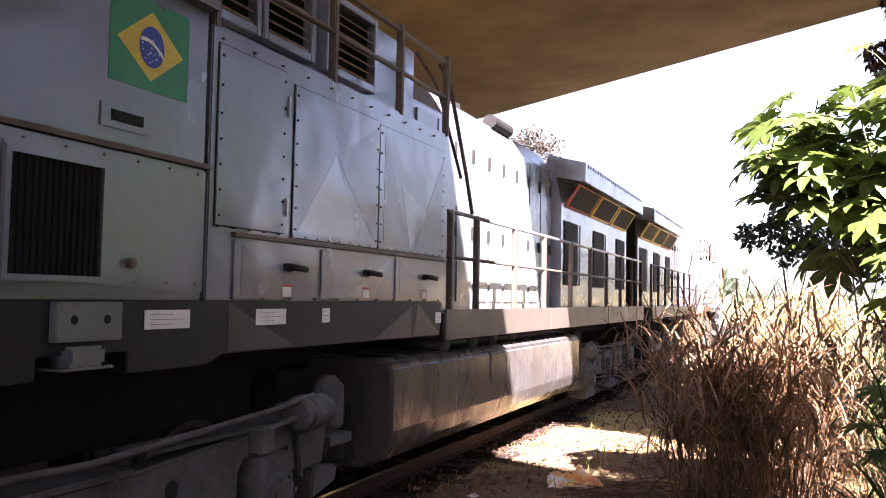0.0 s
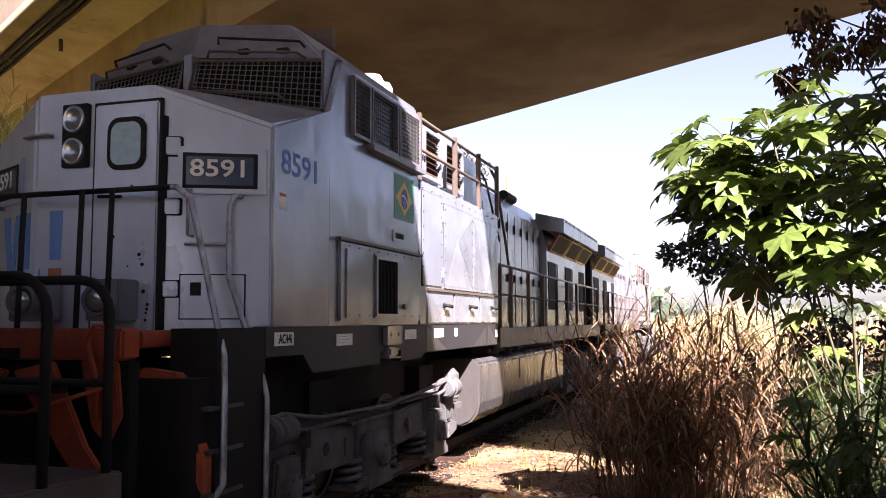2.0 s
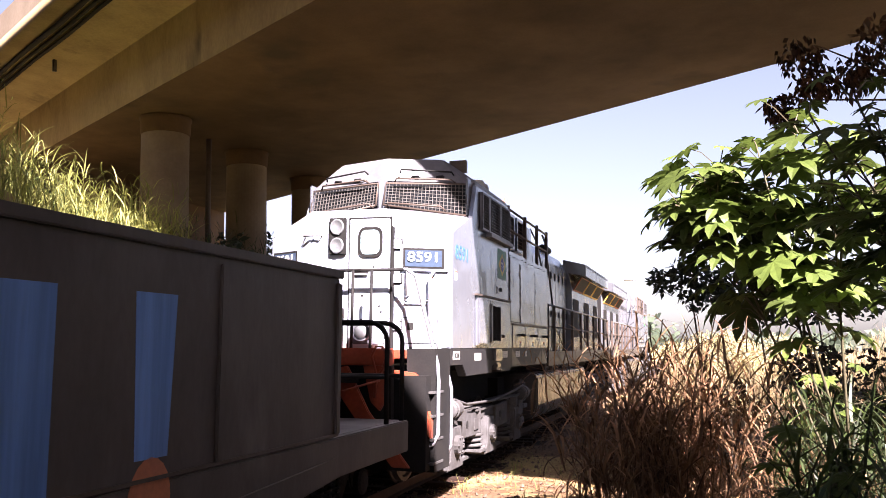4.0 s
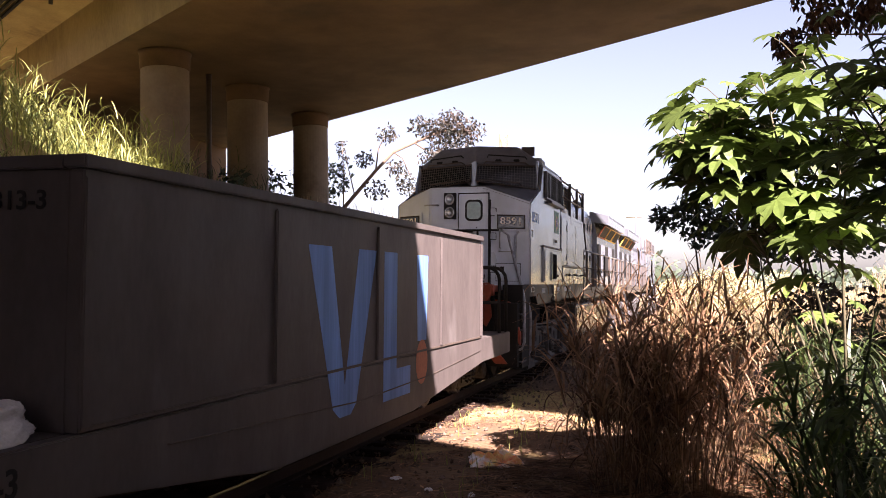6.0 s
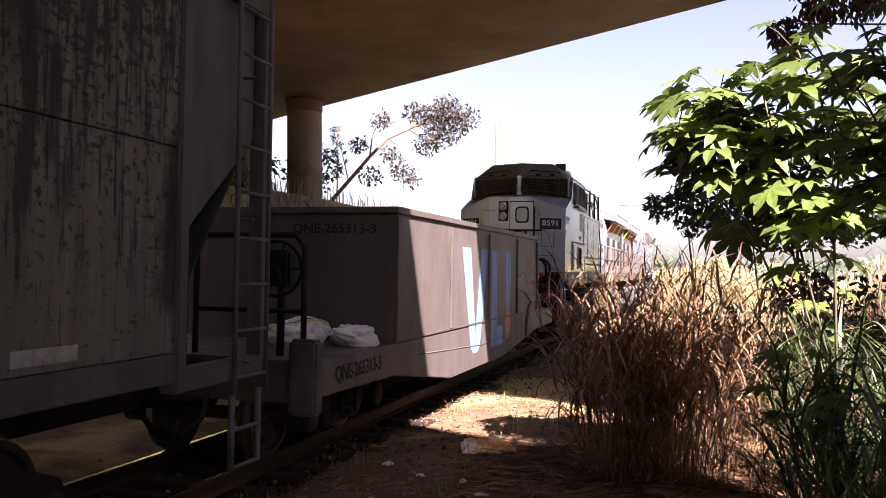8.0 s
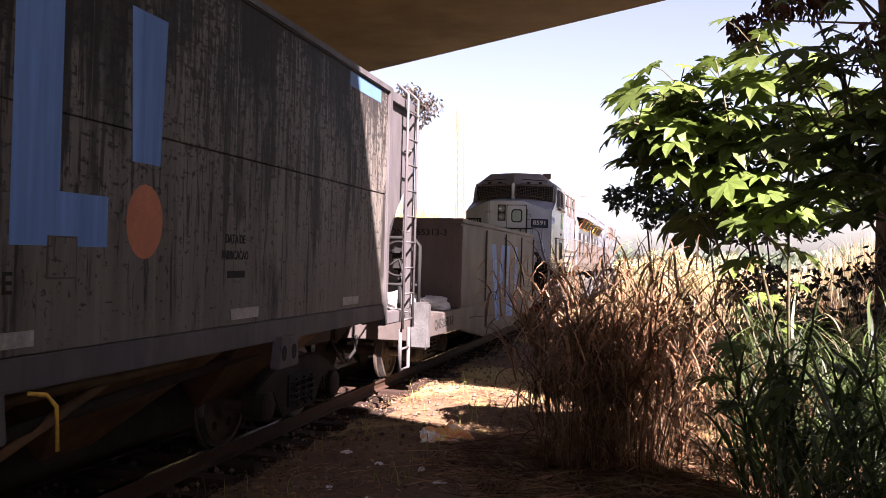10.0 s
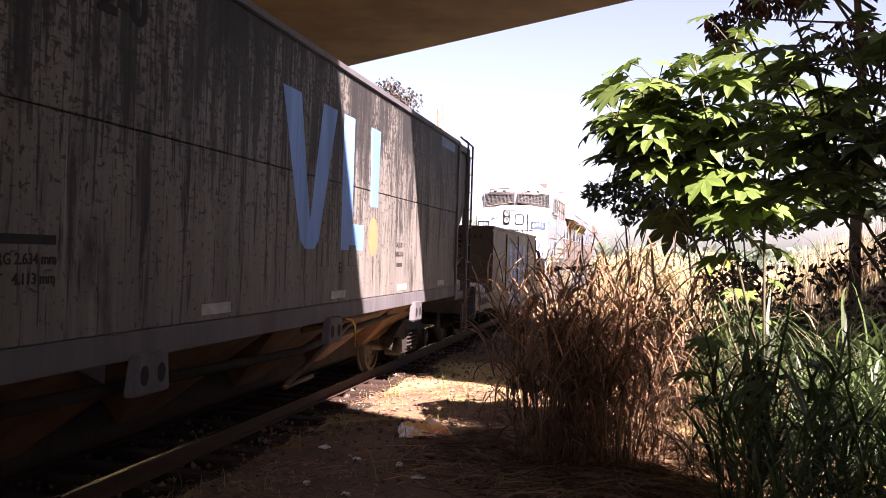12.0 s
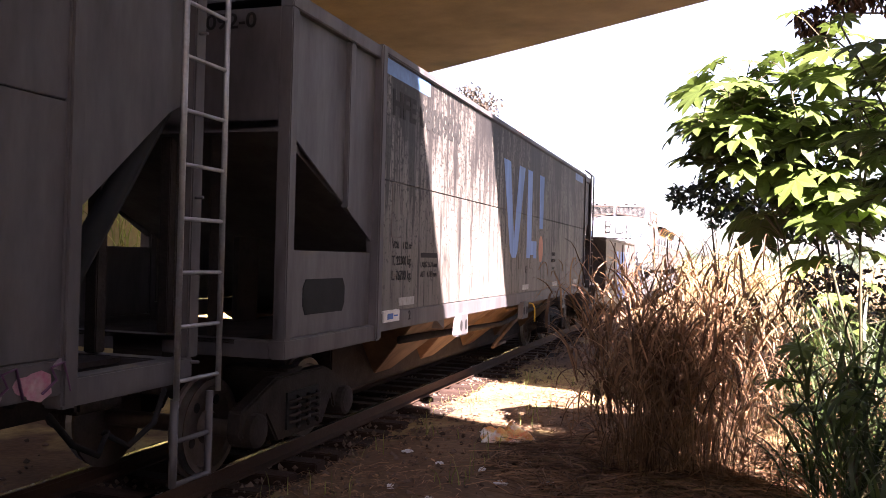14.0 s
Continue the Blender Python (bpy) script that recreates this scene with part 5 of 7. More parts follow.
    return car, centre, facing


def stretch(car, fx, fy, rise=0.0):
    """Widen and lengthen a car's fixed parts, raise what lies above 3.1 m, and set its wheelsets to match."""
    def lift(z):
        return rise * smooth01((z - 3.0) / 0.9)
    m = Matrix.Diagonal((fx, fy, 1, 1))
    for ob in car.children_recursive:
        up = ob
        while up.parent is not car:
            up = up.parent
        if ob.type == 'MESH' and not up.name.startswith("wheelset"):
            if ob.matrix_basis == Matrix.Identity(4):
                ob.data.transform(m)
                if rise:
                    for v in ob.data.vertices:
                        v.co.z += lift(v.co.z)
            else:
                ob.location.x *= fx
                ob.location.y *= fy
                ob.location.z += lift(ob.location.z)
    for k, (ws, place, r, facing) in enumerate(WHEELS):
        if ws.parent is car:
            WHEELS[k] = (ws, (place[0], place[1] * fy, place[2]), r, facing)


def wagon_truck(car, y, r=0.42):
    """Two-axle freight truck with cast side frames and nests of springs."""
    tk = new("truck_frame")
    tk.parent = car
    for s in (-1, 1):
        x0, x1 = sorted((s * 0.86, s * 1.0))
        solid("side_frame", [(y - 1.1, 0.42), (y - 1.08, 0.36), (y - 0.72, 0.36), (y - 0.66, 0.5), (y - 0.45, 0.24), (y + 0.45, 0.24), (y + 0.66, 0.5), (y + 0.72, 0.36), (y + 1.08, 0.36), (y + 1.1, 0.42), (y + 1.08, 0.60), (y + 0.5, 0.82), (y - 0.5, 0.82), (y - 1.08, 0.60)], 'x', x0, x1, M_TRUCK_W, tk, "rusty cast truck side frame", 0.02)
        bm = bmesh.new()
        box(bm, s * 0.98 - 0.025, s * 0.98 + 0.04, y - 0.32, y + 0.32, 0.32, 0.66)
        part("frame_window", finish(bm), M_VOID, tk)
        for dy in (-0.2, 0.0, 0.2):
            bm = bmesh.new()
            spring(bm, s * 1.0, y + dy, 0.33, 0.62, 0.075, 4.5, 0.018)
            part("coil_spring", finish(bm, 0, True), M_TRUCK_W, tk)
        for d in (-0.9, 0.9):
            bm = bmesh.new()
            lathe(bm, (0, y + d, r), 'x', [(s * 0.84, 0.15), (s * 1.06, 0.15), (s * 1.08, 0.12), (s * 1.09, 0.04)], 16)
            part("bearing_cap", finish(bm), M_TRUCK_W, tk)
    boxes("bolster", [(-0.95, 0.95, y - 0.18, y + 0.18, 0.5, 0.85)], M_TRUCK_W, tk, "", 0.03)
    for d in (-0.9, 0.9):
        wheelset(car, y + d, r)


def stroke(car, pts, mat, x, label="", name="logo_stroke"):
    ob = triangle(car, pts, mat, x, name)
    return tagged(ob, label)


def logo(car, y0, y1, z0, z1, zdot, x):
    """Three blue strokes and an orange dot over a stretch of the side. y0 to y1 from the first stroke to the dot's far edge."""
    w, h = y1 - y0, z1 - z0

    def P(u, v):
        return (y0 + u * w, z0 + v * h)
    stroke(car, [P(0, 1), P(0.145, 1), P(0.245, 0.18), P(0.34, 1), P(0.48, 1), P(0.33, 0.06), P(0.29, 0.0), P(0.21, 0.0), P(0.165, 0.06)], M_BLUE, x, "blue painted V-shaped logo stroke")
    stroke(car, [P(0.55, 1), P(0.67, 1), P(0.67, 0.2), P(0.81, 0.2), P(0.81, 0.0), P(0.55, 0.0)], M_BLUE, x, "blue painted logo stroke")
    stroke(car, [P(0.87, 1), P(1.0, 1), P(0.985, 0.36), P(0.885, 0.36)], M_BLUE, x)
    r = w * 0.065
    cy, cz = P(0.935, 0)[0], zdot
    stroke(car, [(cy + r * math.cos(a), cz + 1.25 * r * math.sin(a)) for a in (2 * math.pi * k / 20 for k in range(20))], M_ORANGE, x, "orange logo dot", "logo_dot")


def gondola(centre):
    """Low box wagon with a fish-belly side and open end decks."""
    Y0 = -1.42
    car = tagged(new("flat_wagon"), "brown-grey fish-bellied wagon with a long steel box", "wagon")
    W = 1.39

    def Y(v):
        return v - Y0
    for s in (-1, 1):
        x0, x1 = sorted((s * (W - 0.1), s * W))
        solid("side_beam", [(Y(5.08), 1.06), (Y(5.08), 0.70), (Y(3.17), 0.68), (Y(-0.1), 0.38), (Y(-3.5), 0.38), (Y(-5.8), 0.69), (Y(-7.93), 0.72), (Y(-7.93), 1.06)], 'x', x0, x1, M_QNE, car, "fish-belly side beam", 0.012)
        boxes("box_side", [(x0, x1, Y(-5.83), Y(3.04), 1.066, 2.58)], M_QNE, car, "brown-grey steel box side", 0.008)
        boxes("weld_seam", [tuple(sorted((s * W, s * (W + 0.012)))) + (Y(-5.83), Y(3.04), 1.075, 1.10)], M_BROWNRAIL, car)
        for y in (-5.80, -3.55, -1.31, 0.95, 3.0):
            boxes("side_rib", [tuple(sorted((s * W, s * (W + 0.03)))) + (Y(y - 0.045), Y(y + 0.045), 1.10, 2.53)], M_QNE, car, "", 0.008)
        boxes("top_lip", [(s * W - 0.12 if s > 0 else s * W - 0.035, s * W + 0.035 if s > 0 else s * W + 0.12, Y(-5.86), Y(3.07), 2.58, 2.66)], M_QNE, car, "", 0.01)
        bar("deck_weld", [(s * (W + 0.003), Y(-5.0), 0.86), (s * (W + 0.003), Y(-1.8), 0.72), (s * (W + 0.003), Y(0.5), 0.75), (s * (W + 0.003), Y(3.0), 0.87)], 0.007, M_BROWNRAIL, car)
        logo(car, Y(-2.98), Y(0.40), 0.62, 2.27, 0.95, s * (W + 0.001)) if s > 0 else None
    boxes("deck", [(-W + 0.1, W - 0.1, Y(-7.93), Y(5.08), 0.95, 1.06)], M_QNE, car)
    for ya, yb in ((-7.95, -7.80), (4.95, 5.10)):
        boxes("end_beam", [(-W + 0.1, W - 0.1, Y(ya), Y(yb), 0.66, 1.05)], M_QNE, car, "", 0.01)
    for y in (-5.83, 2.98):
        boxes("end_wall", [(-W + 0.1, W - 0.1, Y(y), Y(y + 0.06), 1.062, 2.58)], M_QNE, car, "brown-grey end wall", 0.006)
        boxes("end_lip", [(-W + 0.12, W - 0.12, Y(y - 0.03), Y(y + 0.09), 2.58, 2.66)], M_QNE, car, "", 0.01)
    boxes("box_lid", [(-W + 0.12, W - 0.12, Y(-5.76), Y(2.97), 2.54, 2.60)], M_QNE, car)
    writing("wagon_number", "QNE-265313-3", 0.11, pose(0.06, Y(-5.84), 2.35, 90, 0, 0), M_LETTER, car, 1.07)
    writing("wagon_number", "QNE-265313-3", 0.15, pose(W + 0.002, Y(-7.5), 0.82, 90, 0, 90), M_LETTER, car, 1.25)
    # end guard rails and hand brake
    for x in (-1.22, 1.22):
        bar("end_rail", [(x, Y(-7.86), 1.06), (x, Y(-7.86), 2.12), (x * 0.92, Y(-7.86), 2.24), (0.1 * x, Y(-7.86), 2.24), (0.05 * x, Y(-7.86), 2.12), (0.05 * x, Y(-7.86), 1.06)], 0.03, M_BLACK, car, "dark bent tube guard rail")
        bar("rail_bar", [(0.05 * x, Y(-7.86), 1.52), (x, Y(-7.86), 1.52)], 0.024, M_BLACK, car)
    for v in (5.0, 4.5):
        bend = [(1.33 - 0.22 + 0.22 * math.cos(radians(a)), Y(v), 1.98 + 0.22 * math.sin(radians(a))) for a in (0, 22, 45, 68, 90)]
        hoop = [(1.33, Y(v), 1.06)] + bend
        bar("front_rail", hoop + [(-x, y, z) for x, y, z in reversed(hoop)], 0.03, M_BLACK, car, "dark bent tube guard rail")
        bar("rail_bar", [(-1.33, Y(v), 1.58), (1.33, Y(v), 1.58)], 0.024, M_BLACK, car)
    boxes("step_plate", [(1.12, W + 0.02, Y(-7.98), Y(-7.80), 0.55, 1.26)], M_TRUCK, car, "worn dark grey corner plate", 0.03)
    bm = bmesh.new()
    n = 24
    tube(bm, [(0.82 + 0.27 * math.cos(2 * math.pi * k / n), Y(-7.66), 1.92 + 0.27 * math.sin(2 * math.pi * k / n)) for k in range(n + 1)], 0.018, 6)
    for k in range(5):
        a = 2 * math.pi * k / 5
        tube(bm, [(0.82, Y(-7.64), 1.92), (0.82 + 0.27 * math.cos(a), Y(-7.66), 1.92 + 0.27 * math.sin(a))], 0.012, 5)
    part("brake_wheel", finish(bm, 0, True), M_BLACK, car, "black spoked hand brake wheel")
    boxes("brake_stand", [(0.70, 0.94, Y(-7.64), Y(-7.46), 1.74, 2.10)], M_BLACK, car, "black hand brake gear box", 0.03)
    bar("brake_post", [(0.82, Y(-7.55), 1.06), (0.82, Y(-7.55), 1.78)], 0.04, M_BLACK, car)
    for y in (-6.4, 3.6):
        wagon_truck(car, Y(y))
    coupler(car, Y(-7.9), -1)
    coupler(car, Y(5.05), 1)
    stretch(car, 1.0, 1.02)
    return car, centre


def body_lift(z):
    return 0.13 * smooth01((z - 0.7) / 0.3) * (1 - min(max((z - 1.4) / 2.7, 0), 1))


def hopper(centre, number, logo_on, tint):
    """Covered hopper: tall sheet sides, slope sheets and open end platforms, discharge chutes below."""
    Y0 = -16.95
    car = tagged(new("hopper_wagon"), "streaked grey covered hopper wagon with ladders" if logo_on else "grey covered hopper wagon with graffiti on its sill", "wagon")
    W = 1.42
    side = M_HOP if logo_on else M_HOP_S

    def Y(v):
        return v - Y0
    for s in (-1, 1):
        x0, x1 = sorted((s * (W - 0.05), s * W))
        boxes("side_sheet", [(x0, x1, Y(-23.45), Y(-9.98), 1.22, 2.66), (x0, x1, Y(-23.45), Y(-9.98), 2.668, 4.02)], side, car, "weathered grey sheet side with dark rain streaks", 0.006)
        boxes("side_sill", [tuple(sorted((s * (W - 0.1), s * (W + 0.012)))) + (Y(-23.5), Y(-9.93), 1.02, 1.215)], M_HOP_S, car, "", 0.01)
        boxes("top_chord", [tuple(sorted((s * (W - 0.12), s * (W + 0.03)))) + (Y(-23.55), Y(-9.88), 4.02, 4.11)], M_HOP_S, car, "", 0.015)
        for y in (-23.5, -9.95):
            boxes("corner_post", [tuple(sorted((s * (W - 0.12), s * (W + 0.03)))) + (Y(y - 0.06), Y(y + 0.06), 0.95, 4.05)], M_HOP_S, car, "", 0.015)
        for k, y in enumerate((-13.0, -16.8, -20.6)):
            pb = solid("pad", [(Y(y - 0.17), 1.06), (Y(y + 0.20), 1.06), (Y(y + 0.23), 0.84), (Y(y - 0.23), 0.84)], 'x', *sorted((s * (W - 0.02), s * (W + 0.07))), M_HOP_S, car, "", 0.01)
            for dy in (-0.11, 0.11):
                bm = bmesh.new()
                lathe(bm, (0, Y(y + dy), 0.93), 'x', [(s * (W + 0.07), 0.05), (s * (W + 0.074), 0.05)], 12)
                part("pad_hole", finish(bm), M_BLACK, pb)
        for y in (-13.78, -16.57, -19.55, -22.65, -11.2):
            boxes("label_plate", [tuple(sorted((s * W, s * (W + 0.006)))) + (Y(y - 0.25), Y(y + 0.25), 1.265, 1.355)], M_DULLW, car, "scuffed white label plate")
        boxes("route_card", [tuple(sorted((s * W, s * (W + 0.03)))) + (Y(-23.38), Y(-22.92), 1.11, 1.235)], M_WHITE, car, "white card holder", 0.006)
        boxes("card_print", [tuple(sorted((s * (W + 0.03), s * (W + 0.033)))) + (Y(-23.28), Y(-23.12), 1.14, 1.20), tuple(sorted((s * (W + 0.03), s * (W + 0.033)))) + (Y(-23.09), Y(-22.98), 1.165, 1.18)], M_NUMBLUE, car)
        for y, z0, z1, w in ((-23.0, 2.05, 2.65, 0.3), (-17.0, 1.66, 1.93, 0.26), (-16.1, 1.66, 1.9, 0.24)):
            boxes("patch_weld", [tuple(sorted((s * W, s * (W + 0.003)))) + (Y(y - w / 2 - 0.012), Y(y + w / 2 + 0.012), z0 - 0.012, z1 + 0.012)], M_BROWNRAIL, car)
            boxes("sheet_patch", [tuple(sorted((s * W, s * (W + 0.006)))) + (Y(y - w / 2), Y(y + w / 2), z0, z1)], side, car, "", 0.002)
        # slope sheet frames at both ends
        for e, yb, ye in ((-1, -23.5, -25.45), (1, -9.95, -8.78)):
            yy = sorted((Y(yb), Y(ye)))
            boxes("end_sill", [tuple(sorted((s * (W - 0.14), s * W))) + (yy[0], yy[1], 0.95, 1.10)], M_HOP_S, car, "", 0.01)
            boxes("top_rail", [tuple(sorted((s * (W - 0.12), s * W))) + (yy[0], yy[1], 3.95, 4.09)], M_HOP_S, car, "", 0.01)
            boxes("end_post", [tuple(sorted((s * (W - 0.12), s * W))) + (Y(ye) - 0.06 * (e > 0), Y(ye) + 0.06 + 0.06 * (e < 0), 1.10, 3.95)], M_HOP_S, car, "", 0.01)
            solid("corner_gusset", [(Y(yb), 3.95), (Y(ye - e * 0.12), 3.95), (Y(ye - e * 0.12), 2.88), (Y(yb - (-0.35 if e < 0 else 0.35) * 0), 1.95)], 'x', *sorted((s * (W - 0.09), s * (W - 0.06))), M_HOP_S, car, "", 0.004)
            if e < 0:
                boxes("gusset_post", [tuple(sorted((s * (W - 0.08), s * (W - 0.01)))) + (Y(yb + e * 0.65), Y(yb + e * 0.77), 2.3, 3.95)], M_HOP_S, car, "", 0.01)
            if e > 0:
                continue
            bp = boxes("bearing_plate", [tuple(sorted((s * (W - 0.10), s * (W - 0.07)))) + (min(Y(yb), Y(ye)), max(Y(yb), Y(ye)), 1.1, 1.86)], M_HOP_S, car, "", 0.004)
            bm = bmesh.new()
            hy = Y(yb + e * 1.1)
            prism(bm, [(hy - 0.43, 1.36), (hy - 0.38, 1.28), (hy + 0.38, 1.28), (hy + 0.43, 1.36), (hy + 0.43, 1.52), (hy + 0.38, 1.6), (hy - 0.38, 1.6), (hy - 0.43, 1.52)], 'x', *sorted((s * (W - 0.068), s * (W - 0.064))))
            part("lightening_hole", finish(bm), M_VOID, bp)
    # roof, end slopes, end sheets
    solid("roof", [(-W + 0.1, 4.05), (W - 0.1, 4.05), (W - 0.12, 4.10), (0.5, 4.2), (-0.5, 4.2), (-W + 0.12, 4.10)], 'y', Y(-25.4), Y(-8.8), M_HOP_S, car, "", 0.01)
    for e, yb, ye in ((-1, -23.5, -25.45), (1, -9.95, -8.78)):
        bm = bmesh.new()
        prism(bm, [(Y(ye), 2.88), (Y(ye), 2.98), (Y(yb - e * 2.6), 1.0), (Y(yb - e * 2.6), 0.9)], 'x', -W + 0.11, W - 0.11)
        part("slope_sheet", finish(bm), M_HOP_S, car)
        boxes("end_sheet", [(-W + 0.11, W - 0.11, min(Y(ye), Y(ye - e * 0.05)), max(Y(ye), Y(ye - e * 0.05)), 2.9, 3.96)], M_HOP_S, car, "", 0.006)
        boxes("end_beam", [(-W + 0.14, W - 0.14, min(Y(ye), Y(ye - e * 0.14)), max(Y(ye), Y(ye - e * 0.14)), 0.95, 1.09)], M_HOP_S, car, "", 0.01)
        # dark truck material on the inner platform parts imitates the shade there
        boxes("stub_sill", [(-0.25, 0.25, min(Y(ye), Y(yb - e * 2.5)), max(Y(ye), Y(yb - e * 2.5)), 0.72, 1.05)], M_TRUCK_W, car)
        boxes("deck_plate", [(-0.95, 0.95, min(Y(ye), Y(yb)), max(Y(ye), Y(yb)), 1.05, 1.085)], M_TRUCK_W, car)
        for x in (-0.55, 0.2, 0.7):
            boxes("end_column", [(x - 0.05, x + 0.05, Y(ye - e * 0.1) - 0.05, Y(ye - e * 0.1) + 0.05, 1.1, 2.9)], M_TRUCK_W, car, "", 0.008)
        boxes("centre_web", [(-0.03, 0.03, min(Y(yb + e * 0.4), Y(yb)), max(Y(yb + e * 0.4), Y(yb)), 1.08, 2.0)], M_TRUCK_W, car)
    boxes("wagon_inner", [(-W + 0.06, W - 0.06, Y(-20.9), Y(-12.4), 1.05, 4.0)], M_HOP_S, car)
    # discharge chutes
    # solid box added below the body to block light and view from behind
    boxes("centre_sill", [(-0.5, 0.5, Y(-22.6), Y(-11.0), 0.30, 1.04)], M_TRUCK_W, car, "dark box for centre sill and brake gear, widened to block light", 0.02)
    for yc in (-12.6, -14.8, -17.0, -19.2, -21.0):
        bm = bmesh.new()
        lo = [bm.verts.new(p) for p in ((-0.45, Y(yc - 0.25), 0.36), (0.45, Y(yc - 0.25), 0.36), (0.45, Y(yc + 0.25), 0.36), (-0.45, Y(yc + 0.25), 0.36))]
        hi = [bm.verts.new(p) for p in ((-W + 0.1, Y(yc - 1.05), 1.04), (W - 0.1, Y(yc - 1.05), 1.04), (W - 0.1, Y(yc + 1.05), 1.04), (-W + 0.1, Y(yc + 1.05), 1.04))]
        bm.faces.new(list(reversed(lo))), bm.faces.new(hi)
        for i in range(4):
            bm.faces.new((lo[i], lo[(i + 1) % 4], hi[(i + 1) % 4], hi[i]))
        part("discharge_chute", finish(bm, 0.01), M_CHUTE, car, "rust-brown sloping discharge chute")
    for s in (-1, 1):
        bar("chute_brace", [(s * 1.25, Y(-14.4), 0.97), (s * 1.25, Y(-17.2), 0.95)], 0.03, M_CHUTE, car)
        bar("chute_brace", [(s * 1.22, Y(-15.3), 0.96), (s * 0.95, Y(-16.9), 0.40)], 0.035, M_CHUTE, car)
        bar("chute_brace", [(s * 0.95, Y(-16.95), 0.38), (s * 0.95, Y(-16.1), 0.40)], 0.03, M_CHUTE, car)
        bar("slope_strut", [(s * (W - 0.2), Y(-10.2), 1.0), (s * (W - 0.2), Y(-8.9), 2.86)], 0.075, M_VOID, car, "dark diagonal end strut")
        bar("brake_pipe", [(s * 1.1, Y(-12.6), 0.92), (s * 1.12, Y(-17), 0.78), (s * 1.1, Y(-22.0), 0.86)], 0.03, M_TRUCK_W, car)
    bar("yellow_handle", [(W + 0.06, Y(-16.42), 1.02), (W + 0.1, Y(-16.32), 1.0), (W + 0.12, Y(-16.26), 0.94), (W + 0.12, Y(-16.24), 0.78)], 0.012, M_YELLOW, car, "bent yellow release handle")
    # ladders at the corners
    for s, yl, zb in ((1, -9.08 if logo_on else -8.8, 0.98), (-1, -25.4, 0.98)):
        ld = new("ladder")
        ld.parent = car
        for dy in (-0.24, 0.24):
            bar("ladder_rail", [(s * (W + 0.06), Y(yl + dy), zb), (s * (W + 0.06), Y(yl + dy), 4.14), (s * (W - 0.1), Y(yl + dy), 4.28)], 0.02, M_STEEL if not logo_on else M_HOP_S, ld)
        for k in range(9):
            bar("rung", [(s * (W + 0.06), Y(yl - 0.24), 1.10 + k * 0.35), (s * (W + 0.06), Y(yl + 0.24), 1.10 + k * 0.35)], 0.014, M_STEEL if not logo_on else M_HOP_S, ld)
        for z in (1.2, 2.3, 3.4):
            bar("bracket", [(s * (W - 0.05), Y(yl), z), (s * (W + 0.06), Y(yl), z)], 0.012, M_HOP_S, ld)
        bm = bmesh.new()
        tube(bm, [(s * (W + 0.02), Y(yl - 0.2), 0.98), (s * (W + 0.02), Y(yl - 0.2), 0.42), (s * (W + 0.02), Y(yl + 0.2), 0.42), (s * (W + 0.02), Y(yl + 0.2), 0.98)], 0.028, 8)
        tube(bm, [(s * (W + 0.02), Y(yl - 0.2), 0.70), (s * (W + 0.02), Y(yl + 0.2), 0.70)], 0.018, 8)
        part("stirrup_step", finish(bm, 0, True), M_HOP_S, car)
    if logo_on:
        X = W + 0.0012
        logo(car, Y(-18.33), Y(-15.06), 1.85, 3.52, 2.04, X)
        writing("wagon_number", number, 0.26, pose(X, Y(-23.22), 3.42, 90, 0, 90), M_LETTER, car, 2.5, 0.05)
        writing("wagon_number", number[-5:], 0.125, pose(0.60, Y(-25.46), 3.79, 90, 0, 0), M_LETTER, car, 0.48)
        writing("volume_text", "VOL    112 m³", 0.075, pose(X, Y(-23.12), 1.92, 90, 0, 90), M_LETTER, car, 0.62)
        writing("tare_text", "T. 23300 kg.", 0.10, pose(X, Y(-23.12), 1.73, 90, 0, 90), M_LETTER, car, 0.60)
        writing("load_text", "L. 76700 kg.", 0.10, pose(X, Y(-23.12), 1.56, 90, 0, 90), M_LETTER, car, 0.60)
        for k, t in enumerate(("LARG 2.634 mm", "ALT   4.113 mm")):
            writing("size_text", t, 0.065, pose(X, Y(-22.2), 1.70 - k * 0.12, 90, 0, 90), M_LETTER, car, 0.6)
        boxes("text_bar", [(W, W + 0.002, Y(-22.2), Y(-21.6), 1.82, 1.88)], M_LETTER, car)
        writing("date_text", "DATA DE", 0.07, pose(X, Y(-14.15), 1.92, 90, 0, 90), M_LETTER, car, 0.34)
        writing("date_text", "FABRICACAO", 0.07, pose(X, Y(-14.2), 1.78, 90, 0, 90), M_LETTER, car, 0.45)
        boxes("text_bar", [(W, W + 0.002, Y(-14.1), Y(-13.8), 1.62, 1.68)], M_LETTER, car)
        writing("end_letter", "E", 0.12, pose(X, Y(-16.58), 1.57, 90, 0, 90), M_LETTER, car)
        writing("end_digit", "2", 0.1, pose(W + 0.014, Y(-22.6), 1.10, 90, 0, 90), M_LETTER, car)
        for y0, y1 in ((-23.42, -22.0), (-11.4, -10.3)):
            boxes("blue_strip", [(W, W + 0.0015, Y(y0), Y(y1), 3.83, 4.0)], M_STRIP, car, "faded blue painted strip")
    else:
        spray = random.Random(8)
        for k in range(16):
            y, z = -9.98 - 0.16 * k + spray.uniform(-0.04, 0.04), 1.03 + spray.uniform(0.03, 0.16)
            r, n = spray.uniform(0.07, 0.14), 9
            x = W + 0.013 + 0.0006 * k
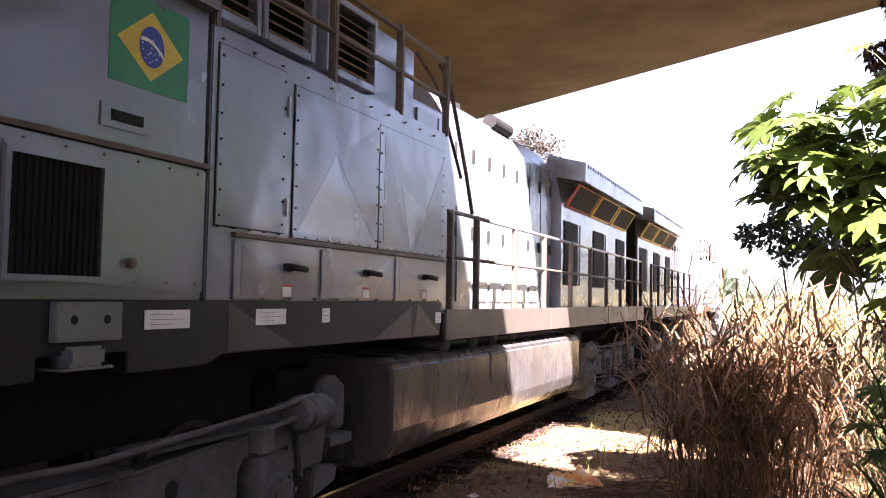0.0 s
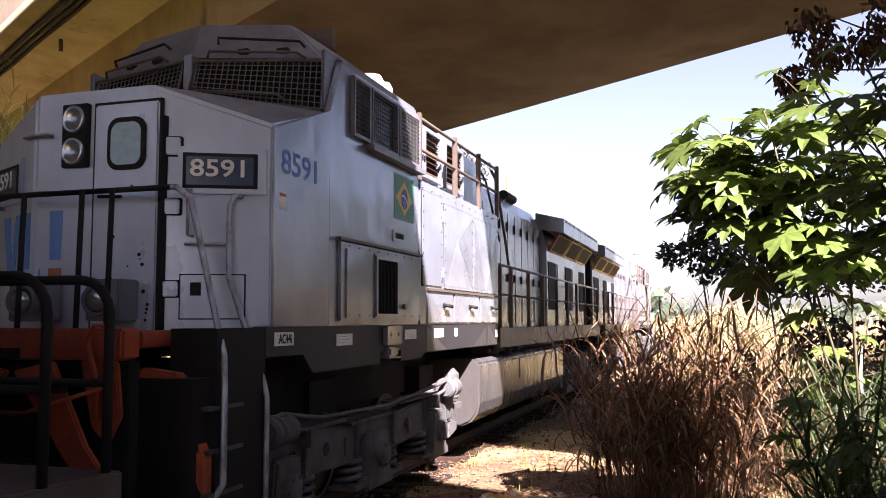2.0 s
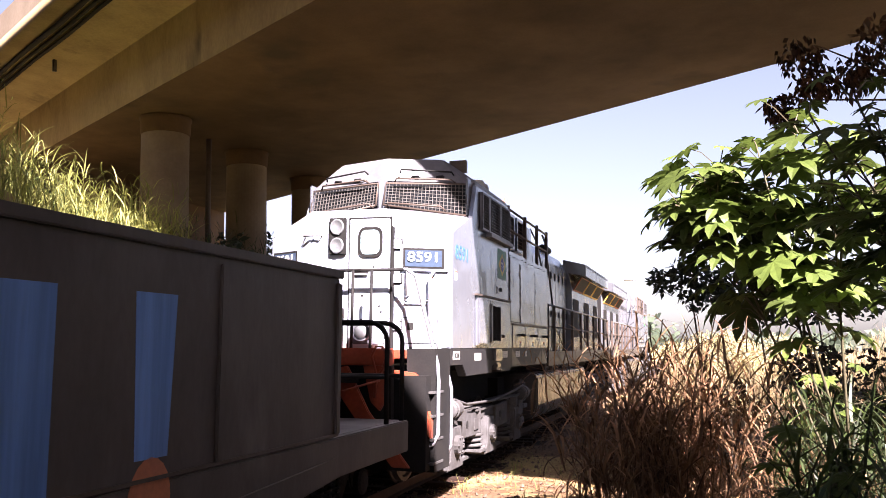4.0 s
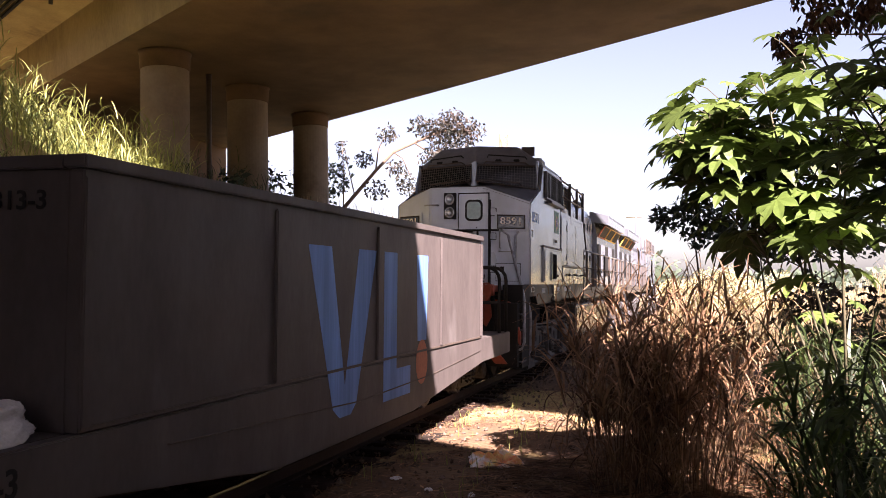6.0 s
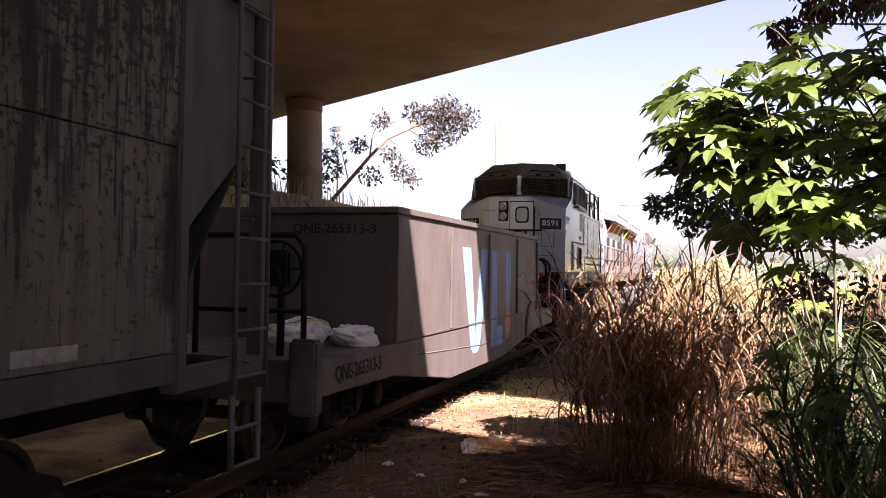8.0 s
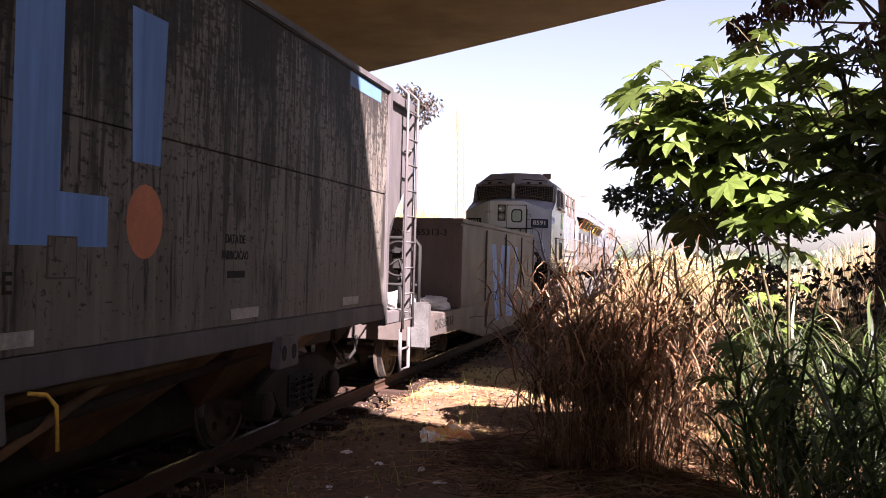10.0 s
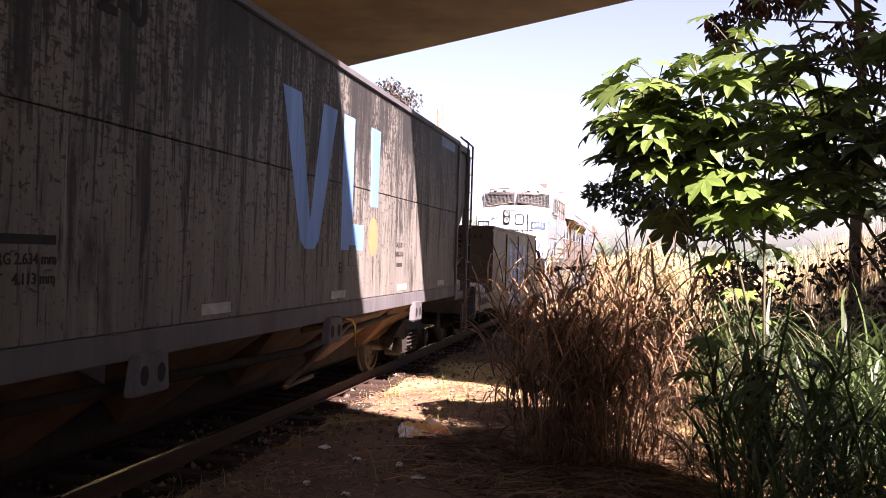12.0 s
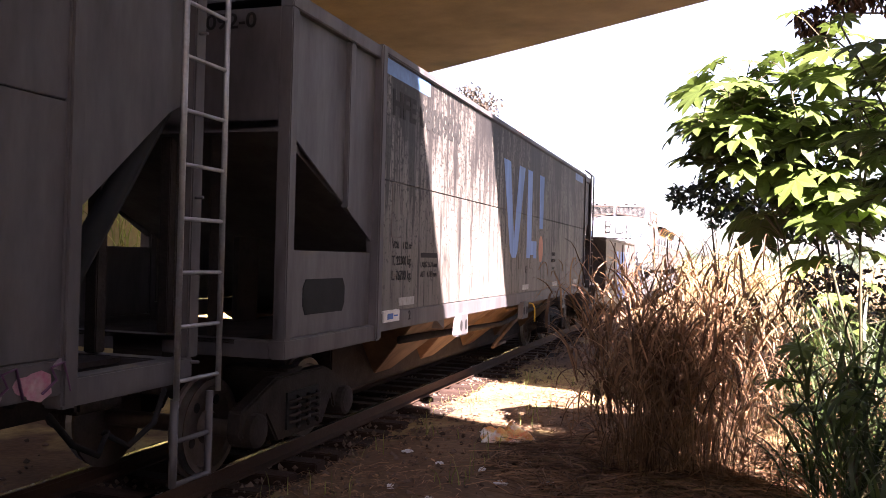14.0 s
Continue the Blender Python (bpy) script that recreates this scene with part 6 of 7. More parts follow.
            stroke(car, [(Y(y + r * spray.uniform(0.6, 1.1) * math.cos(6.283 * q / n)), z + 0.6 * r * spray.uniform(0.6, 1.1) * math.sin(6.283 * q / n)) for q in range(n)], M_RED_G if k % 3 else M_WHITE_G, x, "pink and grey sprayed graffiti", "graffiti")
        for k in range(9):
            y = -10.0 - 0.3 * k + spray.uniform(-0.05, 0.05)
            bar("graffiti_line", [(W + 0.026, Y(y), 1.04), (W + 0.026, Y(y - 0.05), 1.20), (W + 0.026, Y(y - 0.14), 1.18), (W + 0.026, Y(y - 0.10), 1.11), (W + 0.026, Y(y - 0.20), 1.05)], 0.008, M_VIOLET_G, car)
    for y in (-11.6, -24.3):
        wagon_truck(car, Y(y))
    # the body's lower edge stands higher over the trucks than its sheets are deep
    for ob in car.children_recursive:
        up = ob
        while up.parent is not car:
            up = up.parent
        if ob.type != 'MESH' or up.name.startswith(("wheelset", "truck_frame", "ladder", "stirrup")):
            continue
        if ob.matrix_basis == Matrix.Identity(4):
            for v in ob.data.vertices:
                v.co.z += body_lift(v.co.z)
        else:
            ob.location.z += body_lift(ob.location.z)
    coupler(car, Y(-25.4), -1)
    coupler(car, Y(-8.8), 1)
    return car, centre


M_STRIP = material("faded_blue_paint", (0.09, 0.20, 0.42), 0.6, second=(0.08, 0.14, 0.25), scale=4, amount=0.7, fine=20, bump=0.02)
M_WHITE_G = material("pale_graffiti", (0.30, 0.22, 0.25), 0.6, second=(0.18, 0.14, 0.16), scale=9, amount=1.0, fine=40, bump=0.02)
M_VIOLET_G = material("violet_graffiti", (0.10, 0.03, 0.09), 0.6, scale=9, amount=0.6, fine=40, bump=0.02)
M_RED_G = material("pink_graffiti", (0.40, 0.12, 0.20), 0.6, second=(0.45, 0.35, 0.36), scale=9, amount=1.0, fine=40, bump=0.02)


def sack(name, mat, size, label, seed):
    """A slack filled bag: lumpy, creased, flat below, its gathered mouth lying to one side."""
    bm = bmesh.new()
    bmesh.ops.create_icosphere(bm, subdivisions=5, radius=1)
    off = Vector((seed, seed * 0.7, 3.1))
    for v in bm.verts:
        p = v.co.copy()
        n = noise.noise(p * 1.3 + off) * 0.30 + noise.noise(p * 3.4 + off) * 0.12
        crease = abs(noise.noise(Vector((p.x * 5, p.y * 5, p.z * 2)) + off)) * 0.16
        v.co = p * (1 + n - crease)
        mouth = max(0.0, -p.x - 0.72) / 0.28
        v.co.x -= 0.35 * mouth
        v.co.y *= 1 - 0.5 * mouth
        v.co.z += 0.45 * mouth
        v.co = Vector((v.co.x * size[0], v.co.y * size[1], max(v.co.z, -0.55) * size[2]))
    lo = min(v.co.z for v in bm.verts)
    for v in bm.verts:
        v.co.z -= lo
    return tagged(part(name, finish(bm, 0, True), mat), label, "sack")


CARS = []  # (object, its middle along the train, turn)
c, mid, f = locomotive("8591", 16.8, 1, "silver diesel locomotive with dark sills and wire-guarded cab windows")
CARS.append((c, mid, 0))
c, mid, f = locomotive("8575", 39.4, -1, "silver diesel locomotive coupled back to back ahead")
CARS.append((c, mid, 180))
CARS.append((*gondola(-1.05), 0))
CARS.append((*hopper(-16.95, "HFE 060092-0", True, 0), 0))
CARS.append((*hopper(-34.9, "", False, 0), 0))
SACKS = [(sack("sack", M_SACK, (0.29, 0.24, 0.16), "white woven sack lying on the wagon's end deck", 2.0), (1.05, -5.92)), (sack("sack", M_SACK, (0.33, 0.26, 0.20), "white sack with a yellow printed band on the deck", 5.0), (0.52, -6.25))]
for (bag, _), sx in zip(SACKS, (0.29, 0.33)):
    far = min(bag.data.vertices, key=lambda v: v.co.x).co
    bm = bmesh.new()
    for k in range(6):
        a = 6.283 * k / 6
        tube(bm, [far + Vector((0.05, 0.012 * math.cos(a), 0.012 * math.sin(a))), far + Vector((-0.02, 0.02 * math.cos(a), 0.02 * math.sin(a))), far + Vector((-0.06, 0.045 * math.cos(a), 0.02 + 0.045 * math.sin(a)))], 0.012, 5, 0.006)
    part("gathered_mouth", finish(bm, 0, True), M_SACK, bag, "gathered tied mouth of the sack")
skin = SACKS[1][0].data
skin.materials.append(M_SACKY)
skin.materials.append(M_SACKB)
for f in skin.polygons:
    q = f.center.y * 0.8 + f.center.z * 0.9 - 0.12
    f.material_index = 1 if 0.0 < q < 0.055 else 2 if 0.065 < q < 0.10 else 0

# ---- plants ----
def blades(name, spots, mat, rng, height, width, droop, seg=4, lift=0.0, folded=0.0):
    """Many thin grass blades in one mesh. spots: base points."""
    V, F = [], []
    for x, y in spots:
        z = ground_z(x, y) + lift - 0.03
        h = rng.uniform(*height)
        a = rng.uniform(0, 2 * math.pi)
        d = rng.uniform(*droop)
        w = rng.uniform(*width) * 0.5
        tw = a + rng.uniform(0.6, 2.5)
        wx, wy = math.cos(tw) * w, math.sin(tw) * w
        th = abs(rng.gauss(0, 0.09))
        bend = 2.2 * d / seg
        kink = rng.randrange(seg // 2, seg) if rng.random() < folded else -1
        px, py, pz = x, y, z
        k = len(V)
        for i in range(seg + 1):
            t = i / seg
            s = max(0.1, (1 - t) ** 0.6) * (0.65 + 0.7 * t if t < 0.5 else 1.0)
            V.append((px - wx * s, py - wy * s, pz))
            V.append((px + wx * s, py + wy * s, pz))
            st = h / seg
            px += st * math.sin(th) * math.cos(a)
            py += st * math.sin(th) * math.sin(a)
            pz = max(pz + st * math.cos(th), z)
            th += bend * (0.4 + 1.4 * t) + rng.gauss(0, 0.05)
            if i == kink:
                th += rng.uniform(0.9, 2.3)
            a += rng.gauss(0, 0.12)
        for i in range(seg):
            F.append((k + 2 * i, k + 2 * i + 1, k + 2 * i + 3, k + 2 * i + 2))
    return soup(name, V, F, mat)


def scatter(rng, n, x, y, keep=None):
    out = []
    while len(out) < n:
        q = (rng.uniform(*x), rng.uniform(*y))
        if keep is None or keep(*q):
            out.append(q)
    return out


rng = random.Random(11)
def ribbon(V, F, rng, at, length, width, th, a, bend, seg, curl=0.05, floor=-9.0):
    """One tapering blade: starts at a point, leans th from upright towards a, and bends on as it goes. Returns its spine."""
    px, py, pz = at
    tw = a + rng.uniform(0.9, 2.2)
    wx, wy = math.cos(tw) * width * 0.5, math.sin(tw) * width * 0.5
    k, spine, st = len(V), [], length / seg
    for i in range(seg + 1):
        t = i / seg
        w = min(0.55 + 2.0 * t, 1.0) * max(0.08, (1 - t) ** 0.55)
        V.append((px - wx * w, py - wy * w, pz))
        V.append((px + wx * w, py + wy * w, pz))
        spine.append(((px, py, pz), th))
        px += st * math.sin(th) * math.cos(a)
        py += st * math.sin(th) * math.sin(a)
        pz = max(pz + st * math.cos(th), floor)
        th = min(th + bend / seg * (0.5 + t) + rng.gauss(0, curl), 3.05)
        a += rng.gauss(0, 0.10)
    for i in range(seg):
        F.append((k + 2 * i, k + 2 * i + 1, k + 2 * i + 3, k + 2 * i + 2))
    return spine


def stalks(rng, spots, height, lean, leaves, length, width, droop, stem=0.010, first=0.25):
    """Grass stems with long leaves set along them. spots: (x, y, way it leans, extra lean). Returns the soup of stems and that of leaves."""
    SV, SF, LV, LF = [], [], [], []
    for x, y, a, more in spots:
        z = ground_z(x, y) - 0.03
        h = rng.uniform(*height)
        spine = ribbon(SV, SF, rng, (x, y, z), h, stem, rng.uniform(*lean) + more, a, rng.uniform(0.1, 0.55), 6, 0.03)
        for j in range(leaves):
            t = first + (1 - first) * (j + rng.random()) / leaves
            i = min(int(t * 6), 5)
            (p0, th), (p1, _) = spine[i], spine[i + 1]
            f = t * 6 - i
            at = [q + (r - q) * f for q, r in zip(p0, p1)]
            ribbon(LV, LF, rng, at, rng.uniform(*length), rng.uniform(*width), rng.uniform(0.2, 0.9), rng.uniform(0, 6.283), rng.uniform(*droop), 8, 0.10, z + 0.02)
    return (SV, SF), (LV, LF)


# the tall dry clump beside the track, a few separate tussocks
def tussock(cx, cy, r, n, hh):
    t = tagged(new("dry_grass_tussock"), "tall dry brown grass tussock with drooping blades", "grass", "dry tussocks beside the track")
    base = Matrix.Translation((cx, cy, ground_z(cx, cy)))
    t.matrix_basis = base

    def disc(count, rad):
        out = []
        for _ in range(count):
            a, q = rng.uniform(0, 6.283), math.sqrt(rng.random())
            out.append((cx + rad * q * math.cos(a), cy + rad * q * math.sin(a), a + rng.gauss(0, 0.5), 0.20 * q * q))
        return out
    stems, leaves = stalks(rng, disc(n, r), hh, (0.0, 0.10), 6, (0.45, 1.0), (0.016, 0.036), (1.6, 3.4), 0.013, 0.3)
    tops, plumes = stalks(rng, disc(n // 5, r * 0.8), (hh[1] * 0.95, hh[1] * 1.06), (0.0, 0.10), 3, (0.3, 0.6), (0.010, 0.02), (1.2, 2.6), 0.009, 0.75)
    low, skirt = stalks(rng, disc(n // 3, r * 1.15), (0.3, 0.8), (0.2, 0.7), 4, (0.4, 0.9), (0.010, 0.024), (1.4, 2.6), 0.009, 0.1)
    for name, (V, F) in (("cane", stems), ("hanging_blade", leaves), ("tall_cane", tops), ("arching_blade", plumes), ("skirt_stem", low), ("skirt_blade", skirt)):
        ob = soup(name, V, F, M_DRY)
        ob.data.transform(base.inverted())
        ob.parent = t
        tagged(ob, kind="stuff")


for (cx, cy), r, n, hh in (((-0.80, 8.5), 0.32, 90, (1.2, 2.1)), ((-0.22, 8.8), 0.34, 85, (1.2, 2.2)), ((-0.55, 9.5), 0.40, 60, (0.9, 2.2))):
    tussock(cx, cy, r, n, hh)


def strewn(name, spots, mat, rng, length, width, label, lift=0.012):
    """Loose straws that lie on the ground, each a little bent."""
    V, F = [], []
    for x, y in spots:
        a, ln, w = rng.uniform(0, 6.283), rng.uniform(*length), rng.uniform(*width)
        k, mz = len(V), rng.uniform(0.0, 0.05)
        for i, f in enumerate((-0.5, 0.0, 0.5)):
            b = a + (0.25 * f)
            qx, qy = x + f * ln * math.cos(b), y + f * ln * math.sin(b)
            qz = ground_z(qx, qy) + lift + (mz if i == 1 else mz * rng.random())
            V += [(qx - w * math.sin(a), qy + w * math.cos(a), qz), (qx + w * math.sin(a), qy - w * math.cos(a), qz + w)]
        F += [(k, k + 1, k + 3, k + 2), (k + 2, k + 3, k + 5, k + 4)]
    return tagged(soup(name, V, F, mat), label, "straw", kind="stuff")


def sward(name, spots, mat, height, leaves, length, width, droop, label, category="grass", first=0.25):
    (SV, SF), (LV, LF) = stalks(rng, [(x, y, rng.uniform(0, 6.283), 0.0) for x, y in spots], height, (0.0, 0.22), leaves, length, width, droop, 0.011, first)
    k = len(SV)
    return tagged(soup(name, SV + LV, SF + [tuple(q + k for q in f) for f in LF], mat), label, category, kind="stuff")


# straw that has fallen round the clump's foot
spots = scatter(rng, 2600, (-2.3, 1.4), (6.6, 10.8), lambda x, y: math.hypot(x + 0.5, y - 8.7) < 1.2 + 0.8 * rng.random())
strewn("fallen_straw", spots, M_DRY, rng, (0.2, 0.8), (0.003, 0.008), "fallen dry straw round the tussocks", 0.03)
sward("tall_reeds", scatter(rng, 200, (0.9, 4.6), (10.2, 14.0)), M_REED, (0.8, 1.9), 7, (0.4, 0.9), (0.016, 0.036), (0.9, 2.4), "tall green reeds behind the tussocks")
sward("dry_tall_grass", scatter(rng, 150, (-0.1, 4.2), (9.6, 16.0), lambda x, y: x > -0.1 + (y - 10) * -0.12), M_DRYY, (1.3, 2.5), 5, (0.35, 0.8), (0.010, 0.022), (0.8, 2.4), "tall dry straw-coloured grass behind the tussocks", first=0.45)
sward("green_reeds", scatter(rng, 430, (0.25, 4.2), (5.6, 10.2), lambda x, y: x > 0.35 + 0.10 * abs(y - 8.0) + 0.5 * rng.random()), M_REED, (0.7, 1.75), 9, (0.4, 0.95), (0.016, 0.040), (0.8, 2.2), "tall green cane-like grass in half shade", first=0.12)
sward("brown_stems", scatter(rng, 120, (-0.1, 1.6), (8.6, 10.6)), M_DRY, (0.5, 1.5), 5, (0.3, 0.6), (0.008, 0.018), (0.8, 2.6), "rust-brown dead stems between the tussocks and the reeds")
spots = scatter(rng, 5500, (-2.4, 16.0), (15.0, 60.0), lambda x, y: x > -2.6 + rng.random() ** 2 * 3)
tagged(blades("dry_field_grass", spots, M_DRYY, rng, (0.5, 1.6), (0.015, 0.04), (0.1, 0.6), 3), "sunlit straw-coloured field grass", "grass", kind="stuff")
spots = scatter(rng, 2500, (3.0, 12.0), (9.0, 30.0))
tagged(blades("brown_scrub", spots, M_DRY, rng, (0.6, 1.7), (0.012, 0.03), (0.1, 0.7), 4), "brown dry scrub on the side bank", "grass", kind="stuff")
spots = scatter(rng, 3200, (-19.0, -9.2), (9.0, 24.0), lambda x, y: rng.random() < (0.35 + 0.65 * smooth01((-9.5 - x) / 2.5)) * (1.0 if -x > 0.68 * y else 0.06))
tagged(blades("bank_grass", spots, M_BANK, rng, (0.4, 1.2), (0.018, 0.045), (0.3, 1.0), 5, folded=0.4), "tall yellow-green grass on the sunlit bank", "grass", kind="stuff")
sward("bank_cane_grass", scatter(rng, 900, (-19.0, -9.4), (9.0, 24.0), lambda x, y: -x > 0.66 * y and rng.random() < 0.3 + 0.7 * smooth01((-9.5 - x) / 2.5)), M_BANK, (0.8, 1.8), 7, (0.4, 0.8), (0.016, 0.034), (0.8, 2.4), "arching yellow-green cane grass on the sunlit bank")
sward("bank_green_grass", scatter(rng, 260, (-14.5, -9.0), (14.0, 26.0)), M_REED, (0.5, 1.2), 6, (0.3, 0.7), (0.014, 0.03), (0.9, 2.4), "green grass in the shade on the bank under the bridge")
spots = scatter(rng, 5000, (-30.0, -9.0), (24.0, 60.0))
tagged(blades("bank_top_grass", spots, M_DRYY, rng, (0.3, 1.0), (0.02, 0.05), (0.15, 0.8), 3), "dry grass along the bank top", "grass", kind="stuff")
strewn("straw_litter", scatter(rng, 9000, (-4.0, 1.4), (3.0, 17.0), lambda x, y: noise.noise(Vector((x * 0.8, y * 0.8, 6))) > rng.uniform(-0.6, 0.25)), M_DRY, rng, (0.05, 0.22), (0.0015, 0.004), "short straw and dead stems on the soil")
spots = scatter(rng, 200, (-4.0, -2.2), (3.5, 16.0), lambda x, y: noise.noise(Vector((x * 1.5, y * 1.5, 9))) > 0.1)
tagged(blades("track_weeds", spots, M_BANK, rng, (0.08, 0.32), (0.008, 0.02), (0.3, 0.9), 3), "small weeds beside the rail", "weeds", kind="stuff")

# palmate leaf: nine pointed lobes joined to half their length, drooping at the tips; stalk at the origin
lv, lf = [(0, 0, 0.0)], []
LOBES = 9


def leaf_z(r):
    return 0.06 * r - 0.36 * r * r


for k in range(LOBES):
    a = radians(-152 + 38 * k)
    ln = (0.32, 0.42, 0.50, 0.55, 0.58, 0.55, 0.50, 0.42, 0.32)[k]
    c, t = math.cos(a), math.sin(a)
    half = radians(19)
    n0 = len(lv)
    notch = 0.23
    for q in (-1, 1):
        lv.append((notch * math.cos(a + q * half), notch * math.sin(a + q * half), leaf_z(notch) + 0.015))
        for u, w in ((0.56, 0.098), (0.76, 0.074)):
            lv.append((ln * u * c - q * w * t, ln * u * t + q * w * c, leaf_z(ln * u) + 0.014))
    m0 = len(lv)
    for u in (0.35, 0.56, 0.76):
        lv.append((ln * u * c, ln * u * t, leaf_z(ln * u)))
    tip = len(lv)
    lv.append((ln * c, ln * t, leaf_z(ln) - 0.02))
    for q in (0, 1):
        e = [n0 + 3 * q + i for i in range(3)]
        fs = [(0, e[0], m0), (m0, e[0], e[1], m0 + 1), (m0 + 1, e[1], e[2], m0 + 2), (m0 + 2, e[2], tip)]
        lf += [f if not q else tuple(reversed(f)) for f in fs]
LEAF = bpy.data.meshes.new("leaf")
LEAF.from_pydata(lv, [], lf)
LEAF.materials.append(M_LEAF)

rng = random.Random(21)


def castor(base, tops, count, size, label, reach=(0.22, 0.5), bare=1.0):
    """Several slender stems that fan out from one foot, each with long-stalked leaves in a spiral round its upper part."""
    tree = tagged(new("castor_tree"), label, "tree", "broad-leaved shrubs")
    tree.matrix_basis = Matrix.Translation(base)
    b = Vector(base)
    fork = Vector((0.02, 0.03, bare))
    bm = bmesh.new()
    tube(bm, [(0, 0, -0.1), (0.03, 0.0, bare * 0.5), fork, fork + Vector((0.0, 0.0, 0.25))], 0.042, 8, 0.03)
    part("trunk", finish(bm, 0, True), M_STEM, tree, "slender green-brown trunk")
    stalk = bmesh.new()
    mains = []
    for n, top in enumerate(tops):
        end = Vector(top) - b
        if n < 4:
            s0 = fork + Vector((0, 0, rng.uniform(-0.35, 0.2)))
        else:
            way = min(mains, key=lambda w: (w[1] - end).xy.length)
            s0 = way[0].lerp(way[1], rng.uniform(0.25, 0.7))
            if s0.z > end.z - 0.15:
                s0 = way[0].lerp(way[1], 0.1)
        mid = s0.lerp(end, 0.55) + Vector((0, 0, -0.10 * (end - s0).xy.length)) + Vector((rng.uniform(-.06, .06), rng.uniform(-.06, .06), 0))
        if n < 4:
            mains.append((mid, end))
        path = [s0, s0.lerp(mid, 0.5), mid, mid.lerp(end, 0.5) + Vector((0, 0, -0.03)), end]
        bm = bmesh.new()
        tube(bm, path, 0.015, 6, 0.007)
        part("limb", finish(bm, 0, True), M_STEM, tree)
        turn = rng.uniform(0, 6.283)
        for i in range(count):
            f = 1.0 - 0.5 * (i / count) ** 0.9
            root = mid.lerp(end, max(0.0, (f - 0.5) * 2))
            az = turn + i * 2.4 + rng.uniform(-0.3, 0.3)
            out = Vector((math.cos(az), math.sin(az), rng.uniform(-0.1, 0.5) + 0.5 * (i < 3)))
            q = root + out * rng.uniform(*reach) * (0.55 + 0.45 * min(i / 4, 1))
            sc = rng.uniform(*size) * (0.6 if i < 2 else 1.0)
            ob = new("leaf", LEAF)
            ob.parent = tree
            ob.matrix_basis = Matrix.Translation(q) @ Matrix.Rotation(az + rng.uniform(-0.4, 0.4), 4, 'Z') @ Matrix.Rotation(radians(rng.uniform(0, 32) if i < 7 else rng.uniform(15, 60)), 4, 'Y') @ Matrix.Rotation(rng.uniform(-0.35, 0.35), 4, 'X') @ Matrix.Diagonal((sc, sc, sc * rng.uniform(0.6, 1.3), 1))
            tube(stalk, [root, root.lerp(q, 0.6) + Vector((0, 0, 0.04)), q], 0.006, 4)
    tagged(part("petiole", finish(stalk), M_STEM, tree), kind="stuff")
    return tree


def seen(az, el, d):
    """A point at a bearing and a height angle from the standing place, d metres off."""
    a = radians(az)
    return (d * math.sin(a), d * math.cos(a), 1.82 + d * math.tan(radians(el)))


castor((1.16, 8.7, ground_z(1.16, 8.7)), [seen(*q) for q in ((0.2, 10.9, 8.5), (3.6, 12.4, 8.3), (7.8, 11.4, 8.4), (4.6, 6.6, 8.7), (-1.5, 9.4, 8.6), (-0.8, 7.2, 8.8), (1.4, 11.6, 8.4), (0.6, 8.6, 8.7), (2.6, 9.4, 8.8), (5.9, 13.4, 8.2), (5.2, 9.8, 8.8), (7.6, 7.6, 8.6), (10.2, 9.6, 8.8), (1.2, 5.8, 9.0), (-0.3, 9.0, 8.9), (3.0, 7.6, 8.9), (1.2, 10.2, 8.9), (2.4, 4.6, 8.9), (5.6, 4.2, 8.6), (8.4, 4.4, 8.9), (6.6, 2.6, 8.5))], 11, (0.36, 0.62), "broad-leaved castor shrub with large palmate leaves in the sun", bare=1.0)
castor((2.25, 6.5, ground_z(2.25, 6.5)), [seen(*q) for q in ((6.8, 14.0, 6.5), (12.0, 13.8, 6.1), (9.2, 10.8, 6.5), (16.4, 9.6, 6.0), (9.4, 14.8, 6.3), (11.8, 9.2, 6.3), (14.2, 11.6, 6.1), (9.6, 6.6, 6.6), (12.4, 5.6, 6.4), (15.0, 7.2, 6.1), (16.6, 14.0, 6.2), (10.6, 12.6, 6.4), (13.6, 8.0, 6.3), (11.0, 3.6, 6.5), (13.8, 3.2, 6.3), (8.0, 8.4, 6.7))], 7, (0.28, 0.48), "shaded castor shrub with large dark palmate leaves", bare=1.3)
castor((0.95, 7.5, ground_z(0.95, 7.5)), [seen(*q) for q in ((5.2, -6.4, 7.4), (6.8, -5.6, 7.3), (8.4, -7.0, 7.5))], 7, (0.25, 0.42), "young castor shrub among green reeds", bare=0.3)
castor((1.3, 10.9, ground_z(1.3, 10.9)), [seen(*q) for q in ((6.4, -2.6, 10.8), (7.8, -2.2, 10.7))], 8, (0.3, 0.5), "young sunlit castor shrub behind the reeds", bare=0.5)


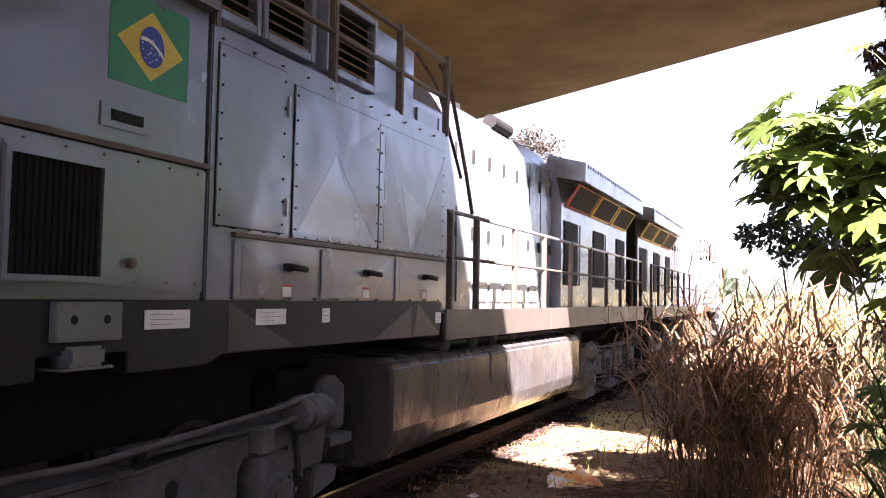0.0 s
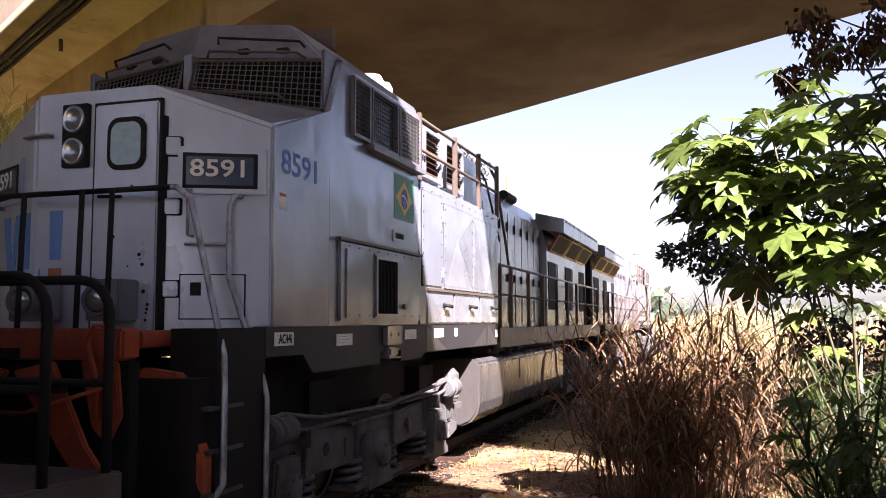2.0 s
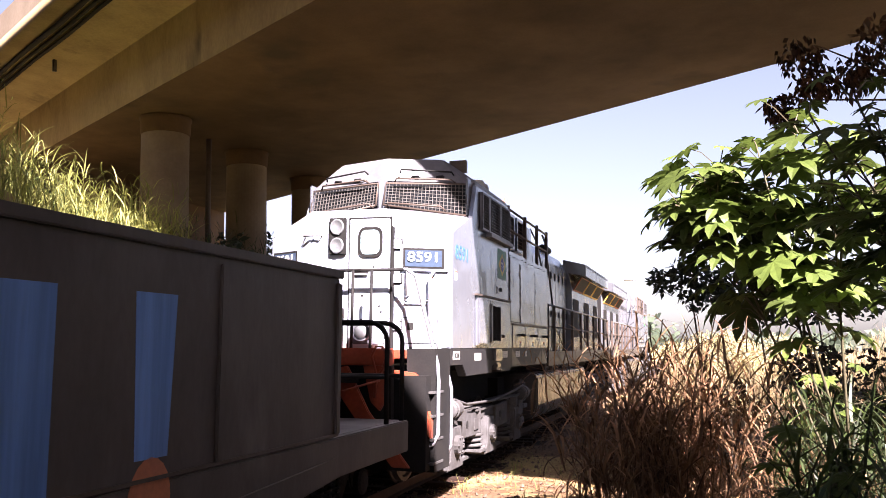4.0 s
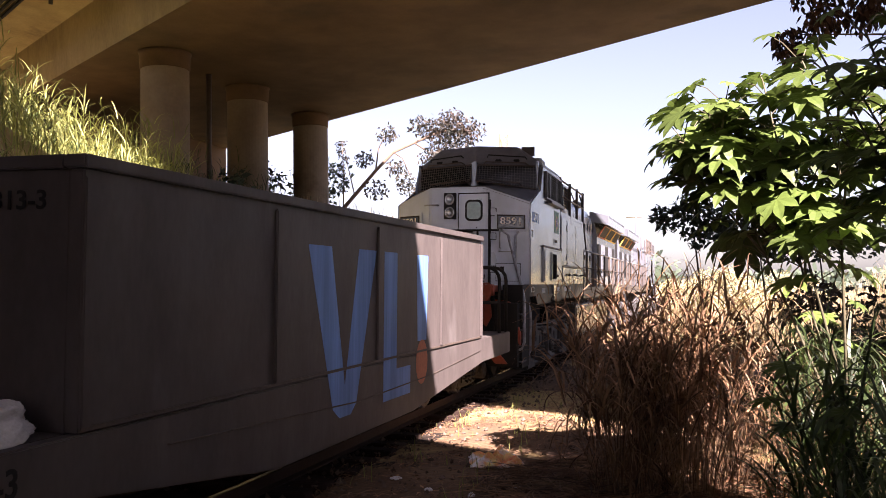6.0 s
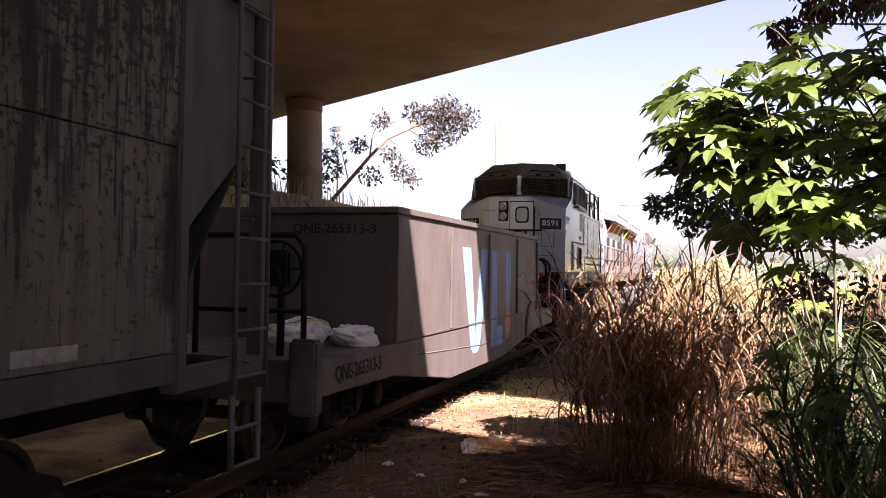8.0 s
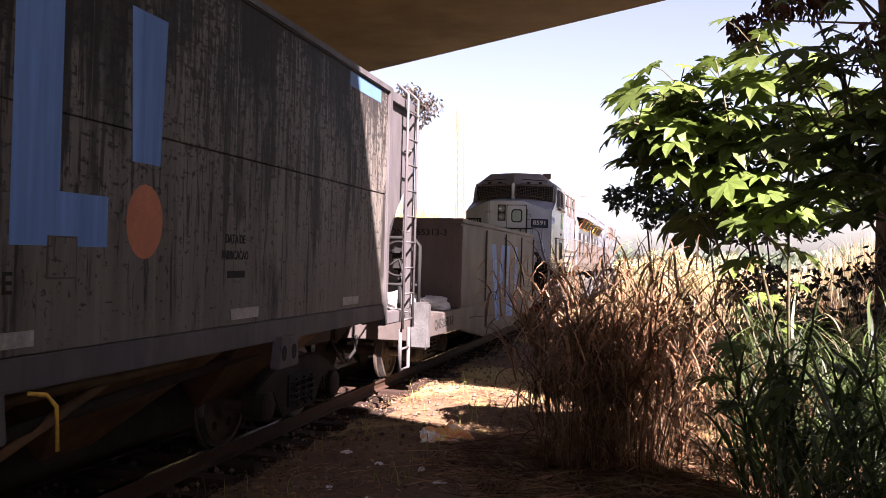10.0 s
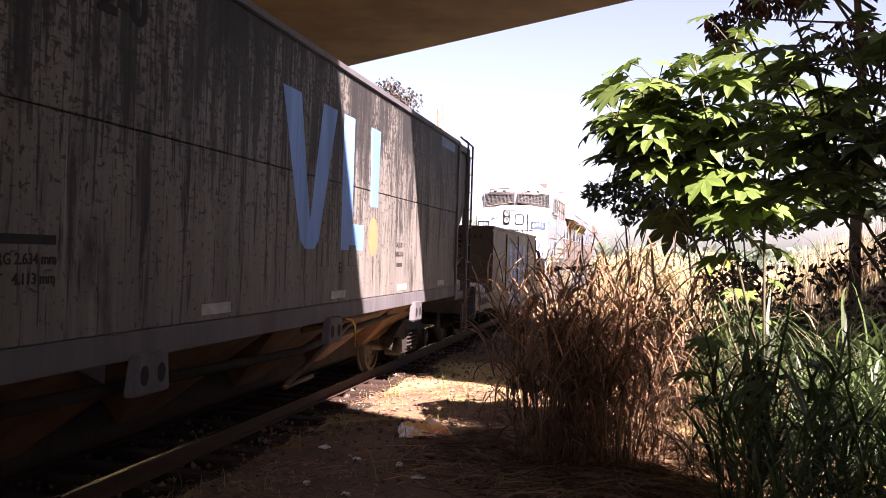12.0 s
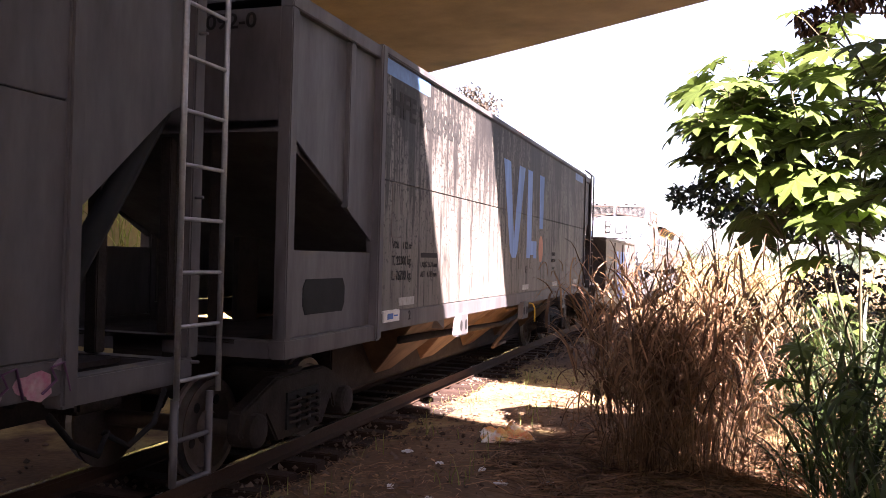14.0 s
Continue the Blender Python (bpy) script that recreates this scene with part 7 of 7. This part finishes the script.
def leafy(name, label, base, limbs, clumps, leaf, mat, rng, bark=M_BARK, group="", hang=-0.5):
    """A tree: tapered trunk and limbs (polylines, radius) and crown clumps (centre, radius, leaves)."""
    tree = tagged(new(name), label, "tree", group)
    b = Vector(base)
    tree.matrix_basis = Matrix.Translation(b)
    for i, (path, r) in enumerate(limbs):
        bm = bmesh.new()
        tube(bm, [Vector(q) - b for q in path], r, 7, r * 0.3)
        part("trunk" if i == 0 else "limb", finish(bm, 0, True), bark, tree)
    V, F = [], []
    for c, r, n in clumps:
        for i in range(n):
            d = Vector((rng.gauss(0, 1), rng.gauss(0, 1), rng.gauss(0, 1))).normalized() * r * rng.random() ** 0.45
            d.z *= 0.8
            p = Vector(c) - b + d
            ln, w = leaf * rng.uniform(0.6, 1.3), leaf * rng.uniform(0.16, 0.3)
            ax = Vector((rng.gauss(0, 1), rng.gauss(0, 1), rng.gauss(hang, 0.7))).normalized()
            sd = ax.orthogonal().normalized()
            sd.rotate(Matrix.Rotation(rng.uniform(0, 6.28), 3, ax))
            k = len(V)
            V += [p, p + ax * ln * 0.45 + sd * w, p + ax * ln, p + ax * ln * 0.45 - sd * w]
            F.append((k, k + 1, k + 2, k + 3))
    me = bpy.data.meshes.new("crown")
    me.from_pydata(V, [], F)
    me.materials.append(mat)
    cr = new("crown", me)
    cr.parent = tree
    return tree


rng = random.Random(31)
# darker, reddish tree behind the castor shrub
FAR = 1.35


def beyond(x, y, z):
    return (x * FAR, y * FAR, 1.82 + (z - 1.82) * FAR)


gx0, gy0 = 2.62 * FAR, 11.6 * FAR
gz = ground_z(gx0, gy0)
leafy("dark_leaved_tree", "tall tree with dark purple-brown drooping leaves beyond the bridge", (gx0, gy0, gz),
      [([(gx0, gy0, gz - 0.1), beyond(2.64, 11.6, 2.2), beyond(2.70, 11.5, 4.2), beyond(2.6, 11.4, 5.3), beyond(2.3, 11.3, 5.7)], 0.11)] + [([beyond(2.85, 11.5, 4.0 + 0.3 * k), beyond(2.85 - 0.5 * (k + 1) * 0.5, 11.3, 4.7 + 0.3 * k), beyond(x, 11.3, z)], 0.035) for k, (x, z) in enumerate(((1.15, 4.85), (1.5, 5.5), (2.2, 5.5), (3.3, 5.4)))],
      [(beyond(*c), r * FAR, 2 * n) for c, r, n in (((1.05, 11.3, 4.75), 0.26, 110), ((1.45, 11.2, 5.0), 0.30, 120), ((1.3, 11.4, 5.45), 0.30, 90), ((1.9, 11.3, 5.1), 0.36, 130), ((2.3, 11.3, 5.5), 0.45, 140), ((3.2, 11.4, 5.4), 0.55, 150), ((2.6, 11.4, 4.5), 0.4, 90), ((3.3, 11.5, 4.3), 0.5, 120))], 0.17, M_LEAFP, rng, hang=-1.8)
# grey-green bush farther off
for bx, by, h, rr in ((-0.2, 21.0, 3.3, 0.75), (1.3, 22.5, 3.0, 0.9), (2.8, 24.0, 3.2, 1.2)):
    gz = ground_z(bx, by)
    leafy("bush", "grey-green feathery bush beyond the dry grass", (bx, by, gz), [([(bx, by, gz), (bx + 0.05, by, gz + 1.5), (bx - 0.1, by, h - 0.3)], 0.05), ([(bx, by, gz + 1.2), (bx + 0.5, by, h - 0.4)], 0.03)],
          [((bx + dx * rr, by + dy, h + dz), rr * 0.55, 170) for dx, dy, dz in ((-0.9, 0, 0.1), (-0.3, 0.3, 0.35), (0.4, 0, 0.1), (0.9, 0.2, -0.3), (0.0, -0.2, -0.3))], 0.2, M_LEAFB, rng, group="bushes beyond the grass")
# leaning tree and a sapling on the bank beyond the bridge
def from_eye(az, el, d):
    a = radians(az)
    return (d * math.sin(a), d * math.cos(a), 1.82 + d * math.tan(radians(el)))


D = 38
P = [from_eye(a, e, D) for a, e in ((-24.2, 4.6), (-22.8, 6.2), (-21.4, 7.8), (-20.2, 9.0), (-18.8, 9.6), (-17.4, 10.2), (-15.6, 10.6))]
base = (P[0][0], P[0][1], ground_z(P[0][0], P[0][1]) - 0.1)
leafy("leaning_tree", "thin leaning tree with sparse dark leaves on the bank", base, [([base] + P, 0.11), ([P[3], from_eye(-19.6, 8.6, D), from_eye(-19.0, 7.2, D)], 0.04), ([P[2], from_eye(-21.2, 9.2, D), from_eye(-20.6, 10.4, D)], 0.04), ([P[4], from_eye(-17.6, 8.8, D), from_eye(-16.6, 8.4, D)], 0.04), ([P[1], from_eye(-23.2, 8.0, D), from_eye(-23.4, 9.2, D)], 0.03)],
      [(from_eye(a, e, D), r * 1.7, n * 4) for a, e, r, n in ((-16.4, 10.9, 0.5, 90), (-15.2, 10.4, 0.45, 80), (-17.2, 10.4, 0.5, 80), (-18.4, 10.8, 0.35, 40), (-16.8, 9.2, 0.5, 80), (-15.9, 9.7, 0.45, 60), (-17.6, 8.6, 0.4, 50), (-20.6, 10.2, 0.3, 30), (-19.3, 7.0, 0.4, 35), (-18.7, 6.4, 0.3, 25), (-21.4, 6.6, 0.35, 30), (-22.2, 8.6, 0.3, 30), (-20.0, 8.0, 0.3, 25))], 0.20, M_LEAFD, rng, hang=-1.0)
for az in (-23.6, -29.6):
    q = from_eye(az, 5.0, 40)
    gz = ground_z(q[0], q[1])
    leafy("sapling", "thin upright sapling with few leaves on the bank", (q[0], q[1], gz), [([(q[0], q[1], gz), from_eye(az + 0.1, 7.5, 40), from_eye(az, 9.8, 40)], 0.04)], [(from_eye(az + 0.15 * math.sin(k * 2), 6.6 + 0.5 * k, 40), 0.26, 60) for k in range(7)], 0.14, M_LEAFD, rng, group="saplings")
# undergrowth between the columns
for x, y, h, rr, n in ((-16.5, 29.0, 6.2, 1.2, 500), (-13.6, 23.2, 4.9, 0.5, 140), (-17.0, 36.0, 7.0, 1.6, 500)):
    gz = ground_z(x, y)
    leafy("shrub", "dark green shrub on the bank beside the columns", (x, y, gz), [([(x, y, gz), (x, y + 0.1, h)], 0.05)], [((x + dx * rr, y + dy * rr, h + dz), rr * 0.6, n // 4) for dx, dy, dz in ((-0.5, 0, -0.2), (0.5, 0.1, -0.1), (0, 0, 0.4), (0.1, 0, -0.7))], 0.28, M_LEAFB, rng, group="bank shrubs")
# low brown-green bushes behind the tussocks
rng = random.Random(45)
for x, y, h in ((0.75, 12.6, 2.0), (1.7, 13.4, 2.5), (2.8, 13.0, 2.3), (3.9, 14.2, 2.8), (2.2, 16.5, 2.6)):
    gz = ground_z(x, y)
    leafy("scrub_bush", "dark brown-green scrub bush among dry grass", (x, y, gz), [([(x, y, gz - 0.1), (x + 0.1, y, gz + h * 0.8)], 0.03)] + [([(x, y, gz + 0.2 * k), (x + 0.5 * math.cos(k * 2.4), y + 0.4 * math.sin(k * 2.4), gz + h * (0.6 + 0.08 * k))], 0.015) for k in range(4)],
          [((x + rng.uniform(-0.6, 0.6), y + rng.uniform(-0.5, 0.5), gz + h * rng.uniform(0.25, 0.95)), rng.uniform(0.3, 0.5), 70) for k in range(8)], 0.16, M_LEAFD, rng, group="scrub behind the tussocks")
# mostly unseen trees added on the side bank to block skylight
rng = random.Random(41)
for x, y, h in ((9.5, 2.0, 7.5), (12.0, 9.0, 8.5), (8.2, 17.0, 6.6), (13.5, 18.0, 9.0), (11.0, 27.0, 7.5), (7.0, 31.0, 5.4), (14.0, -6.0, 9.0)):
    gz = ground_z(x, y)
    leafy("bank_tree", "leafy green tree added on the side bank to block skylight", (x, y, gz), [([(x, y, gz - 0.2), (x + 0.2, y, gz + h * 0.35), (x - 0.1, y + 0.1, gz + h * 0.7)], 0.16)] + [([(x + 0.1, y, gz + h * (0.3 + 0.08 * k)), (x + 1.6 * math.cos(k * 2.1), y + 1.6 * math.sin(k * 2.1), gz + h * (0.55 + 0.08 * k))], 0.06) for k in range(4)],
          [((x + rng.uniform(-2.2, 2.2), y + rng.uniform(-2.2, 2.2), gz + h * rng.uniform(0.35, 0.95)), rng.uniform(0.8, 1.4), 130) for k in range(11)], 0.42, M_LEAFB, rng, group="trees on the side bank")
# sunlit yellow-green shrubs beside the far track
for x, y, h, rr in ((-1.2, 46.0, 2.2, 1.2), (0.8, 50.0, 2.4, 1.6), (3.5, 52.0, 2.6, 2.0), (-0.2, 60.0, 3.2, 2.0)):
    gz = ground_z(x, y)
    leafy("sunlit_shrub", "yellow-green sunlit shrub beside the far track", (x, y, gz), [([(x, y, gz), (x, y, h - 0.5)], 0.06)], [((x + rng.uniform(-1, 1) * rr, y + rng.uniform(-1, 1), gz + h * rng.uniform(0.2, 0.9)), rr * 0.5, 420) for k in range(9)], 0.17, M_SUNLIT, rng, group="sunlit shrubs")
# far woods
V, F = [], []
for i in range(1400):
    a = radians(rng.uniform(-60, 60))
    d = rng.uniform(150, 420)
    x, y = d * math.sin(a), d * math.cos(a)
    if abs(x - TRACK_X) < 6:
        continue
    top = rng.uniform(3, 7) * (1 + 0.6 * noise.noise(Vector((x * 0.02, y * 0.02, 1))))
    for j in range(9):
        p = Vector((x + rng.gauss(0, 2.0), y + rng.gauss(0, 2.0), ground_z(x, y) + rng.random() * top))
        ax = Vector((rng.gauss(0, 1), rng.gauss(0, 1), rng.gauss(0, 1))).normalized() * rng.uniform(0.8, 1.6)
        sd = ax.orthogonal().normalized() * rng.uniform(0.6, 1.2)
        k = len(V)
        V += [p - ax, p + sd, p + ax, p - sd]
        F.append((k, k + 1, k + 2, k + 3))
tagged(soup("far_woods", V, F, M_LEAFB), "hazy line of far trees", "woods", kind="stuff")

# ---- small things ----
def crumpled(name, at, size, mat, label, category, seed, turn=0):
    bm = bmesh.new()
    n = 16
    grid = [[None] * n for i in range(n)]
    for i in range(n):
        for j in range(n):
            u, v = i / (n - 1) - 0.5, j / (n - 1) - 0.5
            edge = max(abs(u), abs(v)) * 2
            x, y = u * size[0] * (1 + 0.15 * noise.noise(Vector((v * 4, seed, 0)))), v * size[1] * (1 + 0.2 * noise.noise(Vector((u * 4, seed, 5))))
            z = size[2] * (0.5 + 0.8 * noise.noise(Vector((u * 3.5 + seed, v * 3.5, 1))) + 0.35 * noise.noise(Vector((u * 9, v * 9, seed)))) * (1 - 0.8 * edge ** 3)
            grid[i][j] = bm.verts.new((x, y, max(z, 0.004)))
    for i in range(n - 1):
        for j in range(n - 1):
            bm.faces.new((grid[i][j], grid[i + 1][j], grid[i + 1][j + 1], grid[i][j + 1]))
    r = bmesh.ops.extrude_face_region(bm, geom=list(bm.faces))
    bmesh.ops.translate(bm, verts=[v for v in r["geom"] if isinstance(v, bmesh.types.BMVert)], vec=(0, 0, -0.012))
    ob = part(name, finish(bm), mat)
    ob.matrix_basis = pose(at[0], at[1], ground_z(*at) + 0.012, 0, 0, turn)
    return tagged(ob, label, category)


crumpled("plastic_bag", (-2.4, 9.75), (0.58, 0.55, 0.20), M_BAG, "crumpled orange and white plastic bag on the soil", "bag", 3, 20)
rng = random.Random(51)
for k, (x, y) in enumerate(((-2.75, 8.35), (-2.25, 8.15), (-1.95, 7.7), (-2.9, 7.4), (-1.55, 7.9), (-3.3, 8.9), (-2.4, 7.0), (-1.9, 8.6))):
    crumpled("paper_scrap", (x, y), (rng.uniform(0.06, 0.13), rng.uniform(0.05, 0.1), 0.03), M_LITTER, "small white scrap of litter on the soil", "litter", k + 7, rng.uniform(0, 180))
# dead leaves strewn over the soil
rng = random.Random(61)
V, F = [], []
for i in range(3200):
    x, y = rng.uniform(-4.2, 1.6), rng.uniform(2.8, 14.0)
    if noise.noise(Vector((x * 0.9, y * 0.9, 4))) < rng.uniform(-0.5, 0.35):
        continue
    z, a, q = ground_z(x, y) + 0.012, rng.uniform(0, 6.283), rng.uniform(0.02, 0.06)
    c, d, w = math.cos(a) * q, math.sin(a) * q, rng.uniform(0.25, 0.5)
    k = len(V)
    V += [(x - c, y - d, z), (x - d * w, y + c * w, z + q * rng.uniform(0.1, 0.5)), (x + c, y + d, z + q * rng.uniform(0, 0.4)), (x + d * w, y - c * w, z + q * rng.uniform(0.1, 0.5))]
    F.append((k, k + 1, k + 2, k + 3))
tagged(soup("dead_leaves", V, F, M_DRY), "curled brown dead leaves strewn on the soil", "leaves", kind="stuff")
# slim lattice tower and a post with a crossbar, far off
tw = tagged(new("lattice_tower"), "slim red and white lattice mast far off", "mast")
tw.matrix_basis = Matrix.Translation((-34.2, 150, ground_z(-34.2, 150)))
bm = bmesh.new()
for sx, sy in ((-1, -1), (1, -1), (1, 1), (-1, 1)):
    tube(bm, [(sx * 0.8, sy * 0.8, 0), (sx * 0.6, sy * 0.6, 26)], 0.1, 5)
for k in range(17):
    s = 0.8 - 0.2 * k / 17
    for a, b in (((-s, -s), (s, -s)), ((s, -s), (s, s)), ((s, s), (-s, s)), ((-s, s), (-s, -s))):
        tube(bm, [(*a, k * 1.5), (*b, k * 1.5 + 1.5)], 0.06, 4)
part("lattice", finish(bm), M_ORANGE, tw)
ps = tagged(new("signal_post"), "grey post with a crossbar beyond the locomotives", "post")
ps.matrix_basis = Matrix.Translation((-9.2, 120, ground_z(-9.2, 120)))
bar("pole", [(0, 0, 0), (0, 0, 11.0)], 0.14, M_STEEL, ps)
bar("crossbar", [(-1.3, 0, 10.9), (1.3, 0, 10.9)], 0.1, M_STEEL, ps)


# ---- what moves ----
def gone(t):
    return float(np.interp(t, [a for a, b in GONE], [b for a, b in GONE]))


def motions():
    for ob, mid, turn in CARS:
        walk(ob, [(t, on_track(mid + s) @ pose(0, 0, 0, 0, 0, turn)) for t, s in GONE])
    for ob, (x, y) in SACKS:
        walk(ob, [(t, on_track(y + s) @ pose(x, 0, 1.06, 0, 0, 25 + 40 * x)) for t, s in GONE])
    ts = [k * 0.2 for k in range(71)]
    for ws, place, r, facing in WHEELS:
        walk(ws, [(t, pose(*place, -facing * math.degrees(gone(t) / r), 0, 0)) for t in ts])


motions()
